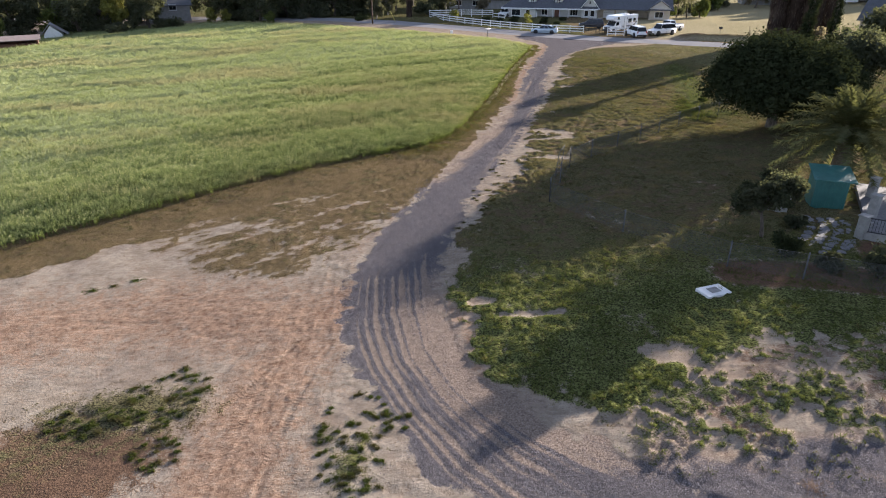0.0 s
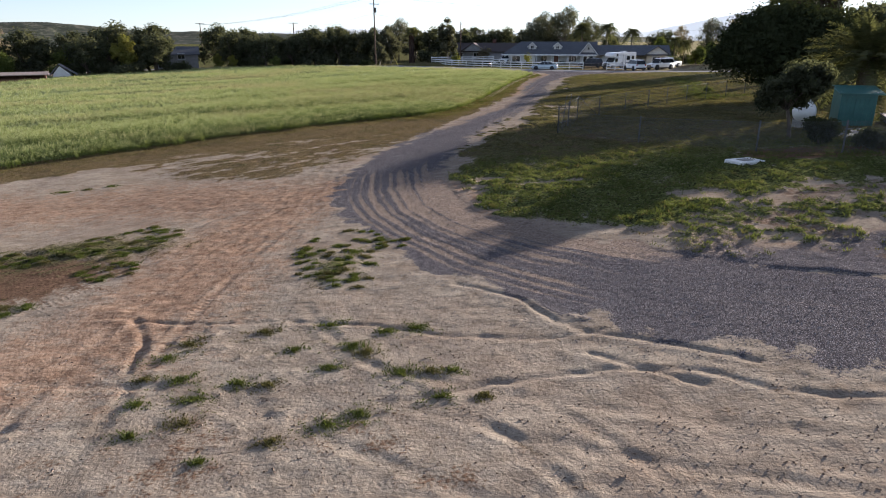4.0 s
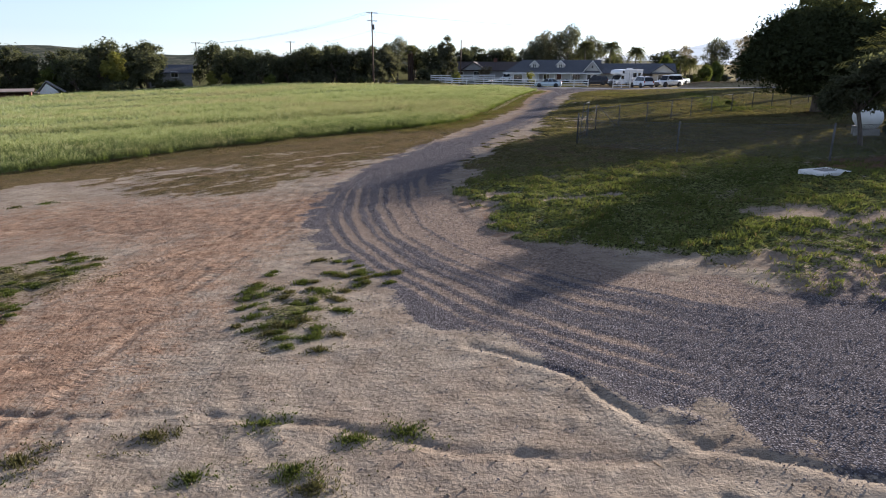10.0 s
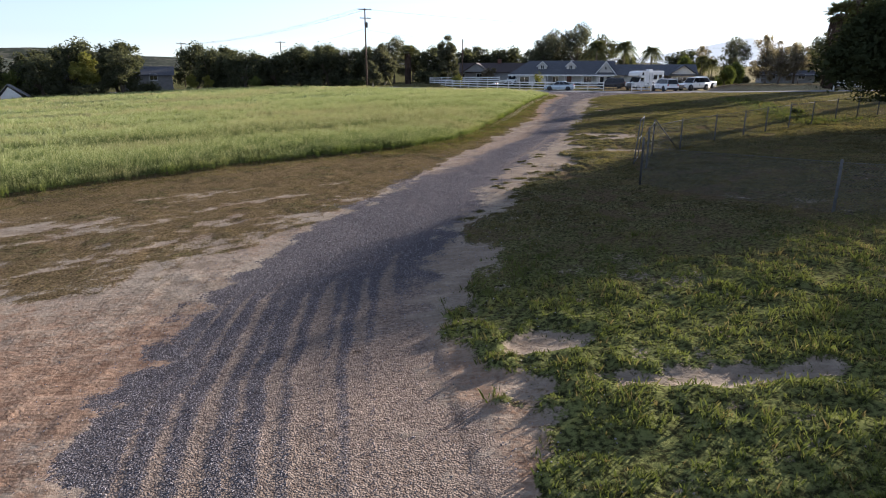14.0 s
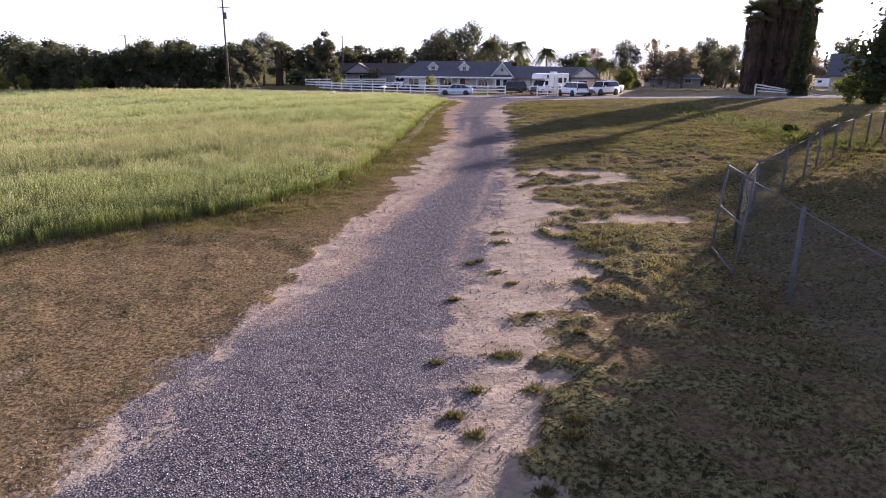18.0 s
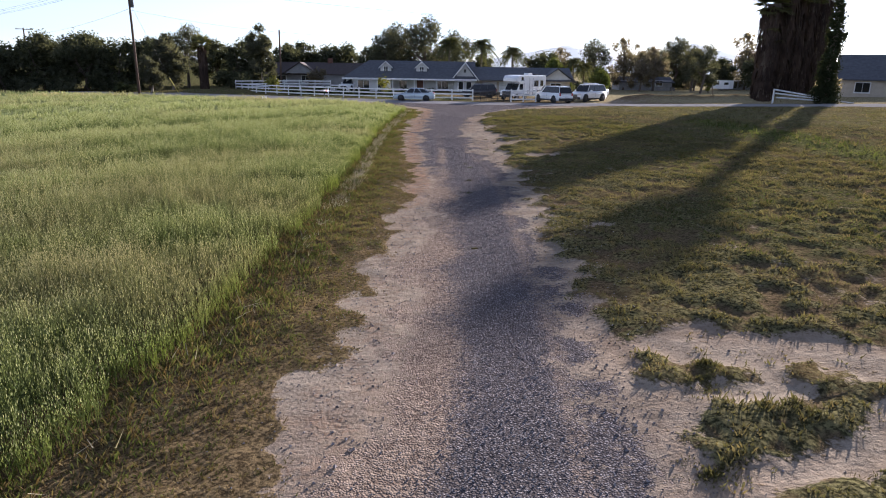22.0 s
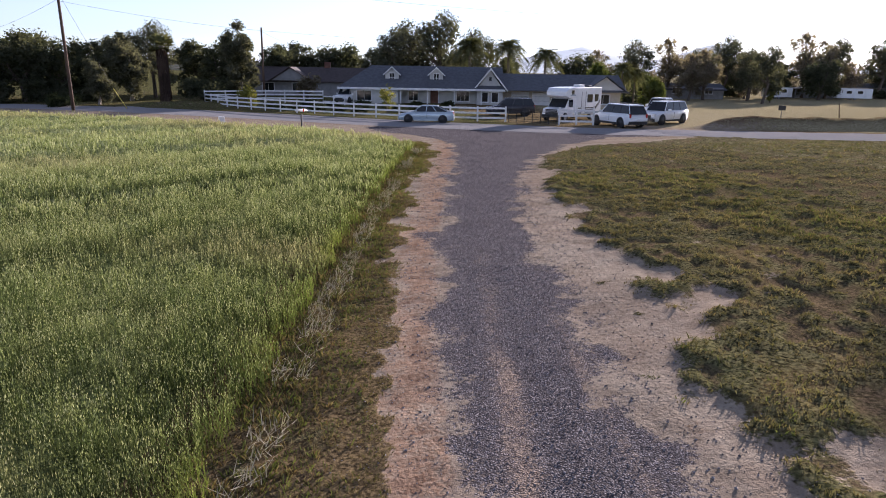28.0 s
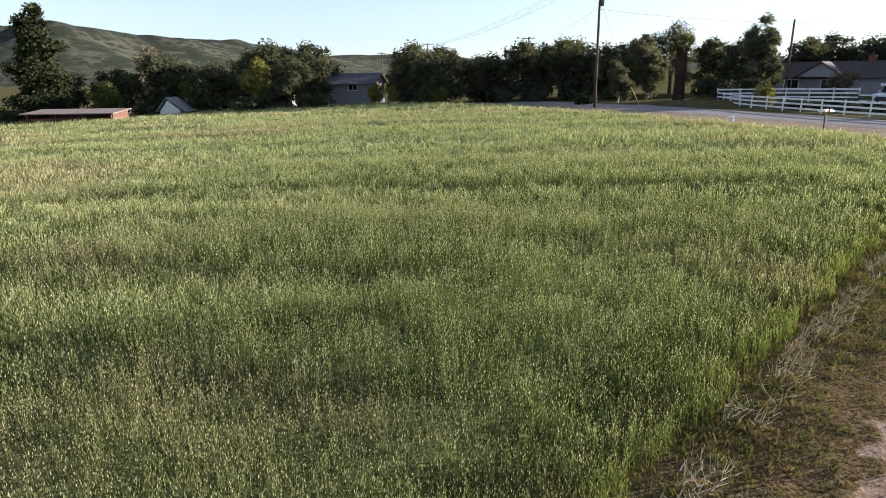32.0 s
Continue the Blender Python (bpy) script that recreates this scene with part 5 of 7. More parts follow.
# scrub under the far trees
scrub = put(bush("scrub", "dark low scrub under the trees", 2.4, 6.5, "olive", 111, 2200, 0.14), -33.0, 155.0)
for i, (x, y, q) in enumerate(((-28.0, 155.5, 1.0), (-22.5, 157.0, 0.9), (-38.5, 160.0, 1.1), (-19.0, 157.5, 0.8), (-44.0, 152.8, 1.1), (-48.0, 154.5, 1.0), (-58.0, 142.5, 1.1), (-66.0, 137.0, 1.2), (-73.0, 141.0, 1.2), (-78.0, 137.0, 1.0), (-92.0, 131.0, 1.2), (-99.0, 121.0, 1.2), (-106.0, 113.0, 1.2),
                               (-84.0, 133.0, 1.0), (20.0, 168.0, 1.1), (27.0, 168.0, 1.0), (8.0, 172.5, 1.0), (-1.0, 170.0, 1.0), (55.0, 160.0, 0.9), (62.0, 168.0, 1.0), (75.0, 184.0, 1.0), (100.0, 196.0, 1.2), (110.0, 202.0, 1.2), (126.0, 206.0, 1.2), (138.0, 203.0, 1.2), (150.0, 200.0, 1.2), (163.0, 196.0, 1.2), (68.0, 176.0, 1.0))):
    again(scrub, x, y, 47 * i, q)

# ---- hills and mountains far off ----
def ridge(name, label, pts, depth, mat, seed, rough=0.12, base=-8.0):
    """A range whose skyline follows (x, y, height), with slopes to both sides."""
    P = np.array(pts, float)
    s = np.r_[0, np.cumsum(np.hypot(np.diff(P[:, 0]), np.diff(P[:, 1])))]
    t = np.linspace(0, s[-1], 220)
    x, y, h = (np.interp(t, s, P[:, k]) for k in range(3))
    h = h * (1 + rough * (vnoise(t, t * 0 + seed, s[-1] / 40, 1) - 0.5) + rough * 0.5 * (vnoise(t, t * 0 + seed, s[-1] / 110, 2) - 0.5))
    nx, ny = -np.gradient(y), np.gradient(x)
    ln = np.hypot(nx, ny)
    nx, ny = nx / ln, ny / ln
    rows, k = [], 15
    for j in range(k):
        f = j / (k - 1) * 2 - 1
        w = (1 - abs(f)) ** 1.15
        bumps = 0.25 * (vnoise(t + 999 * j, t * 0 + j * 3.0, s[-1] / 45, 3) - 0.5) * (abs(f) > 0.01)
        rows.append(np.stack([x + nx * depth * f, y + ny * depth * f, base + (h - base) * np.clip(w + bumps * w, 0, 1)], 1))
    V = np.concatenate(rows)
    n = len(t)
    i = (np.arange(k - 1)[:, None] * n + np.arange(n - 1)[None, :]).ravel()
    me = raw_mesh(name, V, np.stack([i, i + 1, i + n + 1, i + n], 1), mat, (), True, 4)
    return tagged(new(name, me), label, "hill", kind="structure")


ridge("backdrop_hill", "scrubby dark green hillside with pale rocks", [(-1100, -60, 20), (-900, 120, 34), (-760, 300, 46), (-600, 412, 49), (-590, 530, 40), (-615, 630, 42), (-640, 760, 34), (-700, 900, 26), (-720, 1050, 22)], 190, M["hill"], 3.0)
ridge("backdrop_hill", "low scrubby hills across the valley", [(-1500, 900, 40), (-1000, 1150, 34), (-790, 1340, 39), (-680, 1404, 24), (-400, 1500, 18), (0, 1560, 14), (500, 1600, 10)], 260, M["hill"], 9.0)
ridge("backdrop_mountain", "skyline mountains with haze painted pale into their colour", [(-1500, 3000, 30), (-900, 3200, 36), (-472, 3254, 62), (-200, 3230, 42), (200, 3100, 44), (500, 3080, 32), (900, 2960, 40), (1080, 2920, 74), (1294, 2850, 122), (1450, 2810, 84), (1600, 2780, 62), (1750, 2750, 104), (1863, 2720, 136), (2010, 2690, 100), (2200, 2644, 58), (2600, 2560, 46), (3300, 2300, 40)], 420, M["mount"], 5.0, 0.05, -20.0)

# ---- house across the road ----
def window(parent, x0, x1, z0, z1, y, n=2, name="window", trim=0.09, mat="white"):
    """A framed window in a wall that faces -y at depth y: frame, panes, glazing bars, sill."""
    f = Shape()
    f.box(x0 - trim, x0, y - 0.05, y + 0.06, z0 - trim, z1 + trim).box(x1, x1 + trim, y - 0.05, y + 0.06, z0 - trim, z1 + trim)
    f.box(x0, x1, y - 0.05, y + 0.06, z1, z1 + trim).box(x0, x1, y - 0.05, y + 0.06, z0 - trim, z0)
    w = part(name, f, M[mat], parent, "white window surround")
    step = (x1 - x0) / n
    for i in range(n):
        part("pane", Shape().box(x0 + i * step + 0.02, x0 + (i + 1) * step - 0.02, y + 0.0, y + 0.03, z0, z1), M["glass"], w, "dark reflecting glass")
        if i:
            part("glazing_bar", Shape().box(x0 + i * step - 0.02, x0 + i * step + 0.02, y - 0.03, y + 0.03, z0, z1), M[mat], w)
    part("sill", Shape().box(x0 - trim - 0.04, x1 + trim + 0.04, y - 0.13, y - 0.05, z0 - trim - 0.05, z0 - trim), M[mat], w)
    return w


def roof_slab(s, a, b, c, d, th=0.14):
    """A sloping roof plane with thickness, corners in order."""
    v = [Vector(p) for p in (a, b, c, d)]
    lo = [p - Vector((0, 0, th)) for p in v]
    return s.add(v + lo, [(0, 1, 2, 3), (7, 6, 5, 4), (0, 4, 5, 1), (1, 5, 6, 2), (2, 6, 7, 3), (3, 7, 4, 0)])


def house_main():
    h = thing("ranch_house", "long single-storey pale house with dark shingle roof, dormers and porch", "house", pose(13.5, 149.6, -0.2, 0, 0, -12.7))
    ev, rd = 2.45, 5.15
    wall = Shape().box(0, 7.0, 0, 9.4, -0.3, ev).box(7.0, 20.2, 1.9, 9.4, -0.3, ev)
    part("wall", wall, M["stucco"], h, "pale siding")
    part("porch_floor", Shape().box(7.0, 20.2, -0.15, 1.9, -0.3, 0.1), M["concrete"], h)
    rf = Shape()
    e = 0.55
    roof_slab(rf, (-e, -e, ev), (20.4, -e, ev), (20.4, 4.7, rd), (3.2, 4.7, rd))
    roof_slab(rf, (20.4, 9.9, ev), (-e, 9.9, ev), (3.2, 4.7, rd), (20.4, 4.7, rd))
    rf.add([(-e, 9.9, ev), (-e, -e, ev), (3.2, 4.7, rd), (-e, 9.9, ev - 0.14), (-e, -e, ev - 0.14)], [(0, 1, 2), (0, 3, 4, 1)])
    part("roof", rf, M["roof"], h, "dark grey shingles")
    part("fascia", Shape().box(-e - 0.02, 20.4, -e - 0.05, -e - 0.005, ev - 0.24, ev + 0.02).box(-e - 0.05, -e - 0.005, -e, 9.9, ev - 0.24, ev + 0.02), M["white"], h)
    for x in (7.2, 10.6, 14.0, 17.4):
        part("porch_post", Shape().box(x, x + 0.16, -0.12, 0.04, -0.05, ev - 0.15, 0.02), M["white"], h)
    for k, x in enumerate((6.1, 11.75)):
        d = Shape().box(x - 0.85, x + 0.85, 1.55, 4.2, 2.75, 4.15)
        d.prism([(x - 0.85, 4.15), (x + 0.85, 4.15), (x, 4.85)], 1.55, 4.2)
        dm = part("dormer", d, M["stucco"], h, "gabled dormer with a small window")
        r = Shape()
        roof_slab(r, (x - 1.1, 1.25, 4.02), (x, 1.25, 4.98), (x, 4.6, 4.98), (x - 1.1, 4.0, 4.02), 0.1)
        roof_slab(r, (x, 1.25, 4.98), (x + 1.1, 1.25, 4.02), (x + 1.1, 4.0, 4.02), (x, 4.6, 4.98), 0.1)
        part("dormer_roof", r, M["roof"], dm, "dark grey shingles")
        t = Shape()
        for sx in (-1, 1):
            t.add([(x + sx * 1.12, 1.2, 3.9), (x + sx * 1.12, 1.2, 4.06), (x, 1.2, 5.04), (x, 1.2, 4.86), (x + sx * 1.12, 1.26, 3.9), (x + sx * 1.12, 1.26, 4.06), (x, 1.26, 5.04), (x, 1.26, 4.86)],
                  [(0, 1, 2, 3), (7, 6, 5, 4), (0, 4, 5, 1), (1, 5, 6, 2), (3, 2, 6, 7), (0, 3, 7, 4)])
        part("bargeboard", t, M["white"], dm)
        part("dormer_pane", Shape().box(x - 0.3, x + 0.3, 1.50, 1.545, 3.15, 4.2), M["glass"], dm, "dark small window")
        part("dormer_frame", Shape().box(x - 0.38, x - 0.3, 1.47, 1.55, 3.07, 4.28).box(x + 0.3, x + 0.38, 1.47, 1.55, 3.07, 4.28).box(x - 0.3, x + 0.3, 1.47, 1.55, 4.2, 4.28).box(x - 0.3, x + 0.3, 1.47, 1.55, 3.07, 3.15).box(x - 0.03, x + 0.03, 1.48, 1.55, 3.15, 4.2).box(x - 0.3, x - 0.03, 1.48, 1.55, 3.65, 3.7).box(x + 0.03, x + 0.3, 1.48, 1.55, 3.65, 3.7), M["white"], dm)
    # front gable at the end of the porch
    g = Shape().box(16.9, 20.2, 0.3, 1.95, -0.3, 2.5)
    g.prism([(16.9, 2.5), (20.2, 2.5), (18.55, 4.75)], 0.3, 4.6)
    part("front_gable", g, M["stucco"], h, "pale siding")
    r = Shape()
    roof_slab(r, (16.4, -0.2, 2.3), (18.55, -0.2, 4.95), (18.55, 5.0, 4.95), (16.4, 5.0, 2.3), 0.12)
    roof_slab(r, (18.55, -0.2, 4.95), (20.7, -0.2, 2.3), (20.7, 5.0, 2.3), (18.55, 5.0, 4.95), 0.12)
    part("gable_roof", r, M["roof"], h, "dark grey shingles")
    t = Shape()
    for sx in (-1, 1):
        x = 18.55
        t.add([(x + sx * 2.2, -0.26, 2.12), (x + sx * 2.2, -0.26, 2.36), (x, -0.26, 5.06), (x, -0.26, 4.78), (x + sx * 2.2, -0.2, 2.12), (x + sx * 2.2, -0.2, 2.36), (x, -0.2, 5.06), (x, -0.2, 4.78)], [(0, 1, 2, 3), (7, 6, 5, 4), (0, 4, 5, 1), (1, 5, 6, 2), (3, 2, 6, 7), (0, 3, 7, 4)])
    part("bargeboard", t, M["white"], h)
    window(h, 1.8, 3.6, 0.9, 2.05, -0.005, 2)
    window(h, 4.9, 5.7, 1.0, 2.0, -0.005, 1)
    window(h, 8.2, 9.4, 0.9, 2.05, 1.895, 2)
    part("porch_ceiling", Shape().box(7.0, 16.9, -0.5, 1.9, 2.3, 2.34), M["grey"], h)
    window(h, 14.4, 16.0, 0.9, 2.05, 1.895, 3)
    window(h, 17.5, 18.3, 0.9, 2.05, 0.295, 1)
    window(h, 18.8, 19.6, 0.9, 2.05, 0.295, 1)
    dr = part("door", Shape().box(11.0, 12.0, 1.84, 1.9, 0.1, 2.15), M["redwall"], h, "dark wooden front door")
    part("door_frame", Shape().box(10.9, 11.0, 1.82, 1.92, 0.1, 2.25).box(12.0, 12.1, 1.82, 1.92, 0.1, 2.25).box(11.0, 12.0, 1.82, 1.92, 2.15, 2.25), M["white"], dr)
    # garage wing
    part("garage_wall", Shape().box(20.2, 26.5, 2.4, 9.0, -0.3, 2.4).box(31.0, 35.2, 0.6, 9.0, -0.3, 2.4).box(26.5, 31.0, 5.2, 9.0, -0.3, 2.4), M["beige"], h, "beige walls of the garage wing")
    r = Shape()
    roof_slab(r, (20.3, -0.1, 2.45), (35.8, -0.1, 2.45), (35.8, 4.6, 4.4), (20.3, 4.6, 4.4))
    roof_slab(r, (35.8, 9.4, 2.45), (20.3, 9.4, 2.45), (20.3, 4.6, 4.4), (35.8, 4.6, 4.4))
    part("garage_roof", r, M["roof"], h, "dark grey shingles")
    part("gable_vent", Shape().box(18.4, 18.7, 0.24, 0.31, 3.5, 3.95).box(18.35, 18.75, 0.26, 0.3, 3.46, 3.5), M["dark"], h)
    g = Shape().prism([(30.6, 2.42), (35.6, 2.42), (33.1, 4.15)], 0.2, 5)
    gg = part("garage_gable", g, M["stucco"], h)
    r = Shape()
    roof_slab(r, (30.1, -0.35, 2.3), (33.1, -0.35, 4.35), (33.1, 5.0, 4.35), (30.1, 4.0, 2.3), 0.12)
    roof_slab(r, (33.1, -0.35, 4.35), (36.1, -0.35, 2.3), (36.1, 4.0, 2.3), (33.1, 5.0, 4.35), 0.12)
    part("gable_roof", r, M["roof"], gg)
    for x in (21.5, 24.2):
        dp = part("garage_door", Shape().box(x, x + 2.3, 2.33, 2.42, -0.1, 2.1), M["white"], h, "white panelled garage door")
        for z in (0.45, 1.0, 1.55):
            part("panel_rail", Shape().box(x + 0.05, x + 2.25, 2.31, 2.33, z, z + 0.04), M["grey"], dp)
    window(h, 32.2, 33.8, 0.9, 2.0, 0.595, 2)
    return h


house_main()
# planting between the fence and the porch
hedge = put(bush("garden_bush", "low dark green shrub inside the white fence", 0.85, 2.3, "oak", 131, 900, 0.07), 5.5, 138.6)
for i, (x, y, q) in enumerate(((7.6, 137.0, 0.9), (9.8, 135.4, 1.0), (12.0, 134.2, 0.85), (13.8, 132.6, 1.0), (9.0, 141.5, 1.1), (11.8, 140.5, 0.9), (14.6, 139.0, 1.1), (17.6, 137.6, 1.0), (20.4, 136.6, 0.9), (18.4, 130.4, 0.8), (20.8, 128.8, 0.9), (22.8, 134.0, 0.8), (15.6, 144.4, 0.9), (21.6, 142.6, 0.8), (25.2, 141.6, 0.9))):
    again(hedge, x, y, 67 * i, q)


def simple_house(name, label, m, w, d, ev, rd, wallmat, roofmat, wins=(), gable=False, over=0.5):
    h = thing(name, label, "house", m)
    part("wall", Shape().box(0, w, 0, d, -0.6, ev), M[wallmat], h)
    r = Shape()
    if gable:
        part("gable_wall", Shape().prism([(0, ev), (w, ev), (w / 2, rd - 0.1)], 0.0, d), M[wallmat], h)
        roof_slab(r, (-over, -over, ev - 0.2), (w / 2, -over, rd), (w / 2, d + over, rd), (-over, d + over, ev - 0.2))
        roof_slab(r, (w / 2, -over, rd), (w + over, -over, ev - 0.2), (w + over, d + over, ev - 0.2), (w / 2, d + over, rd))
    else:
        part("gable_wall", Shape().prism([(0, ev), (d, ev), (d / 2, rd - 0.1)], 0.0, w, "x"), M[wallmat], h)
        roof_slab(r, (-over, -over, ev - 0.2), (w + over, -over, ev - 0.2), (w + over, d / 2, rd), (-over, d / 2, rd))
        roof_slab(r, (w + over, d + over, ev - 0.2), (-over, d + over, ev - 0.2), (-over, d / 2, rd), (w + over, d / 2, rd))
    part("roof", r, M[roofmat], h)
    for x0, x1, z0, z1 in wins:
        window(h, x0, x1, z0, z1, -0.005, 2)
    return h


nb = simple_house("farm_house", "low dark-roofed house half hidden by shrubs", pose(1.5, 170.5, 0.2, 0, 0, -10), 18, 9, 2.5, 4.4, "grey", "brownroof", ((1.5, 3.2, 0.9, 2.0), (6, 7.4, 0.9, 2.0)))
part("porch_gable", Shape().prism([(3.2, 2.4), (8.8, 2.4), (6.0, 4.2)], -1.6, 3.5), M["grey"], nb)
_r = Shape()
roof_slab(_r, (2.6, -1.9, 2.25), (6.0, -1.9, 4.4), (6.0, 4, 4.4), (2.6, 4, 2.25), 0.12)
roof_slab(_r, (6.0, -1.9, 4.4), (9.4, -1.9, 2.25), (9.4, 4, 2.25), (6.0, 4, 4.4), 0.12)
part("porch_roof", _r, M["brownroof"], nb)
part("chimney", Shape().box(10.4, 11.3, 4.2, 5.1, 3.6, 5.2, 0.03), M["redwall"], nb)
simple_house("gabled_house", "beige house with a grey gabled roof beyond the palms", pose(70.0, 112.5, 0.9, 0, 0, -42), 20, 10, 2.6, 5.4, "beige", "roof", ((1.5, 3.0, 0.9, 2.0), (15.0, 16.8, 0.9, 2.0)))
_g = thing("porch_wing", "gabled beige wing of the house beyond the palms", "house", pose(75.0, 105.6, 0.9, 0, 0, -42))
part("wall", Shape().box(0, 7, 0, 5, -0.6, 2.4).prism([(0, 2.4), (7, 2.4), (3.5, 3.9)], 0, 5), M["beige"], _g)
_r = Shape()
roof_slab(_r, (-0.5, -0.5, 2.2), (3.5, -0.5, 4.1), (3.5, 6, 4.1), (-0.5, 6, 2.2))
roof_slab(_r, (3.5, -0.5, 4.1), (7.5, -0.5, 2.2), (7.5, 6, 2.2), (3.5, 6, 4.1))
part("roof", _r, M["roof"], _g)
window(_g, 2.4, 4.6, 0.9, 2.0, -0.005, 2)
simple_house("far_house", "grey house among the trees beyond the field", pose(-69.0, 156.0, -1.4, 0, 0, 22), 10, 8, 3.6, 5.2, "grey", "roof", ((1, 2.4, 2.4, 3.6), (5.5, 7, 2.4, 3.6), (1, 2.4, 0.4, 1.6)))
simple_house("far_house", "grey cottage with a bluish roof among trees", pose(-84.0, 154.5, -1.6, 0, 0, 30), 7, 6, 2.4, 4.0, "grey", "roof", ((1, 2.4, 0.9, 2.0),))
simple_house("far_house", "low long grey house across the pasture", pose(85.0, 193.0, -0.3, 0, 0, -14), 13, 7, 1.9, 3.0, "grey", "roof", ((2, 3.4, 0.9, 2), (9, 10.6, 0.9, 2)))
simple_house("far_house", "low beige house across the pasture", pose(140.0, 205.0, -0.5, 0, 0, -24), 18, 8, 2.3, 3.7, "beige", "roof", ((2, 3.4, 0.9, 2), (9, 10.6, 0.9, 2)))


# ---- sheds by the field ----
def open_shed(m):
    s = thing("field_shed", "long low shed with a weathered grey-brown sheet roof", "shed", m)
    r = Shape()
    roof_slab(r, (-0.5, -0.8, 2.9), (13, -0.8, 2.9), (13, 4.6, 3.35), (-0.5, 4.6, 3.35), 0.16)
    part("roof", r, M["sheetroof"], s, "weathered grey-brown sheet roof")
    part("wall", Shape().box(0, 12.5, 4.1, 4.3, -0.4, 3.1).box(0, 0.2, 0, 4.1, -0.4, 2.95).box(12.3, 12.5, 0, 4.1, -0.4, 2.95).box(0.2, 12.3, 0.1, 0.2, -0.4, 2.0), M["redwall"], s, "dark red boards")
    for x in (0.2, 4.2, 8.2, 12.2):
        part("post", Shape().box(x, x + 0.15, -0.15, 0.0, -0.4, 2.85), M["redwall"], s)
    return s


open_shed(pose(-83.0, 113.8, gz(-78, 116) - 0.25, 0, 0, 30) @ Matrix.Diagonal((0.92, 1, 0.72, 1)))
_a = thing("a_frame_shed", "small steep shed with pale blue-white walls", "shed", pose(-78.6, 130.6, gz(-77, 132) - 0.2, 0, 0, 24) @ Matrix.Diagonal((0.8, 0.7, 0.85, 1)))
part("wall", Shape().prism([(0, -0.4), (4.6, -0.4), (4.2, 1.6), (2.0, 3.4), (0.4, 1.6)], 0, 4), M["tank"], _a, "pale painted walls")
_r = Shape()
roof_slab(_r, (-0.4, -0.4, 1.5), (1.9, -0.4, 3.9), (1.9, 4.3, 3.9), (-0.4, 4.3, 1.5))
roof_slab(_r, (1.9, -0.4, 3.9), (5.6, -0.4, 1.5), (5.6, 4.3, 1.5), (1.9, 4.3, 3.9))
part("roof", _r, M["grey"], _a, "grey weathered roof")


# ---- white rail fences ----
def rail_fence(pts, label, hgt=1.3, rails=(0.3, 0.72, 1.14), post=0.13, dz=0.0):
    f = thing("rail_fence", label, "fence")
    for i, (x, y) in enumerate(pts):
        z = gz(x, y) + dz
        p = Shape().box(x - post / 2, x + post / 2, y - post / 2, y + post / 2, z - 0.25, z + hgt, 0.012)
        part("post", p, M["white"], f)
        if i + 1 < len(pts):
            x2, y2 = pts[i + 1]
            z2 = gz(x2, y2) + dz
            for r in rails:
                a, b = Vector((x, y, z + r)), Vector((x2, y2, z2 + r))
                d = (b - a).normalized()
                sd = d.cross(Vector((0, 0, 1))).normalized() * 0.025
                up = Vector((0, 0, 0.075))
                a, b = a + d * post * 0.4, b - d * post * 0.4
                s = Shape().add([a - sd - up, a + sd - up, a + sd + up, a - sd + up, b - sd - up, b + sd - up, b + sd + up, b - sd + up], [(3, 2, 1, 0), (4, 5, 6, 7), (0, 1, 5, 4), (1, 2, 6, 5), (2, 3, 7, 6), (3, 0, 4, 7)])
                part("rail", s, M["white"], f)
    return f


def along(pts, step):
    """Even steps along a line."""
    P = np.array(pts, float)
    s = np.r_[0, np.cumsum(np.hypot(np.diff(P[:, 0]), np.diff(P[:, 1])))]
    n = max(1, round(s[-1] / step))
    t = np.linspace(0, s[-1], n + 1)
    return [(float(a), float(b)) for a, b in zip(np.interp(t, s, P[:, 0]), np.interp(t, s, P[:, 1]))]


rail_fence(along([(-3.0, 149.8), (-1.0, 145.2), (1.0, 141.6), (5.4, 136.0), (8.8, 132.2), (12.3, 128.7), (15.7, 125.9), (19.0, 123.4), (22.7, 121.6), (25.4, 120.6)], 2.45), "white three-rail fence along the road")
rail_fence(along([(-3.0, 149.8), (3.6, 150.6), (11.0, 148.6)], 2.45), "white three-rail fence above the yard", dz=0.35)
rail_fence(along([(11.0, 148.6), (13.4, 145.6)], 2.0), "white fence sloping down to the yard", hgt=1.1, rails=(0.3, 0.9))
rail_fence(along([(28.9, 117.0), (30.2, 116.6), (31.6, 116.2)], 1.3), "short white fence beside the gateway", hgt=1.45, rails=(0.3, 0.75, 1.2))
_g = thing("iron_gate", "low dark iron drive gate, closed, between white fences", "gate")
for _k in range(5):
    part("leaf_rail", Shape().tube([(25.6, 120.4, gz(25.6, 120.4) + 0.12 + 0.2 * _k), (28.8, 117.2, gz(28.8, 117.2) + 0.12 + 0.2 * _k)], 0.02, 6), M["dark"], _g)
for _k in range(7):
    _x, _y = 25.6 + 3.2 * _k / 6, 120.4 - 3.2 * _k / 6
    part("upright", Shape().box(_x - 0.025, _x + 0.025, _y - 0.025, _y + 0.025, gz(_x, _y), gz(_x, _y) + 1.0), M["dark"], _g)


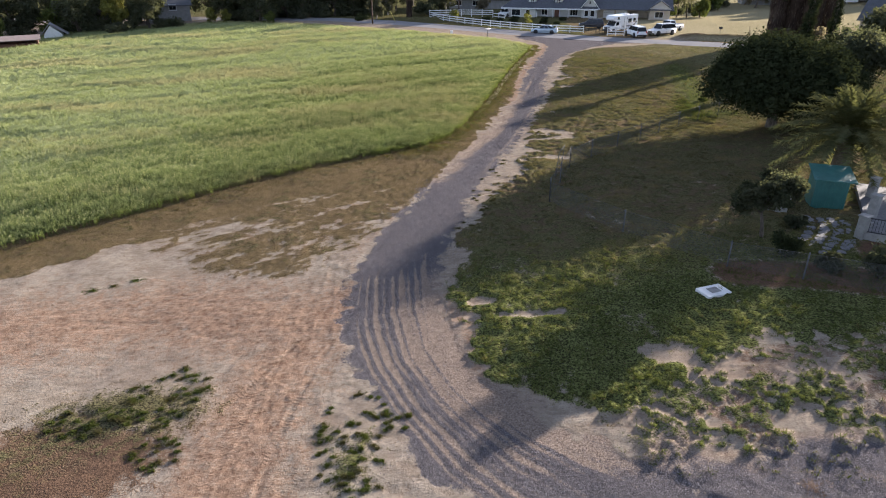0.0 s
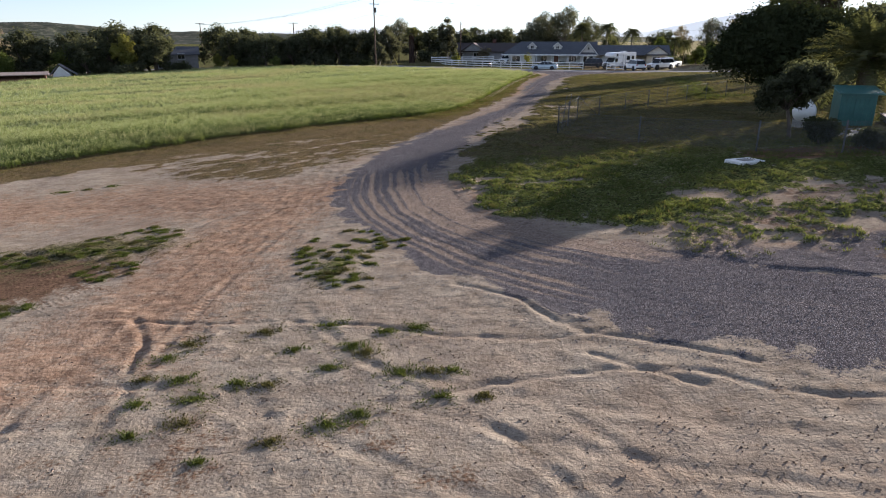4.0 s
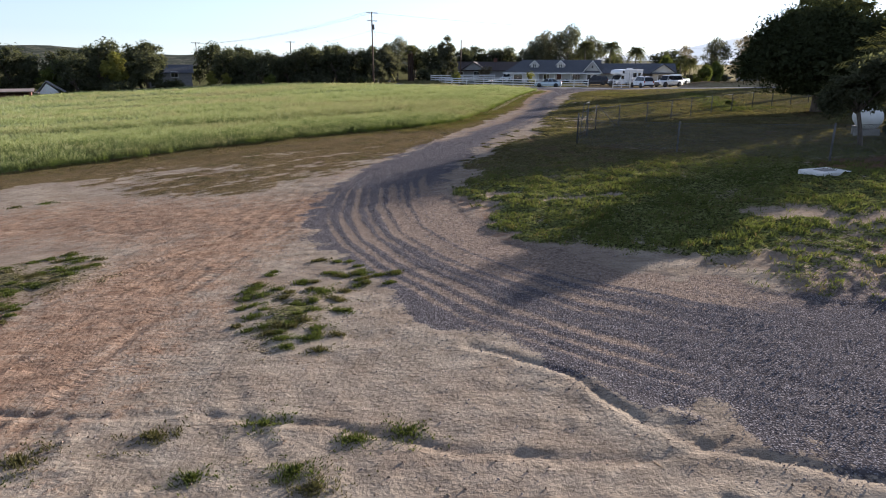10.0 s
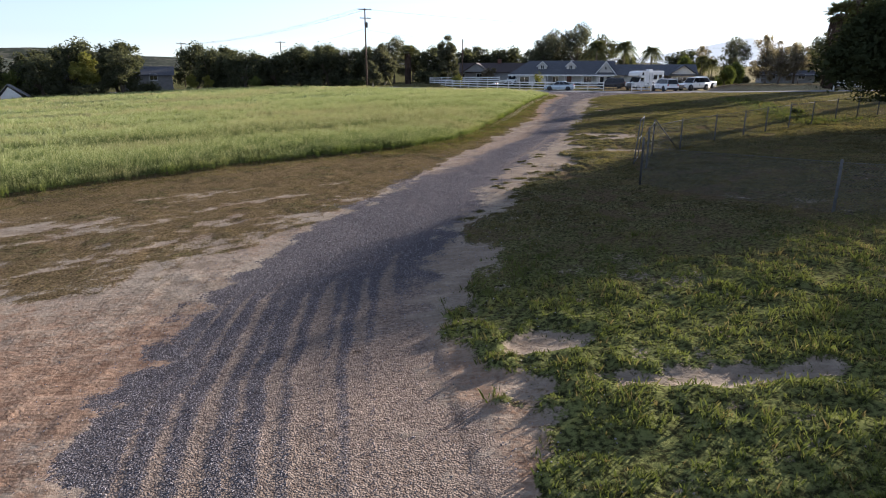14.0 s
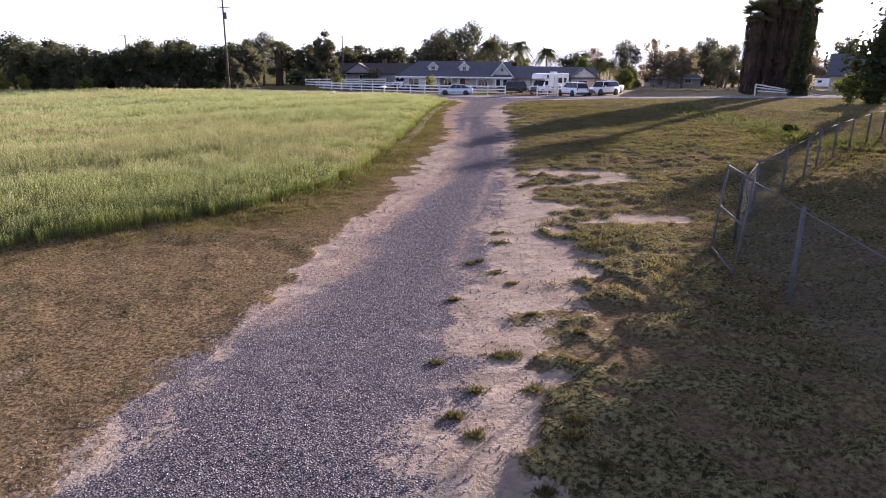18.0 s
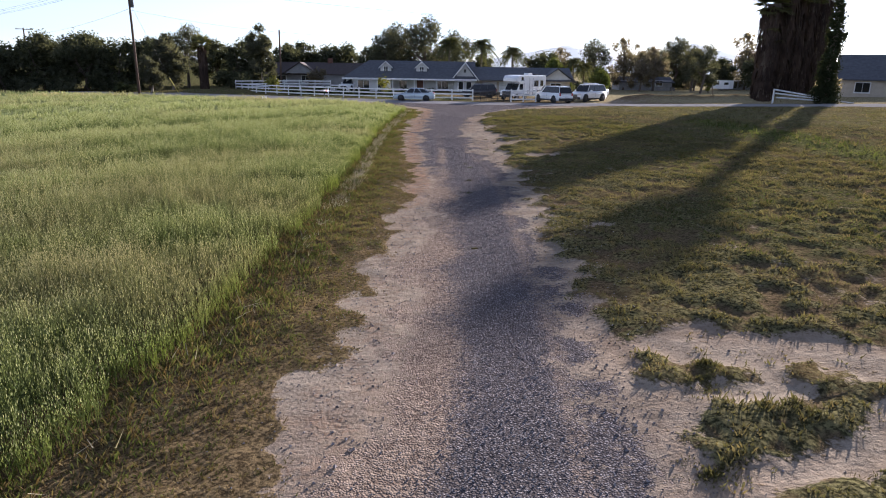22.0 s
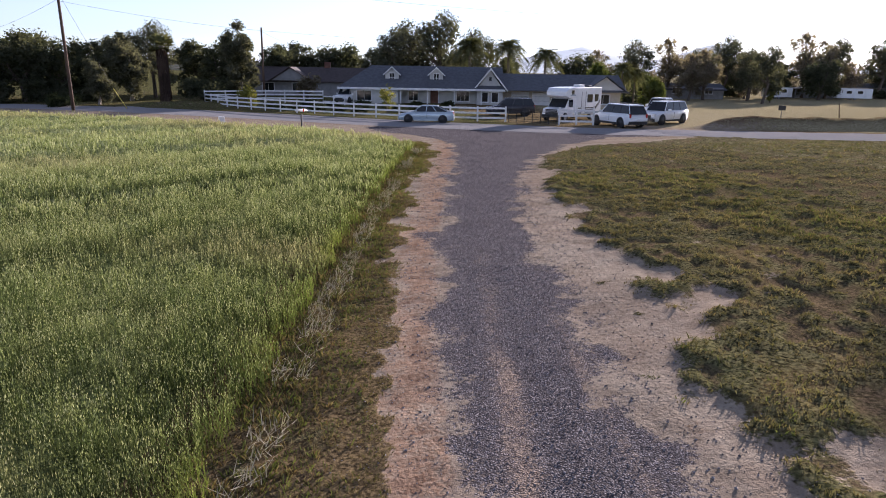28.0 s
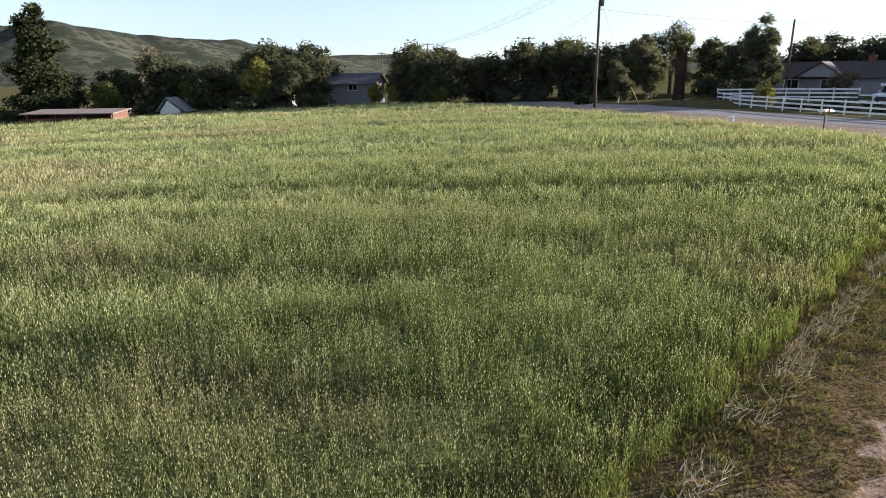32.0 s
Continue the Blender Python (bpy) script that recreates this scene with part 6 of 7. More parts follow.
def wood_fence(pts):
    """Boards that have fallen slantwise off a broken post."""
    f = thing("field_fence", "collapsed white board fence slanting to the ground by the palms", "fence")
    (x, y), (x2, y2) = pts
    part("post", Shape().box(x - 0.06, x + 0.06, y - 0.06, y + 0.06, gz(x, y) - 0.2, gz(x, y) + 1.35), M["white"], f)
    for k, (top, low, side) in enumerate(((1.35, 0.25, 0.0), (1.0, 0.12, 0.25), (0.6, 0.06, 0.5))):
        A, B = Vector((x - 0.07, y - side, gz(x, y) + top)), Vector((x2 + 0.5 * k, y2 - side, gz(x2, y2) + low))
        part("board", Shape().tube([A, B], 0.07, 4, False), M["white"], f)
    return f


wood_fence([(50.6, 101.2), (55.0, 97.4)])


# ---- chain-link fences on the lawn ----
def chain_link(runs, label, hgt=1.35, rail=0.012, cell=0.07):
    f = thing("chain_link_fence", label, "fence")
    for pts in runs:
        for x, y in pts:
            z = gz(x, y)
            part("post", Shape().tube([(x, y, z - 0.2), (x, y, z + hgt + 0.06), (x, y, z + hgt + 0.08)], [0.035, 0.035, 0.015], 8), M["steel"], f)
        for (x, y), (x2, y2) in zip(pts, pts[1:]):
            a, b = Vector((x, y, gz(x, y))), Vector((x2, y2, gz(x2, y2)))
            L = (b - a).length
            d = (b - a) / L
            part("top_rail", Shape().tube([a + Vector((0, 0, hgt)), b + Vector((0, 0, hgt))], rail, 6), M["steel"], f)
            V, T = [], []
            n = int(L / cell)
            w = 0.0022
            for i in range(-int(hgt / cell), n + 1):
                for sg in (1, -1):
                    s0, s1 = i * cell, i * cell + hgt
                    z0, z1 = (0.03, hgt) if sg > 0 else (hgt, 0.03)
                    if s0 < 0:
                        z0, s0 = z0 + (z1 - z0) * (-s0) / hgt, 0
                    if s1 > L:
                        z1, s1 = z0 + (z1 - z0) * (L - s0) / max(1e-6, s1 - s0), L
                    if s1 - s0 < 0.01:
                        continue
                    p, q = a + d * s0 + Vector((0, 0, z0)), a + d * s1 + Vector((0, 0, z1))
                    o = (q - p).normalized().cross(d.cross(Vector((0, 0, 1)))).normalized() * w
                    k = len(V)
                    V += [p - o, p + o, q + o, q - o]
                    T += [(k, k + 1, k + 2), (k, k + 2, k + 3)]
            part("wire_mesh", tri_mesh("wire_mesh", V, T, M["steel"]), None, f)
    return f


chain_link([[(8.9, 42.8), (7.7, 39.6), (6.5, 36.3)]], "galvanised chain-link panel and gate at the corner of the lawn", 1.5)
chain_link([[(8.9, 42.8), (10.9, 45.1), (13.3, 47.2), (15.6, 49.2), (17.7, 51.2), (19.9, 53.0), (22.2, 54.8), (24.6, 56.5), (27.0, 58.2), (29.5, 60.0), (32.0, 61.8), (34.5, 63.6)]], "long galvanised chain-link fence across the lawn", 1.35)
chain_link([[(6.5, 36.3), (9.6, 31.0), (13.2, 26.3), (15.8, 24.6), (18.6, 22.9), (22.4, 20.8)]], "galvanised chain-link fence round the garden", 1.25, 0.006)
_b = thing("fence_brace", "slanting steel brace at the fence corner", "fence")
part("brace", Shape().tube([(8.95, 42.9, gz(8.9, 42.8) + 1.6), (10.7, 44.9, gz(10.7, 44.9) + 0.1)], 0.022, 6), M["steel"], _b)
_b = thing("gate_leaf", "steel-framed chain-link gate leaf leaning against its post", "gate")
for _p in (((8.5, 42.6), 0.1), ((7.85, 40.9), 0.1)):
    (_x, _y), _d = _p
    part("upright", Shape().tube([(_x - 0.25, _y, gz(_x, _y) + 0.05), (_x - 0.1, _y, gz(_x, _y) + 1.8)], 0.022, 6), M["steel"], _b)
for _z in (0.1, 0.95, 1.75):
    part("rail", Shape().tube([(8.25 + _z * 0.085, 42.6, gz(8.5, 42.6) + _z), (7.6 + _z * 0.085, 40.9, gz(7.85, 40.9) + _z)], 0.02, 6), M["steel"], _b)


# ---- garden behind the wire fence ----
_s = thing("concrete_slab", "pale square concrete cover in the grass", "slab", at(11.65, 23.9, 20))
part("cover", Shape().box(-0.62, 0.62, -0.42, 0.42, -0.1, 0.17, 0.02), M["tank"], _s)
part("lid", Shape().box(-0.25, 0.25, -0.2, 0.2, 0.17, 0.19, 0.008), M["concrete"], _s)


def propane_tank(m):
    t = thing("propane_tank", "white horizontal gas tank on concrete feet", "tank", m)
    rings, n = [], 16
    for x, r in ((-1.0, 0.02), (-0.97, 0.16), (-0.88, 0.31), (-0.72, 0.42), (-0.5, 0.47), (0.5, 0.47), (0.72, 0.42), (0.88, 0.31), (0.97, 0.16), (1.0, 0.02)):
        rings.append([(x, math.cos(a) * r, 0.75 + math.sin(a) * r) for a in (2 * math.pi * k / n for k in range(n))])
    part("shell", Shape().loft(rings, True, True), M["tank"], t)
    part("dome", Shape().tube([(0, 0, 1.18), (0, 0, 1.36), (0, 0, 1.42)], [0.2, 0.2, 0.12], 12), M["tank"], t)
    for x in (-0.6, 0.6):
        part("foot", Shape().box(x - 0.1, x + 0.1, -0.4, 0.4, -0.15, 0.36, 0.02), M["concrete"], t)
    return t


propane_tank(at(18.9, 33.4, 62) @ Matrix.Diagonal((1.2, 1.2, 1.15, 1)))


def green_shed(m):
    s = thing("garden_shed", "small green metal shed with an open side", "shed", m)
    part("wall", Shape().box(0, 2.1, 0, 0.06, -0.1, 2.0).box(0, 0.06, 0.06, 2.2, -0.1, 2.1).box(0.06, 2.1, 2.14, 2.2, -0.1, 2.2), M["greenroof"], s, "dark green sheet walls")
    for i in range(8):
        part("rib", Shape().box(0.1 + i * 0.26, 0.14 + i * 0.26, -0.025, 0.0, -0.05, 1.98), M["greenroof"], s)
    r = Shape()
    roof_slab(r, (-0.2, -0.25, 2.02), (2.5, -0.25, 2.02), (2.5, 2.5, 2.35), (-0.2, 2.5, 2.35), 0.07)
    part("roof", r, M["greenroof"], s, "teal green metal roof")
    for x, y in ((2.04, 0.06), (2.04, 2.1)):
        part("post", Shape().box(x, x + 0.08, y, y + 0.08, -0.1, 2.1), M["white"], s)
    return s


green_shed(at(20.6, 33.2, -18) @ Matrix.Diagonal((0.78, 0.8, 0.86, 1)))
for _x, _y, _h in ((22.6, 31.0, 1.45), (20.6, 28.6, 1.35), (24.4, 34.0, 1.45), (21.5, 29.7, 0.6)):
    _p = thing("block_pillar", "grey concrete block pillar with a flat cap", "pillar", at(_x, _y, 30), "pillars of the patio")
    for _k in range(int(_h / 0.2)):
        part("block", Shape().box(-0.2, 0.2, -0.2, 0.2, -0.1 * (_k == 0) + 0.2 * _k, 0.2 * _k + 0.19, 0.01), M["concrete"], _p)
    part("cap", Shape().box(-0.25, 0.25, -0.25, 0.25, 0.2 * int(_h / 0.2), 0.2 * int(_h / 0.2) + 0.08, 0.015), M["concrete"], _p)
_r = thing("iron_railing", "dark iron railing between patio pillars", "railing")
_A, _B = Vector((20.6, 28.6, gz(20.6, 28.6))), Vector((25.5, 25.2, gz(25.5, 25.2)))
for _z in (0.45, 1.15):
    part("rail", Shape().tube([_A + Vector((0, 0, _z)), _B + Vector((0, 0, _z))], 0.025, 6), M["dark"], _r)
for _k in range(1, 44):
    _q = _A.lerp(_B, _k / 44)
    part("baluster", Shape().tube([_q + Vector((0, 0, 0.45)), _q + Vector((0, 0, 1.15))], 0.011, 5), M["dark"], _r)
_w = thing("patio_wall", "low concrete wall below the iron railing", "wall", kind="structure")
_d = (_B - _A).normalized()
_o = Vector((-_d.y, _d.x, 0)) * 0.1
part("course", Shape().add([_A - _o - Vector((0, 0, 0.2)), _B - _o - Vector((0, 0, 0.2)), _B + _o - Vector((0, 0, 0.2)), _A + _o - Vector((0, 0, 0.2)), _A - _o + Vector((0, 0, 0.42)), _B - _o + Vector((0, 0, 0.42)), _B + _o + Vector((0, 0, 0.42)), _A + _o + Vector((0, 0, 0.42))],
                           [(3, 2, 1, 0), (4, 5, 6, 7), (0, 1, 5, 4), (1, 2, 6, 5), (2, 3, 7, 6), (3, 0, 4, 7)]), M["concrete"], _w)
# patio and path stones carry their shade in the dark stone colour
_w = thing("patio", "grey stone patio beside the garden, darkened as if shaded", "patio", kind="structure")
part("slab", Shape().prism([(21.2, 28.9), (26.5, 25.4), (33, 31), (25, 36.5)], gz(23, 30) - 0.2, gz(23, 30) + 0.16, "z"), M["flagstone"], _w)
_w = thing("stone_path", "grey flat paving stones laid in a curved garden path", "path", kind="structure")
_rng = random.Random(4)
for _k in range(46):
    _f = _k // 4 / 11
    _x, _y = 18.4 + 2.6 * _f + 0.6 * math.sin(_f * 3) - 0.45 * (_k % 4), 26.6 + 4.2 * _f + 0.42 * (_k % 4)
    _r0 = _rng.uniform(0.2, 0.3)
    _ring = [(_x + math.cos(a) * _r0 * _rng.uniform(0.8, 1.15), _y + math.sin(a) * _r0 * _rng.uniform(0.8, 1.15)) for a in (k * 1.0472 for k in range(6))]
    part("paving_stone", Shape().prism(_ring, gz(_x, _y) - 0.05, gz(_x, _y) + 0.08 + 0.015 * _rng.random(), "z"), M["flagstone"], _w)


# ---- utility poles and wires ----
def utility_pole(name, label, x, y, h, arms=2, lean=0.0, box=True, rz=30):
    p = thing(name, label, "utility pole", at(x, y, rz))
    tp = (lean * h, 0, h)
    part("shaft", Shape().tube([(0, 0, -0.5), (lean * h * 0.5, 0, h * 0.5), tp], [0.17, 0.145, 0.11], 10), M["pole"], p)
    for k in range(arms):
        z = h - 0.25 - 1.5 * k
        a = part("crossarm", Shape().box(lean * z - 1.25 + 0.2 * k, lean * z + 1.25 - 0.2 * k, -0.2, -0.09, z - 0.06, z + 0.06), M["pole"], p, "wooden crossarm")
        for q in (-1.1, -0.55, 0.55, 1.1):
            part("insulator", Shape().tube([(lean * z + q * (1 - 0.16 * k), -0.145, z + 0.06), (lean * z + q * (1 - 0.16 * k), -0.145, z + 0.2), (lean * z + q * (1 - 0.16 * k), -0.145, z + 0.24)], [0.03, 0.05, 0.02], 7), M["concrete"], a)
    if box:
        b = part("transformer", Shape().tube([(0.3, -0.05, h - 3.4), (0.3, -0.05, h - 2.5), (0.3, -0.05, h - 2.42)], [0.2, 0.2, 0.1], 12), M["steel"], p, "grey transformer can")
        part("bracket", Shape().box(0.08, 0.2, -0.09, -0.01, h - 3.1, h - 2.8), M["steel"], b)
    return p


utility_pole("utility_pole", "tall brown wooden utility pole with two crossarms", -14.7, 140.2, 14.3)
utility_pole("service_pole", "plain wooden service pole behind the white fence", 3.7, 156.4, 9.2, 0, 0.01, False)
for _x, _y, _h in ((-73.0, 200.0, 10.8), (-42.0, 186.0, 9.5), (-96.0, 214.0, 10.5)):
    utility_pole("utility_pole", "far wooden utility pole with a crossarm", _x, _y, _h + 1.2, 1, 0, False, 20)


def cable(label, a, b, sag, r=0.012, n=24):
    c = thing("power_line", label, "cable")
    A, B = Vector(a), Vector(b)
    pts = [A.lerp(B, i / n) - Vector((0, 0, sag * 4 * (i / n) * (1 - i / n))) for i in range(n + 1)]
    part("strand", Shape().tube(pts, r, 5), M["wire"], c)
    return c


for _q in (-1.1, -0.4, 0.6, 1.1):
    cable("thin overhead power line between poles", (-14.7 + _q * 0.87, 140.2 + _q * 0.5, 14.1), (-73.0 + _q * 0.9, 200.0 + _q * 0.3, 9.6), 1.3)
cable("overhead power line crossing to the road", (-14.0, 140.2, 13.9), (95.0, 128.0, 11.0), 2.2)
cable("overhead telephone line to the service pole", (-14.7, 140.2, 10.4), (3.8, 156.4, 9.0), 0.3)
cable("overhead telephone line over the houses", (3.8, 156.4, 9.0), (120.0, 150.0, 9.0), 1.6)
cable("service line from the pole to a roof", (3.8, 156.4, 8.9), (16.0, 168.0, 4.4), 0.3)
cable("overhead telephone line to the wood", (-14.7, 140.2, 10.6), (-42.0, 186.0, 8.6), 0.6)
_g = thing("guy_wire", "yellow-sleeved guy wire beside the pole", "cable")
part("sleeve", Shape().tube([(-9.9, 141.8, gz(-9.9, 141.8) - 0.1), (-11.0, 141.4, gz(-11, 141.4) + 2.2)], 0.05, 6), M["yellowpaint"], _g, "faded yellow plastic sleeve")
part("strand", Shape().tube([(-11.0, 141.4, gz(-11, 141.4) + 2.2), (-14.6, 140.3, 11.0)], 0.012, 5), M["wire"], _g)


# ---- mailbox, markers, small things by the road ----
_m = thing("mailbox", "white mailbox on a dark post beside the road", "mailbox", at(7.9, 117.6, -35))
part("post", Shape().box(-0.05, 0.05, -0.05, 0.05, -0.2, 1.0, 0.008), M["dark"], _m, "dark wooden post")
part("box", Shape().loft([[(math.cos(a) * 0.28 * (1 if math.sin(a) < 0 else 1), y, 1.02 + (0.22 + max(0, math.sin(a)) * 0.16 if math.sin(a) > -0.01 else 0.0)) for a in (k * math.pi / 8 for k in range(9))] for y in (-0.45, 0.45)]), M["white"], _m)
part("flag", Shape().box(0.29, 0.31, -0.2, -0.05, 1.2, 1.42), M["lamp_red"], _m)
_m = thing("marker_block", "small white block in the verge", "marker", at(1.6, 122.0, 20))
part("block", Shape().box(-0.22, 0.22, -0.2, 0.2, -0.1, 0.55, 0.03), M["white"], _m)
for _x, _y in ((47.0, 113.0), (57.0, 110.5)):
    _m = thing("field_sign", "small dark sign on a thin post", "sign", at(_x, _y, -30), "signs by the pasture")
    part("post", Shape().tube([(0, 0, -0.2), (0, 0, 1.5)], 0.03, 6), M["steel"], _m)
    part("plate", Shape().box(-0.28, 0.28, -0.035, -0.02, 1.1, 1.5), M["dark"], _m)
_m = thing("leaning_stake", "thin leaning stake in the dry grass", "stake", at(51.5, 111.5))
part("stake", Shape().tube([(0, 0, -0.2), (-0.35, 0, 1.6)], 0.04, 6), M["pole"], _m)

# ---- parked vehicles ----
def wheel(parent, x, y, r=0.36, w=0.24):
    sg = 1 if y > 0 else -1
    wh = thing("wheel", "", "")
    wh.parent = parent
    wh.location = (x, y, r)
    for key in ("label", "category"):
        if key in wh:
            del wh[key]
    n = 18
    ring = lambda yy, rr: [(math.cos(a) * rr, yy, math.sin(a) * rr) for a in (2 * math.pi * k / n for k in range(n))]
    part("tyre", Shape().loft([ring(-w / 2, r * 0.7), ring(-w / 2, r * 0.94), ring(-w * 0.36, r), ring(w * 0.36, r), ring(w / 2, r * 0.94), ring(w / 2, r * 0.7)], False, True), M["tyre"], wh)
    part("rim", Shape().loft([ring(-w * 0.42, r * 0.7), ring(-w * 0.25 * sg * sg, r * 0.62), ring(w * 0.25, r * 0.62), ring(w * 0.42, r * 0.7)], True, False), M["alloy"], wh)
    return wh


def car(name, label, m, L, W, H, belt, hood, paint, cab, nose=0.75, tail=0.85, clear=0.22, wr=0.36, wb=(0.19, 0.81), bed=None, trim="dark"):
    """A car that faces -x. cab: base and top of the glass house along the length, as fractions; nose and tail: heights of front and rear edge."""
    c = thing(name, label, "car", m)
    hw = W / 2
    X = lambda f: -L / 2 + L * f
    # lower body: sections along the length
    secs = []
    prof = [(0.0, nose * 0.55, 0.80), (0.012, nose * 0.9, 0.90), (0.05, nose, 0.96), (cab[0], hood, 1.0), (cab[0] + 0.06, belt, 1.0), (0.6, belt + 0.01, 1.0), (cab[1], belt + 0.03, 0.99), (0.955, tail, 0.97), (0.99, tail * 0.95, 0.93), (1.0, tail * 0.6, 0.86)]
    for f, z, k in prof:
        w = hw * k
        b = clear + (0.12 if f < 0.02 or f > 0.985 else 0.0)
        secs.append([(X(f), -w * 0.94, b), (X(f), -w, b + 0.16), (X(f), -w, z * 0.72), (X(f), -w * 0.97, z - 0.06), (X(f), -w * 0.86, z), (X(f), w * 0.86, z), (X(f), w * 0.97, z - 0.06), (X(f), w, z * 0.72), (X(f), w, b + 0.16), (X(f), w * 0.94, b)])
    body = part("body", Shape().loft(secs, True, True), M[paint], c)
    # glass house and roof
    g0, g1, t0, t1 = cab[0] + 0.02, cab[1] + (0.02 if bed else 0.05), cab[2], cab[3]
    zb = belt - 0.02
    lo = [(X(g0), -hw * 0.84), (X(g0), hw * 0.84), (X(g1), hw * 0.84), (X(g1), -hw * 0.84)]
    hi = [(X(t0), -hw * 0.68), (X(t0), hw * 0.68), (X(t1), hw * 0.68), (X(t1), -hw * 0.68)]
    zt = H - 0.06
    part("glass_cabin", Shape().loft([[(x, y, zb) for x, y in lo], [(x, y, zt) for x, y in hi]]), M["glass"], c, "dark tinted windows")
    rf = Shape().loft([[(x, y, zt) for x, y in hi], [(x * 0.98 + X(0.5) * 0.02, y * 0.96, H - 0.01) for x, y in hi], [((x - X((t0 + t1) / 2)) * 0.9 + X((t0 + t1) / 2), y * 0.86, H) for x, y in hi]])
    part("roof", rf, M[paint], c)
    mids = [0.36, 0.66] if not bed else [0.5]
    for sy in (-1, 1):
        for f0 in [0.0] + mids + [1.0]:
            bx, tx = g0 + (g1 - g0) * f0, t0 + (t1 - t0) * f0
            k = 0.007 if 0 < f0 < 1 else 0.015
            a0, a1 = max(g0, bx - k), min(g1, bx + k)
            b0, b1 = max(t0, tx - k), min(t1, tx + k)
            y0, y1 = sy * hw * 0.85, sy * hw * 0.69
            part("pillar", Shape().add([(X(a0), y0, zb), (X(a1), y0, zb), (X(b1), y1, zt), (X(b0), y1, zt), (X(a0), y0 * 0.96, zb), (X(a1), y0 * 0.96, zb), (X(b1), y1 * 0.96, zt), (X(b0), y1 * 0.96, zt)],
                                       [(0, 1, 2, 3), (7, 6, 5, 4), (0, 4, 5, 1), (1, 5, 6, 2), (2, 6, 7, 3), (3, 7, 4, 0)]), M["dark" if 0 < f0 < 1 and paint != "carsilver" else paint], c)
        part("door_line", Shape().box(X(0.52), X(0.525), sy * (hw + 0.001) - 0.004, sy * (hw + 0.001) + 0.004, clear + 0.2, belt - 0.1), M["dark"], body)
        part("mirror", Shape().box(X(g0 + 0.05), X(g0 + 0.085), sy * (hw + 0.02), sy * (hw + 0.2), belt - 0.02, belt + 0.15, 0.02), M[paint], c)
        part("headlight", Shape().box(X(0.004), X(0.06), sy * hw * 0.62 - 0.02, sy * hw * 0.9 + 0.02, nose * 0.78, nose * 0.97, 0.01), M["lamp_clear"], c)
        part("tail_light", Shape().box(X(0.965), X(1.0) + 0.004, sy * hw * 0.78 - 0.08, sy * hw * 0.78 + 0.08, tail * 0.72, tail * 0.98, 0.01), M["lamp_red"], c)
        part("sill", Shape().box(X(wb[0] + 0.1), X(wb[1] - 0.1), sy * hw - 0.03, sy * hw + 0.012, clear - 0.01, clear + 0.14), M[trim], c)
        for f in wb:
            wheel(c, X(f), sy * (hw - 0.1), wr)
            part("wheel_arch", Shape().tube([(X(f), sy * (hw - 0.13), wr), (X(f), sy * (hw + 0.004), wr)], wr * 1.16, 18), M["dark"], c)
    part("grille", Shape().box(X(0.0) - 0.012, X(0.02), -hw * 0.5, hw * 0.5, nose * 0.5, nose * 0.85), M["dark"], c)
    part("front_bumper", Shape().box(X(0) - 0.03, X(0.03), -hw * 0.86, hw * 0.86, clear + 0.02, clear + 0.24, 0.03), M[trim], c)
    part("rear_bumper", Shape().box(X(0.97), X(1.0) + 0.03, -hw * 0.88, hw * 0.88, clear + 0.04, clear + 0.26, 0.03), M[trim], c)
    part("number_plate", Shape().box(X(1.0) + 0.031, X(1.0) + 0.04, -0.16, 0.16, tail * 0.55, tail * 0.55 + 0.12), M["white"], c)
    if name == "suv":
        for sy in (-1, 1):
            yr = sy * hw * 0.6
            part("roof_rail", Shape().tube([(X(t0 + 0.04), yr, H - 0.01), (X(t0 + 0.06), yr, H + 0.05), (X(t1 - 0.05), yr, H + 0.05), (X(t1 - 0.03), yr, H - 0.01)], 0.02, 6), M["steel"], c)
        part("rear_spoiler", Shape().box(X(t1) - 0.06, X(t1) + 0.12, -hw * 0.62, hw * 0.62, H - 0.09, H - 0.04, 0.015), M[paint], c)
    if bed:
        part("bed_liner", Shape().box(X(cab[1] + 0.06), X(0.975), -hw * 0.8, hw * 0.8, belt + 0.01, belt + 0.035), M["dark"], c)
    return c


car("sedan", "silver-blue four-door sedan parked by the white fence", at(18.4, 120.9, -33 + 16), 4.7, 1.83, 1.45, 0.93, 0.88, "carsilver", (0.24, 0.88, 0.41, 0.72), 0.7, 1.0, 0.2, 0.33, trim="carsilver")
car("suv", "white mid-size suv parked in the gateway", at(33.3, 115.2, -80) @ Matrix.Diagonal((1.06, 1.06, 1.06, 1)), 4.75, 1.92, 1.72, 1.05, 1.0, "carwhite", (0.24, 0.95, 0.38, 0.93), 0.82, 1.08, 0.26, 0.38)
car("suv", "large white suv parked beside another", at(38.2, 116.6, 27), 5.2, 2.05, 1.9, 1.15, 1.1, "carwhite", (0.26, 0.955, 0.37, 0.93), 0.95, 1.2, 0.28, 0.42)
car("pickup_truck", "white crew-cab pickup truck", at(41.3, 121.8, 34), 5.8, 2.03, 1.92, 1.16, 1.12, "carwhite", (0.25, 0.60, 0.34, 0.58), 0.98, 1.16, 0.32, 0.42, bed=True)
car("suv", "dark estate car parked before the house", at(28.4, 128.2, -12), 4.7, 1.9, 1.68, 1.03, 0.98, "cardark", (0.24, 0.95, 0.38, 0.93), 0.8, 1.06, 0.24, 0.37)
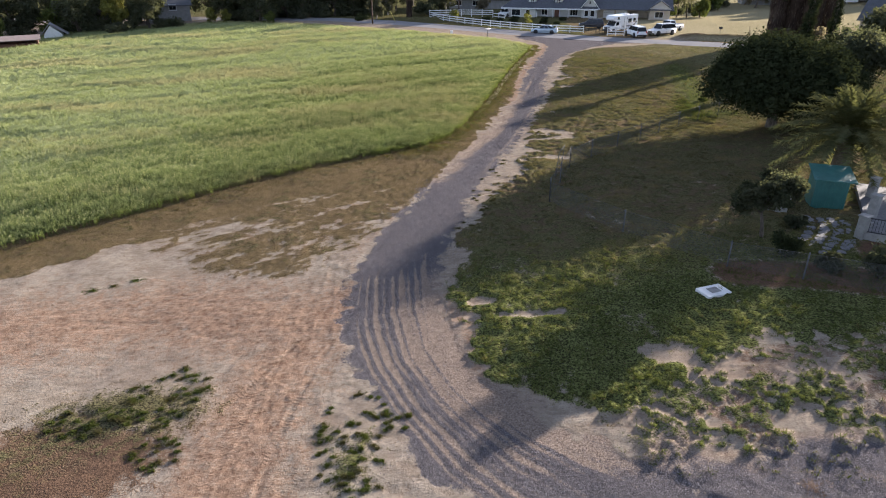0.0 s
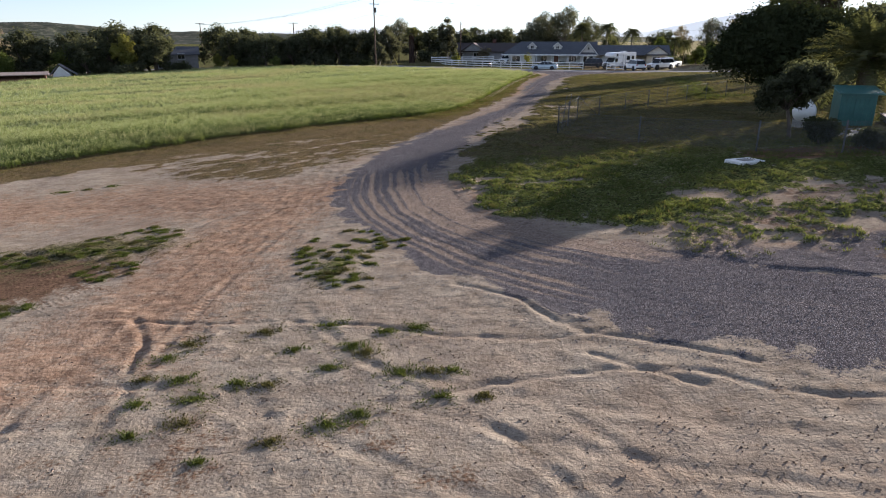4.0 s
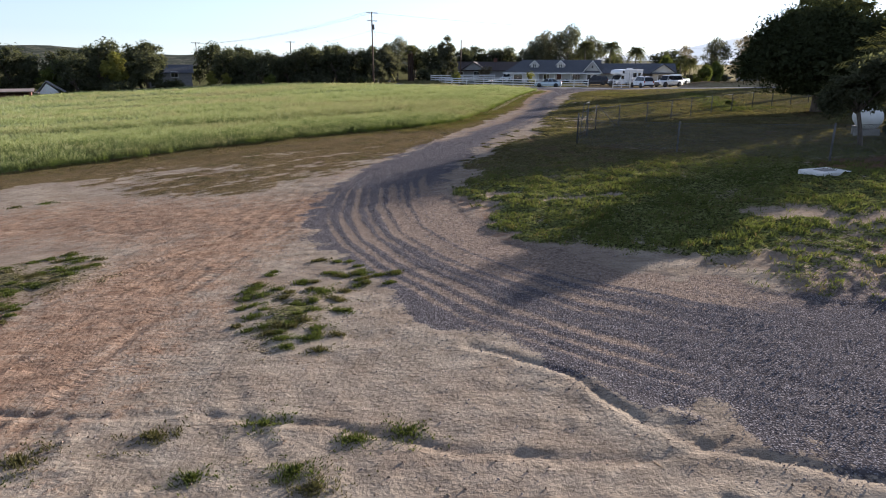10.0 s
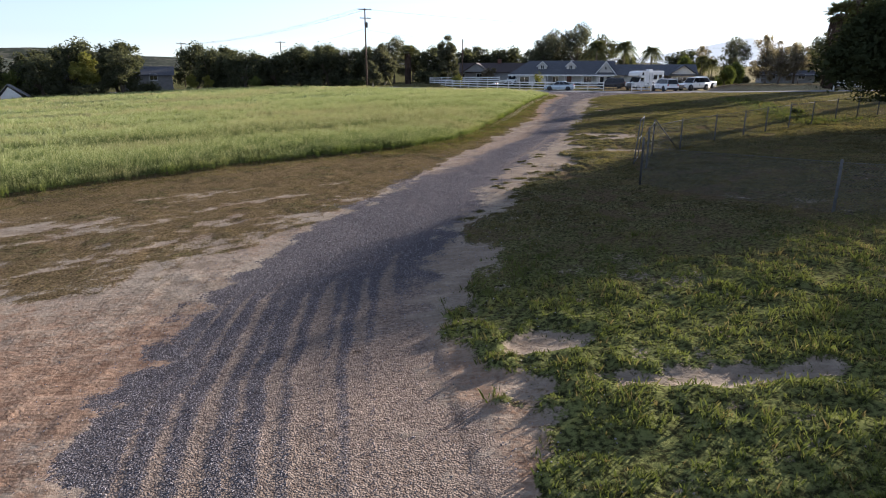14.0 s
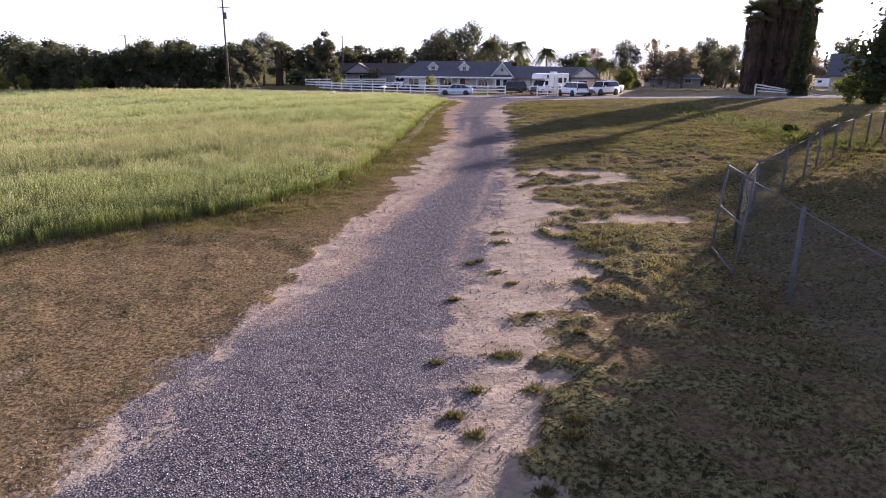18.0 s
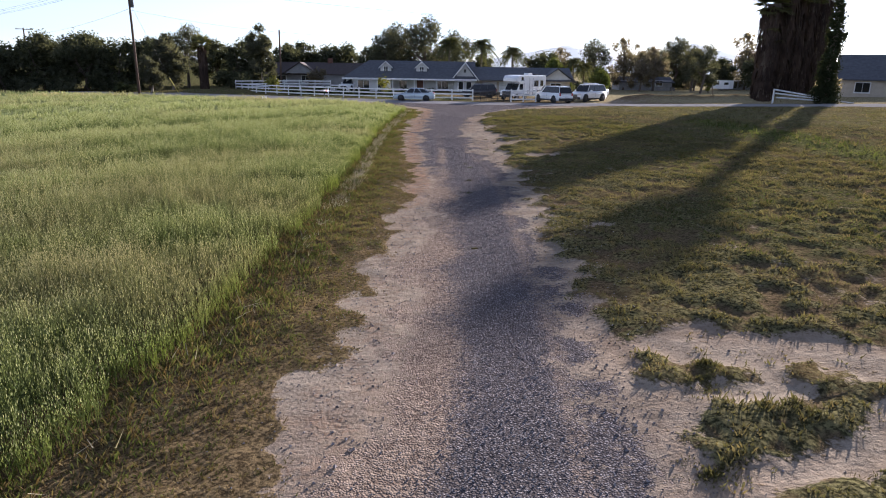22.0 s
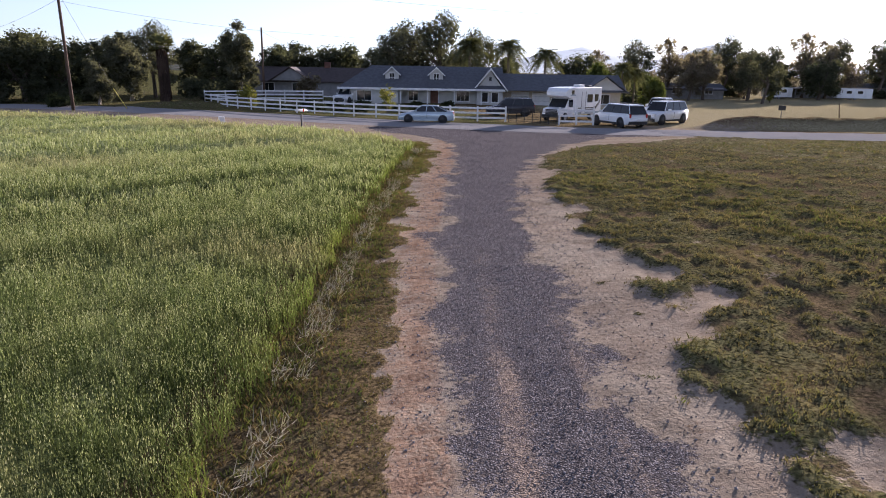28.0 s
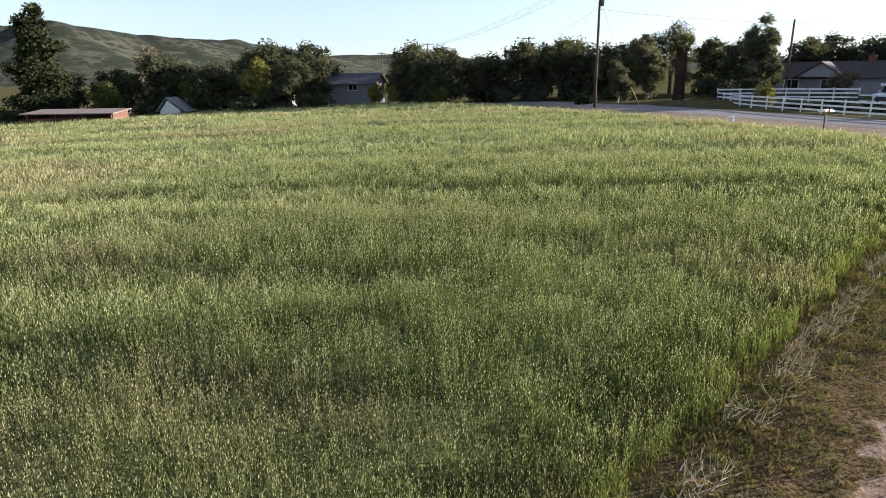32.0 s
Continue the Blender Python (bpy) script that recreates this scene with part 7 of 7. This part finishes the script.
car("pickup_truck", "white utility truck behind the white fence", at(14.2, 150.4, 60), 5.2, 1.95, 1.85, 1.1, 1.05, "carwhite", (0.25, 0.60, 0.34, 0.58), 0.95, 1.1, 0.32, 0.4, bed=True)


def motorhome(m):
    v = thing("motorhome", "white motorhome with overcab bunk and dark stripes", "motorhome", m)
    w = 1.16
    part("body", Shape().box(-1.4, 3.6, -w, w, 0.55, 3.05, 0.08), M["carwhite"], v)
    ov = Shape().loft([[(-1.4, y * w, z) for y, z in ((-1, 2.1), (1, 2.1), (1, 3.05), (-1, 3.05))], [(-2.5, y * w, z) for y, z in ((-0.98, 2.12), (0.98, 2.12), (0.98, 2.98), (-0.98, 2.98))], [(-2.95, y * w, z) for y, z in ((-0.9, 2.3), (0.9, 2.3), (0.88, 2.66), (-0.88, 2.66))]])
    part("overcab", ov, M["carwhite"], v)
    cabs = Shape().loft([[(x, y * 0.98, z) for y, z in ((-1, 0.5), (1, 0.5), (0.96, h), (-0.96, h))] for x, h in ((-1.38, 2.1), (-2.2, 2.05), (-2.75, 1.25), (-3.6, 1.12), (-3.66, 0.8))])
    part("cab", cabs, M["carwhite"], v)
    part("windscreen", Shape().add([(-2.24, -0.86, 2.02), (-2.24, 0.86, 2.02), (-2.79, 0.88, 1.28), (-2.79, -0.88, 1.28), (-2.2, -0.86, 2.0), (-2.2, 0.86, 2.0), (-2.75, 0.88, 1.24), (-2.75, -0.88, 1.24)], [(0, 1, 2, 3), (7, 6, 5, 4), (0, 4, 5, 1), (1, 5, 6, 2), (2, 6, 7, 3), (3, 7, 4, 0)]), M["glass"], v)
    part("grille", Shape().box(-3.69, -3.6, -0.62, 0.62, 0.62, 1.1), M["dark"], v)
    for z in (0.74, 0.86, 0.98):
        part("grille_bar", Shape().box(-3.71, -3.68, -0.6, 0.6, z, z + 0.035), M["alloy"], v)
    part("overcab_window", Shape().box(-2.2, -1.75, -w - 0.01, -w + 0.01, 2.42, 2.8), M["glass"], v)
    part("bumper", Shape().box(-3.78, -3.62, -0.98, 0.98, 0.36, 0.62, 0.03), M["dark"], v)
    for sy in (-1, 1):
        part("headlight", Shape().box(-3.69, -3.58, sy * 0.76 - 0.16, sy * 0.76 + 0.16, 0.78, 1.02, 0.01), M["lamp_clear"], v)
        part("cab_window", Shape().box(-2.3, -1.55, sy * 0.965 - 0.012, sy * 0.965 + 0.012, 1.3, 1.95), M["glass"], v)
        part("side_window", Shape().box(0.75, 1.75, sy * w - 0.012, sy * w + 0.012, 1.65, 2.4), M["glass"], v)
        for x in (-0.36, 0.4):
            part("door_edge", Shape().box(x, x + 0.06, sy * (w + 0.012) - 0.004, sy * (w + 0.012) + 0.004, 0.65, 2.66), M["dark"], v)
        part("skirt", Shape().box(-1.36, 3.56, sy * w - 0.006, sy * w + 0.006, 0.56, 0.78), M["carsilver"], v, "grey lower skirt")
        part("side_window", Shape().box(2.2, 2.9, sy * w - 0.012, sy * w + 0.012, 1.7, 2.4), M["glass"], v)
        part("door", Shape().box(-0.3, 0.4, sy * w - 0.014, sy * w + 0.014, 0.65, 2.6), M["white"], v)
        for k, (a, b) in enumerate(((1.1, 1.2), (0.95, 1.03))):
            s = Shape().add([(-0.9, sy * (w + 0.004), a), (2.4, sy * (w + 0.004), a), (3.3, sy * (w + 0.004), a + 0.7), (3.3, sy * (w + 0.004), b + 0.72), (2.35, sy * (w + 0.004), b), (-0.9, sy * (w + 0.004), b),
                             (-0.9, sy * (w + 0.012), a), (2.4, sy * (w + 0.012), a), (3.3, sy * (w + 0.012), a + 0.7), (3.3, sy * (w + 0.012), b + 0.72), (2.35, sy * (w + 0.012), b), (-0.9, sy * (w + 0.012), b)],
                            [(0, 1, 4, 5), (1, 2, 3, 4), (6, 7, 10, 11), (7, 8, 9, 10), (0, 1, 7, 6), (1, 2, 8, 7), (2, 3, 9, 8), (3, 4, 10, 9), (4, 5, 11, 10), (5, 0, 6, 11)])
            part("stripe", s, M["cardark"], v, "dark stripe")
        part("overcab_badge", Shape().box(-2.4, -1.5, sy * (w + 0.002) - 0.008, sy * (w + 0.002) + 0.008, 2.3, 2.42), M["carsilver"], v)
        for x in (-2.9, 1.9):
            wheel(v, x, sy * 0.95, 0.4)
    part("roof_vent", Shape().box(0.6, 1.5, -0.35, 0.35, 3.04, 3.28, 0.04), M["white"], v, "white rooftop air conditioner")
    part("roof_vent", Shape().box(2.6, 3.1, -0.25, 0.25, 3.04, 3.18, 0.03), M["dark"], v)
    return v


motorhome(at(32.4, 122.4, 36) @ Matrix.Diagonal((0.97, 0.97, 0.96, 1)))


def trailer(m, label, L=6.0):
    t = thing("travel_trailer", label, "trailer", m)
    part("body", Shape().prism([(-L / 2, 0.5), (L / 2, 0.5), (L / 2, 2.6), (-L / 2 + 0.5, 2.7), (-L / 2, 2.2)], -1.15, 1.15), M["carwhite"], t)
    for x in (-1.8, 0.6):
        part("side_window", Shape().box(x, x + 1.1, -1.17, -1.14, 1.5, 2.1), M["glass"], t)
    part("door", Shape().box(2.0, 2.6, -1.17, -1.14, 0.6, 2.3), M["white"], t)
    for y in (-1, 1):
        wheel(t, 0.2, y, 0.34)
    return t


trailer(pose(116.0, 196.0, -0.6, 0, 0, -16), "white travel trailer parked across the pasture")
trailer(pose(133.0, 192.0, -0.6, 0, 0, -20), "white low trailer parked across the pasture", 7.5)
trailer(pose(145.0, 188.0, -0.6, 0, 0, -20), "white trailer parked beyond the pasture", 5.0)
_b = thing("long_barn", "long low open barn with pale roof across the pasture", "barn", pose(121.0, 200.0, -0.6, 0, 0, -14))
_r = Shape()
roof_slab(_r, (0, 0, 2.4), (15, 0, 2.4), (15, 5, 2.9), (0, 5, 2.9), 0.12)
part("roof", _r, M["concrete"], _b)
part("wall", Shape().box(0.2, 14.8, 4.6, 4.8, -0.5, 2.7), M["grey"], _b)
for _k in range(6):
    part("post", Shape().box(0.2 + _k * 2.88, 0.36 + _k * 2.88, 0.1, 0.26, -0.5, 2.3), M["grey"], _b)

# ---- stones, tufts and weeds ----
def tufts(x, y, h, spread, blades, rng, wd=0.012):
    """Clumps of short bent blades."""
    n = len(x)
    X, Y = np.repeat(x, blades), np.repeat(y, blades)
    Hh = np.repeat(h, blades) * rng.uniform(0.5, 1.2, n * blades)
    sp = np.repeat(spread, blades)
    a = rng.uniform(0, 2 * math.pi, n * blades)
    r = sp * np.sqrt(rng.random(n * blades))
    px, py = X + np.cos(a) * r * 0.7, Y + np.sin(a) * r * 0.7
    z = surface(px, py)[0] - 0.02
    w = wd * rng.uniform(0.5, 1.4, n * blades)
    b = rng.uniform(0, 2 * math.pi, n * blades)
    cx, cy = np.cos(b) * w, np.sin(b) * w
    lx, ly = np.cos(a) * Hh * 0.55, np.sin(a) * Hh * 0.55
    V = np.stack([np.stack([px - cx, py - cy, z], 1), np.stack([px + cx, py + cy, z], 1), np.stack([px + lx * 0.45 + cx * 1.2, py + ly * 0.45 + cy * 1.2, z + Hh * 0.65], 1), np.stack([px + lx, py + ly, z + Hh], 1)], 1).reshape(-1, 3)
    k = np.arange(n * blades)[:, None] * 4
    T = np.concatenate([k + np.array([[0, 1, 2]]), k + np.array([[0, 2, 3]])])
    return V, T


def stuff(name, label, category, parts):
    t = thing(name, label, category, kind="stuff")
    for nm, V, T, mat in parts:
        part(nm, raw_mesh(nm, V, T, mat), None, t)
    return t


def build_turf():
    rng = np.random.default_rng(12)
    out = []
    for n, x0, x1, y0, y1, hs, bl, ws in ((105000, -1, 20, 11, 48, 0.8, 5, 0.8), (105000, 4, 24, 48, 92, 0.8, 5, 0.85), (40000, 18, 50, 30, 100, 1.1, 3, 1.8)):
        x, y = scatter(n, x0, x1, y0, y1, rng)
        cu = cushions(x, y)
        k = right_of_drive(x, y) & (rng.random(n) < turf_cover(x, y) * (0.15 + cu)) & (line_distance(x, y, ROAD) > 3.4) & (signed(x, y, DRIVE) > 0.1)
        x, y, cu = x[k], y[k], cu[k]
        lushness = np.maximum(smooth01((34 - y) / 9), 0.25 * smooth01((y - 50) / 8) * smooth01((x - 8) / 6) * smooth01((vnoise(x, y, 5.0, 2) - 0.3) * 3))
        streak = np.exp(-((line_distance(x, y, GREEN_STREAK) / 1.7) ** 2))
        lushness = np.maximum(lushness, streak)
        h = (0.25 + 0.7 * vnoise(x, y, 0.7, 2) + 0.9 * vnoise(x, y, 0.33, 4)) * (0.06 * streak + 0.032 + 0.035 * cu + 0.026 * lushness) * hs * rng.uniform(0.6, 1.5, len(x))
        out.append((x, y, h, 0.05 + 0.08 * rng.random(len(x)) * ws, bl, ws, lushness))
    P = [[], [], []]
    for x, y, h, s, bl, ws, lu in out:
        pick = rng.random(len(x)) + 0.9 * (lu - 0.35)
        dryness = rng.random(len(x))
        for j, k in enumerate((pick > 0.75, (pick <= 0.75) & (dryness > 0.3), (pick <= 0.75) & (dryness <= 0.3))):
            if k.any():
                P[j].append(tufts(x[k], y[k], h[k], s[k], bl, rng, 0.009 * ws))
    names, mats, parts = ("green_tufts", "turf_tufts", "dry_tufts"), (M["weed"], M["turf"], M["dryweed"]), []
    for j in range(3):
        o, Vs, Ts = 0, [], []
        for V, T in P[j]:
            Vs.append(V), Ts.append(T + o)
            o += len(V)
        parts.append((names[j], np.concatenate(Vs), np.concatenate(Ts), mats[j]))
    return stuff("rough_turf", "short patchy turf and low weeds, greener near the bend", "grass", parts)


build_turf()


def build_verge():
    """Weeds and straw between the drive and the crop."""
    rng = np.random.default_rng(22)
    x, y = scatter(150000, -26, 4, 26, 50, rng)
    xf, yf = scatter(230000, -3, 15, 46, 106, rng)
    x, y = np.r_[x, xf], np.r_[y, yf]
    fs, sd = signed(x, y, FIELD), signed(x, y, DRIVE)
    near_field = smooth01((3.0 - fs) / 3.0)
    far = smooth01((y - 44) / 8)
    clump = vnoise(x, y, 0.45, 4) * 0.55 + vnoise(x, y, 1.5, 3) * 0.45
    k = ~right_of_drive(x, y) & (sd > 0.15) & (fs > -0.7) & (rng.random(len(x)) < verge_cover(x, y) * np.clip(1.5 - 1.5 * clump + 0.2 * near_field, 0.15, 1))
    x, y, fs, near_field, far = x[k], y[k], fs[k], near_field[k], far[k]
    foot = np.exp(-((fs - 0.1) / 0.7) ** 2)
    h = (0.025 + 0.025 * near_field * far + 0.015 * near_field + 0.02 * foot * far) * rng.uniform(0.5, 1.7, len(x))
    pick = rng.random(len(x))
    tall = near_field * 0.6 * far + 0.1
    a, b = pick < tall * 0.75, (pick >= tall * 0.75) & (pick < 0.55)
    c = ~a & ~b
    red = c & (rng.random(len(x)) < 0.55)
    c = c & ~red
    s = 0.07 + 0.1 * rng.random(len(x))
    parts = [(nm, *tufts(x[q], y[q], h[q], s[q], 6, rng, 0.0055), m) for nm, q, m in (("green_weeds", a, M["weed"]), ("yellowing_weeds", c, M["dryweed"]), ("reddish_weeds", red, M["redweed"]), ("low_weeds", b, M["vergeweed"]))]
    # trampled straw along the crop's foot
    n = 170000
    x, y = scatter(n, -2, 14, 48, 104, rng)
    fs = signed(x, y, FIELD)
    k = (np.abs(fs - 0.3) < 0.4 * vnoise(x, y, 1.2, 1) + 0.05) & (rng.random(n) < (0.08 + 0.92 * smooth01((y - 58) / 9)) * smooth01((vnoise(x, y, 0.9, 4) - 0.2) * 3))
    x, y = x[k], y[k]
    n = len(x)
    ang = rng.normal(1.25, 0.55, n)
    L, w = rng.uniform(0.1, 0.34, n), rng.uniform(0.004, 0.008, n)
    zz = surface(x, y)[0]
    z0, z1 = zz + rng.uniform(0.05, 0.2, n), zz + rng.uniform(0.06, 0.28, n)
    dx, dy = np.cos(ang) * L, np.sin(ang) * L
    V = np.stack([np.stack([x - dy / L * w, y + dx / L * w, z0], 1), np.stack([x + dy / L * w, y - dx / L * w, z0], 1), np.stack([x + dx, y + dy, z1], 1)], 1).reshape(-1, 3)
    parts.append(("trampled_straw", V, np.arange(3 * n).reshape(n, 3), M["thatch"]))
    return stuff("verge_weeds", "yellowing weeds and trampled straw along the crop", "weeds", parts)


build_verge()

# weeds in the bare yard and on the drive: x, y, radius
YARD_WEEDS = [(-3.7, 11.1, 0.34), (-2.9, 10.2, 0.2), (-1.8, 10.2, 0.34), (-1.5, 9.9, 0.3), (-1.2, 10.8, 0.22), (-0.6, 10.9, 0.32), (-5.1, 10.7, 0.36), (-5.3, 10.1, 0.3), (-4.7, 9.2, 0.3), (-5.4, 9.3, 0.24), (-4.2, 8.5, 0.34), (-3.6, 9.0, 0.24),
              (-3.1, 8.9, 0.2), (-2.1, 9.4, 0.22), (-0.8, 9.1, 0.4), (-0.3, 9.1, 0.26), (0.1, 9.1, 0.16), (-0.1, 8.25, 0.26), (0.6, 8.2, 0.16), (-1.35, 7.85, 0.3), (-1.8, 7.6, 0.3), (-2.6, 7.2, 0.2), (-3.5, 6.8, 0.14), (0.4, 5.1, 0.12),
              (3.0, 4.6, 0.1), (-2.4, 11.3, 0.3), (-4.8, 7.5, 0.2), (-4.1, 7.8, 0.26), (-5.1, 8.4, 0.2)]
DRIVE_WEEDS = [(13.3, 78.0, 0.2), (12.1, 74.1, 0.3), (13.2, 76.3, 0.14), (14.2, 78.1, 0.16), (9.9, 69.4, 0.12), (9.1, 66.8, 0.16), (10.0, 70.3, 0.1), (8.5, 64.8, 0.3), (6.9, 58.9, 0.14), (8.1, 52.8, 0.2), (7.8, 52.4, 0.34), (6.8, 50.9, 0.3),
               (4.5, 45.3, 0.24), (4.3, 44.4, 0.34), (2.1, 37.1, 0.22), (3.0, 37.9, 0.26), (3.7, 42.4, 0.24), (2.4, 34.7, 0.22), (2.3, 35.4, 0.2), (1.2, 33.7, 0.18), (1.6, 33.2, 0.26), (3.0, 38.9, 0.24), (0.9, 32.9, 0.4), (-17.6, 27.9, 0.5), (-15.8, 28.8, 0.5), (-16.7, 28.3, 0.4)]
# matted weeds: centre, half widths, how many, least and greatest radius
WEED_MATS = [(-3.0, 16.2, 1.3, 2.4, 62, 0.1, 0.3), (-2.3, 14.0, 0.6, 0.7, 7, 0.1, 0.24), (-1.3, 16.8, 0.4, 0.5, 5, 0.12, 0.22), (-10.4, 19.0, 1.6, 1.9, 42, 0.2, 0.42), (-12.6, 17.8, 1.7, 0.8, 26, 0.2, 0.42), (-9.4, 16.2, 1.0, 1.2, 18, 0.15, 0.36),
             (-11.4, 13.2, 1.6, 0.8, 20, 0.2, 0.4), (3.0, 39.0, 1.2, 5.0, 16, 0.08, 0.2)]


def weed_clump(i, x, y, r):
    rng = np.random.default_rng(300 + i)
    r = r * (1.6 if y < 12 else 1.05)
    low = 0.55 if y > 55 else 1.0
    n = int((30 + 240 * r) * low)
    a = rng.uniform(0, 6.283, n)
    q = r * np.minimum(np.abs(rng.normal(0, 0.75, n)), 2.0) * (0.75 + 0.4 * np.sin(2 * a + i) + 0.25 * np.sin(5 * a + 2 * i))
    t = thing("weed_clump", "low leafy green weed growing in bare dirt", "weed", at(x, y), "weeds in the dirt")
    V, T = tufts(np.cos(a) * q * 1.3 + x, np.sin(a) * q + y, low * (0.024 + 0.04 * rng.random(n)) * np.clip(1.3 - q / r * 0.6, 0.4, 1.3), np.full(n, 0.07), 8, rng, 0.007)
    V = V - np.array([x, y, gz(x, y)])
    part("leaves", raw_mesh("leaves", V, T, M["weed" if (y < 30 and i % 3) or i % 3 == 0 and y > 56 else "turf"]), None, t)


_rng = random.Random(77)
WEEDS = YARD_WEEDS + DRIVE_WEEDS
for _cx, _cy, _rx, _ry, _m, _lo, _hi in WEED_MATS:
    for _k in range(_m):
        _a, _q = _rng.uniform(0, 6.283), math.sqrt(_rng.random())
        WEEDS.append((_cx + _rx * _q * math.cos(_a), _cy + _ry * _q * math.sin(_a), _lo + (_hi - _lo) * _rng.random() ** 1.5))
for _i, (_x, _y, _r) in enumerate(WEEDS):
    weed_clump(_i, _x, _y, _r)


def build_stones():
    """Crushed stone on the drive and loose pebbles in the dirt."""
    rng = np.random.default_rng(5)
    x, y = scatter(420000, -5.5, 16, 8, 100, rng)
    sd = signed(x, y, DRIVE)
    near = line_distance(x, y, [(-0.5, 9), (-2, 20), (-1.5, 35), (4.5, 50), (10, 74)])
    track = drive_track(x, y)
    p = smooth01(-sd / 0.9 + 0.25) * np.where(near < 6, 1, 0.25) * (1 - 0.88 * np.clip(track, 0, 1))
    p = np.maximum(p, 0.22 * np.exp(-((sd - 0.4) / 0.9) ** 2))
    k = rng.random(len(x)) < p
    x, y = x[k][:95000], y[k][:95000]
    r = rng.uniform(0.007, 0.016, len(x))
    x2, y2 = scatter(1600, -9, 8, 2.5, 26, rng)
    x, y, r = np.r_[x, x2], np.r_[y, y2], np.r_[r, rng.uniform(0.006, 0.016, len(x2))]
    x3, y3 = scatter(52000, -4, 18, 32, 98, rng)
    sd3 = signed(x3, y3, DRIVE)
    k = (sd3 > 0) & (rng.random(len(x3)) < np.exp(-sd3 / 0.8)) & (turf_cover(x3, y3) < 0.4) & (signed(x3, y3, VERGE) > 0.1)
    x, y, r = np.r_[x, x3[k]], np.r_[y, y3[k]], np.r_[r, 0.008 + 0.018 * rng.random(int(k.sum())) ** 2]
    stones = [("stones", *lumps_at(x, y, r, rng), M["stone"])]
    # crumbs of dried earth, thick where wheels have torn the crust
    x, y = scatter(130000, -16, 9, 2.2, 34, rng)
    sd = signed(x, y, DRIVE)
    p = np.clip(vnoise(x, y, 1.7, 2) * 0.6 + vnoise(x, y, 0.5, 4) * 0.4 - 0.3, 0, 1) * 0.8 * smooth01((13 - y) / 9 + 0.35)
    k = (sd > 0.2) & ~(right_of_drive(x, y)) & (signed(x, y, FIELD) > 3) & (rng.random(len(x)) < p)
    x, y = x[k], y[k]
    return stuff("gravel", "crushed grey stone on the drive and loose pebbles", "gravel", stones + [("crumbs", *lumps_at(x, y, 0.004 + 0.022 * rng.random(len(x)) ** 3, rng), M["crumb"])])


def lumps_at(x, y, r, rng):
    n = len(x)
    z = surface(x, y)[0] + r * 0.3
    base = np.array([(1, 0, 0), (-0.5, 0.87, 0), (-0.5, -0.87, 0), (0, 0, 0.8), (0, 0, -0.8)])
    V = np.stack([x, y, z], 1)[:, None, :] + base[None] * r[:, None, None] * rng.uniform(0.65, 1.35, (n, 5, 3))
    a = rng.uniform(0, 6.283, n)
    rx, ry = V[:, :, 0] - x[:, None], V[:, :, 1] - y[:, None]
    V[:, :, 0], V[:, :, 1] = x[:, None] + rx * np.cos(a)[:, None] - ry * np.sin(a)[:, None], y[:, None] + rx * np.sin(a)[:, None] + ry * np.cos(a)[:, None]
    tri = np.array([(0, 1, 3), (1, 2, 3), (2, 0, 3), (1, 0, 4), (2, 1, 4), (0, 2, 4)])
    T = (np.arange(n)[:, None, None] * 5 + tri[None]).reshape(-1, 3)
    return V.reshape(-1, 3), T


_n = Nodes("crushed_stone")
_v = _n.island()
M["stone"] = _n.done(_n.mix(_n.step(_v, 0.0, 0.9), _n.mix(_n.noise(60), (0.10, 0.092, 0.10), (0.175, 0.16, 0.168)), (0.3, 0.278, 0.284)), 0.9, spec=0.1)
M["crumb"] = plain("dried_earth", (0.12, 0.085, 0.065), (0.30, 0.23, 0.18), 5.0, 1.0, spec=0.0)
build_stones()
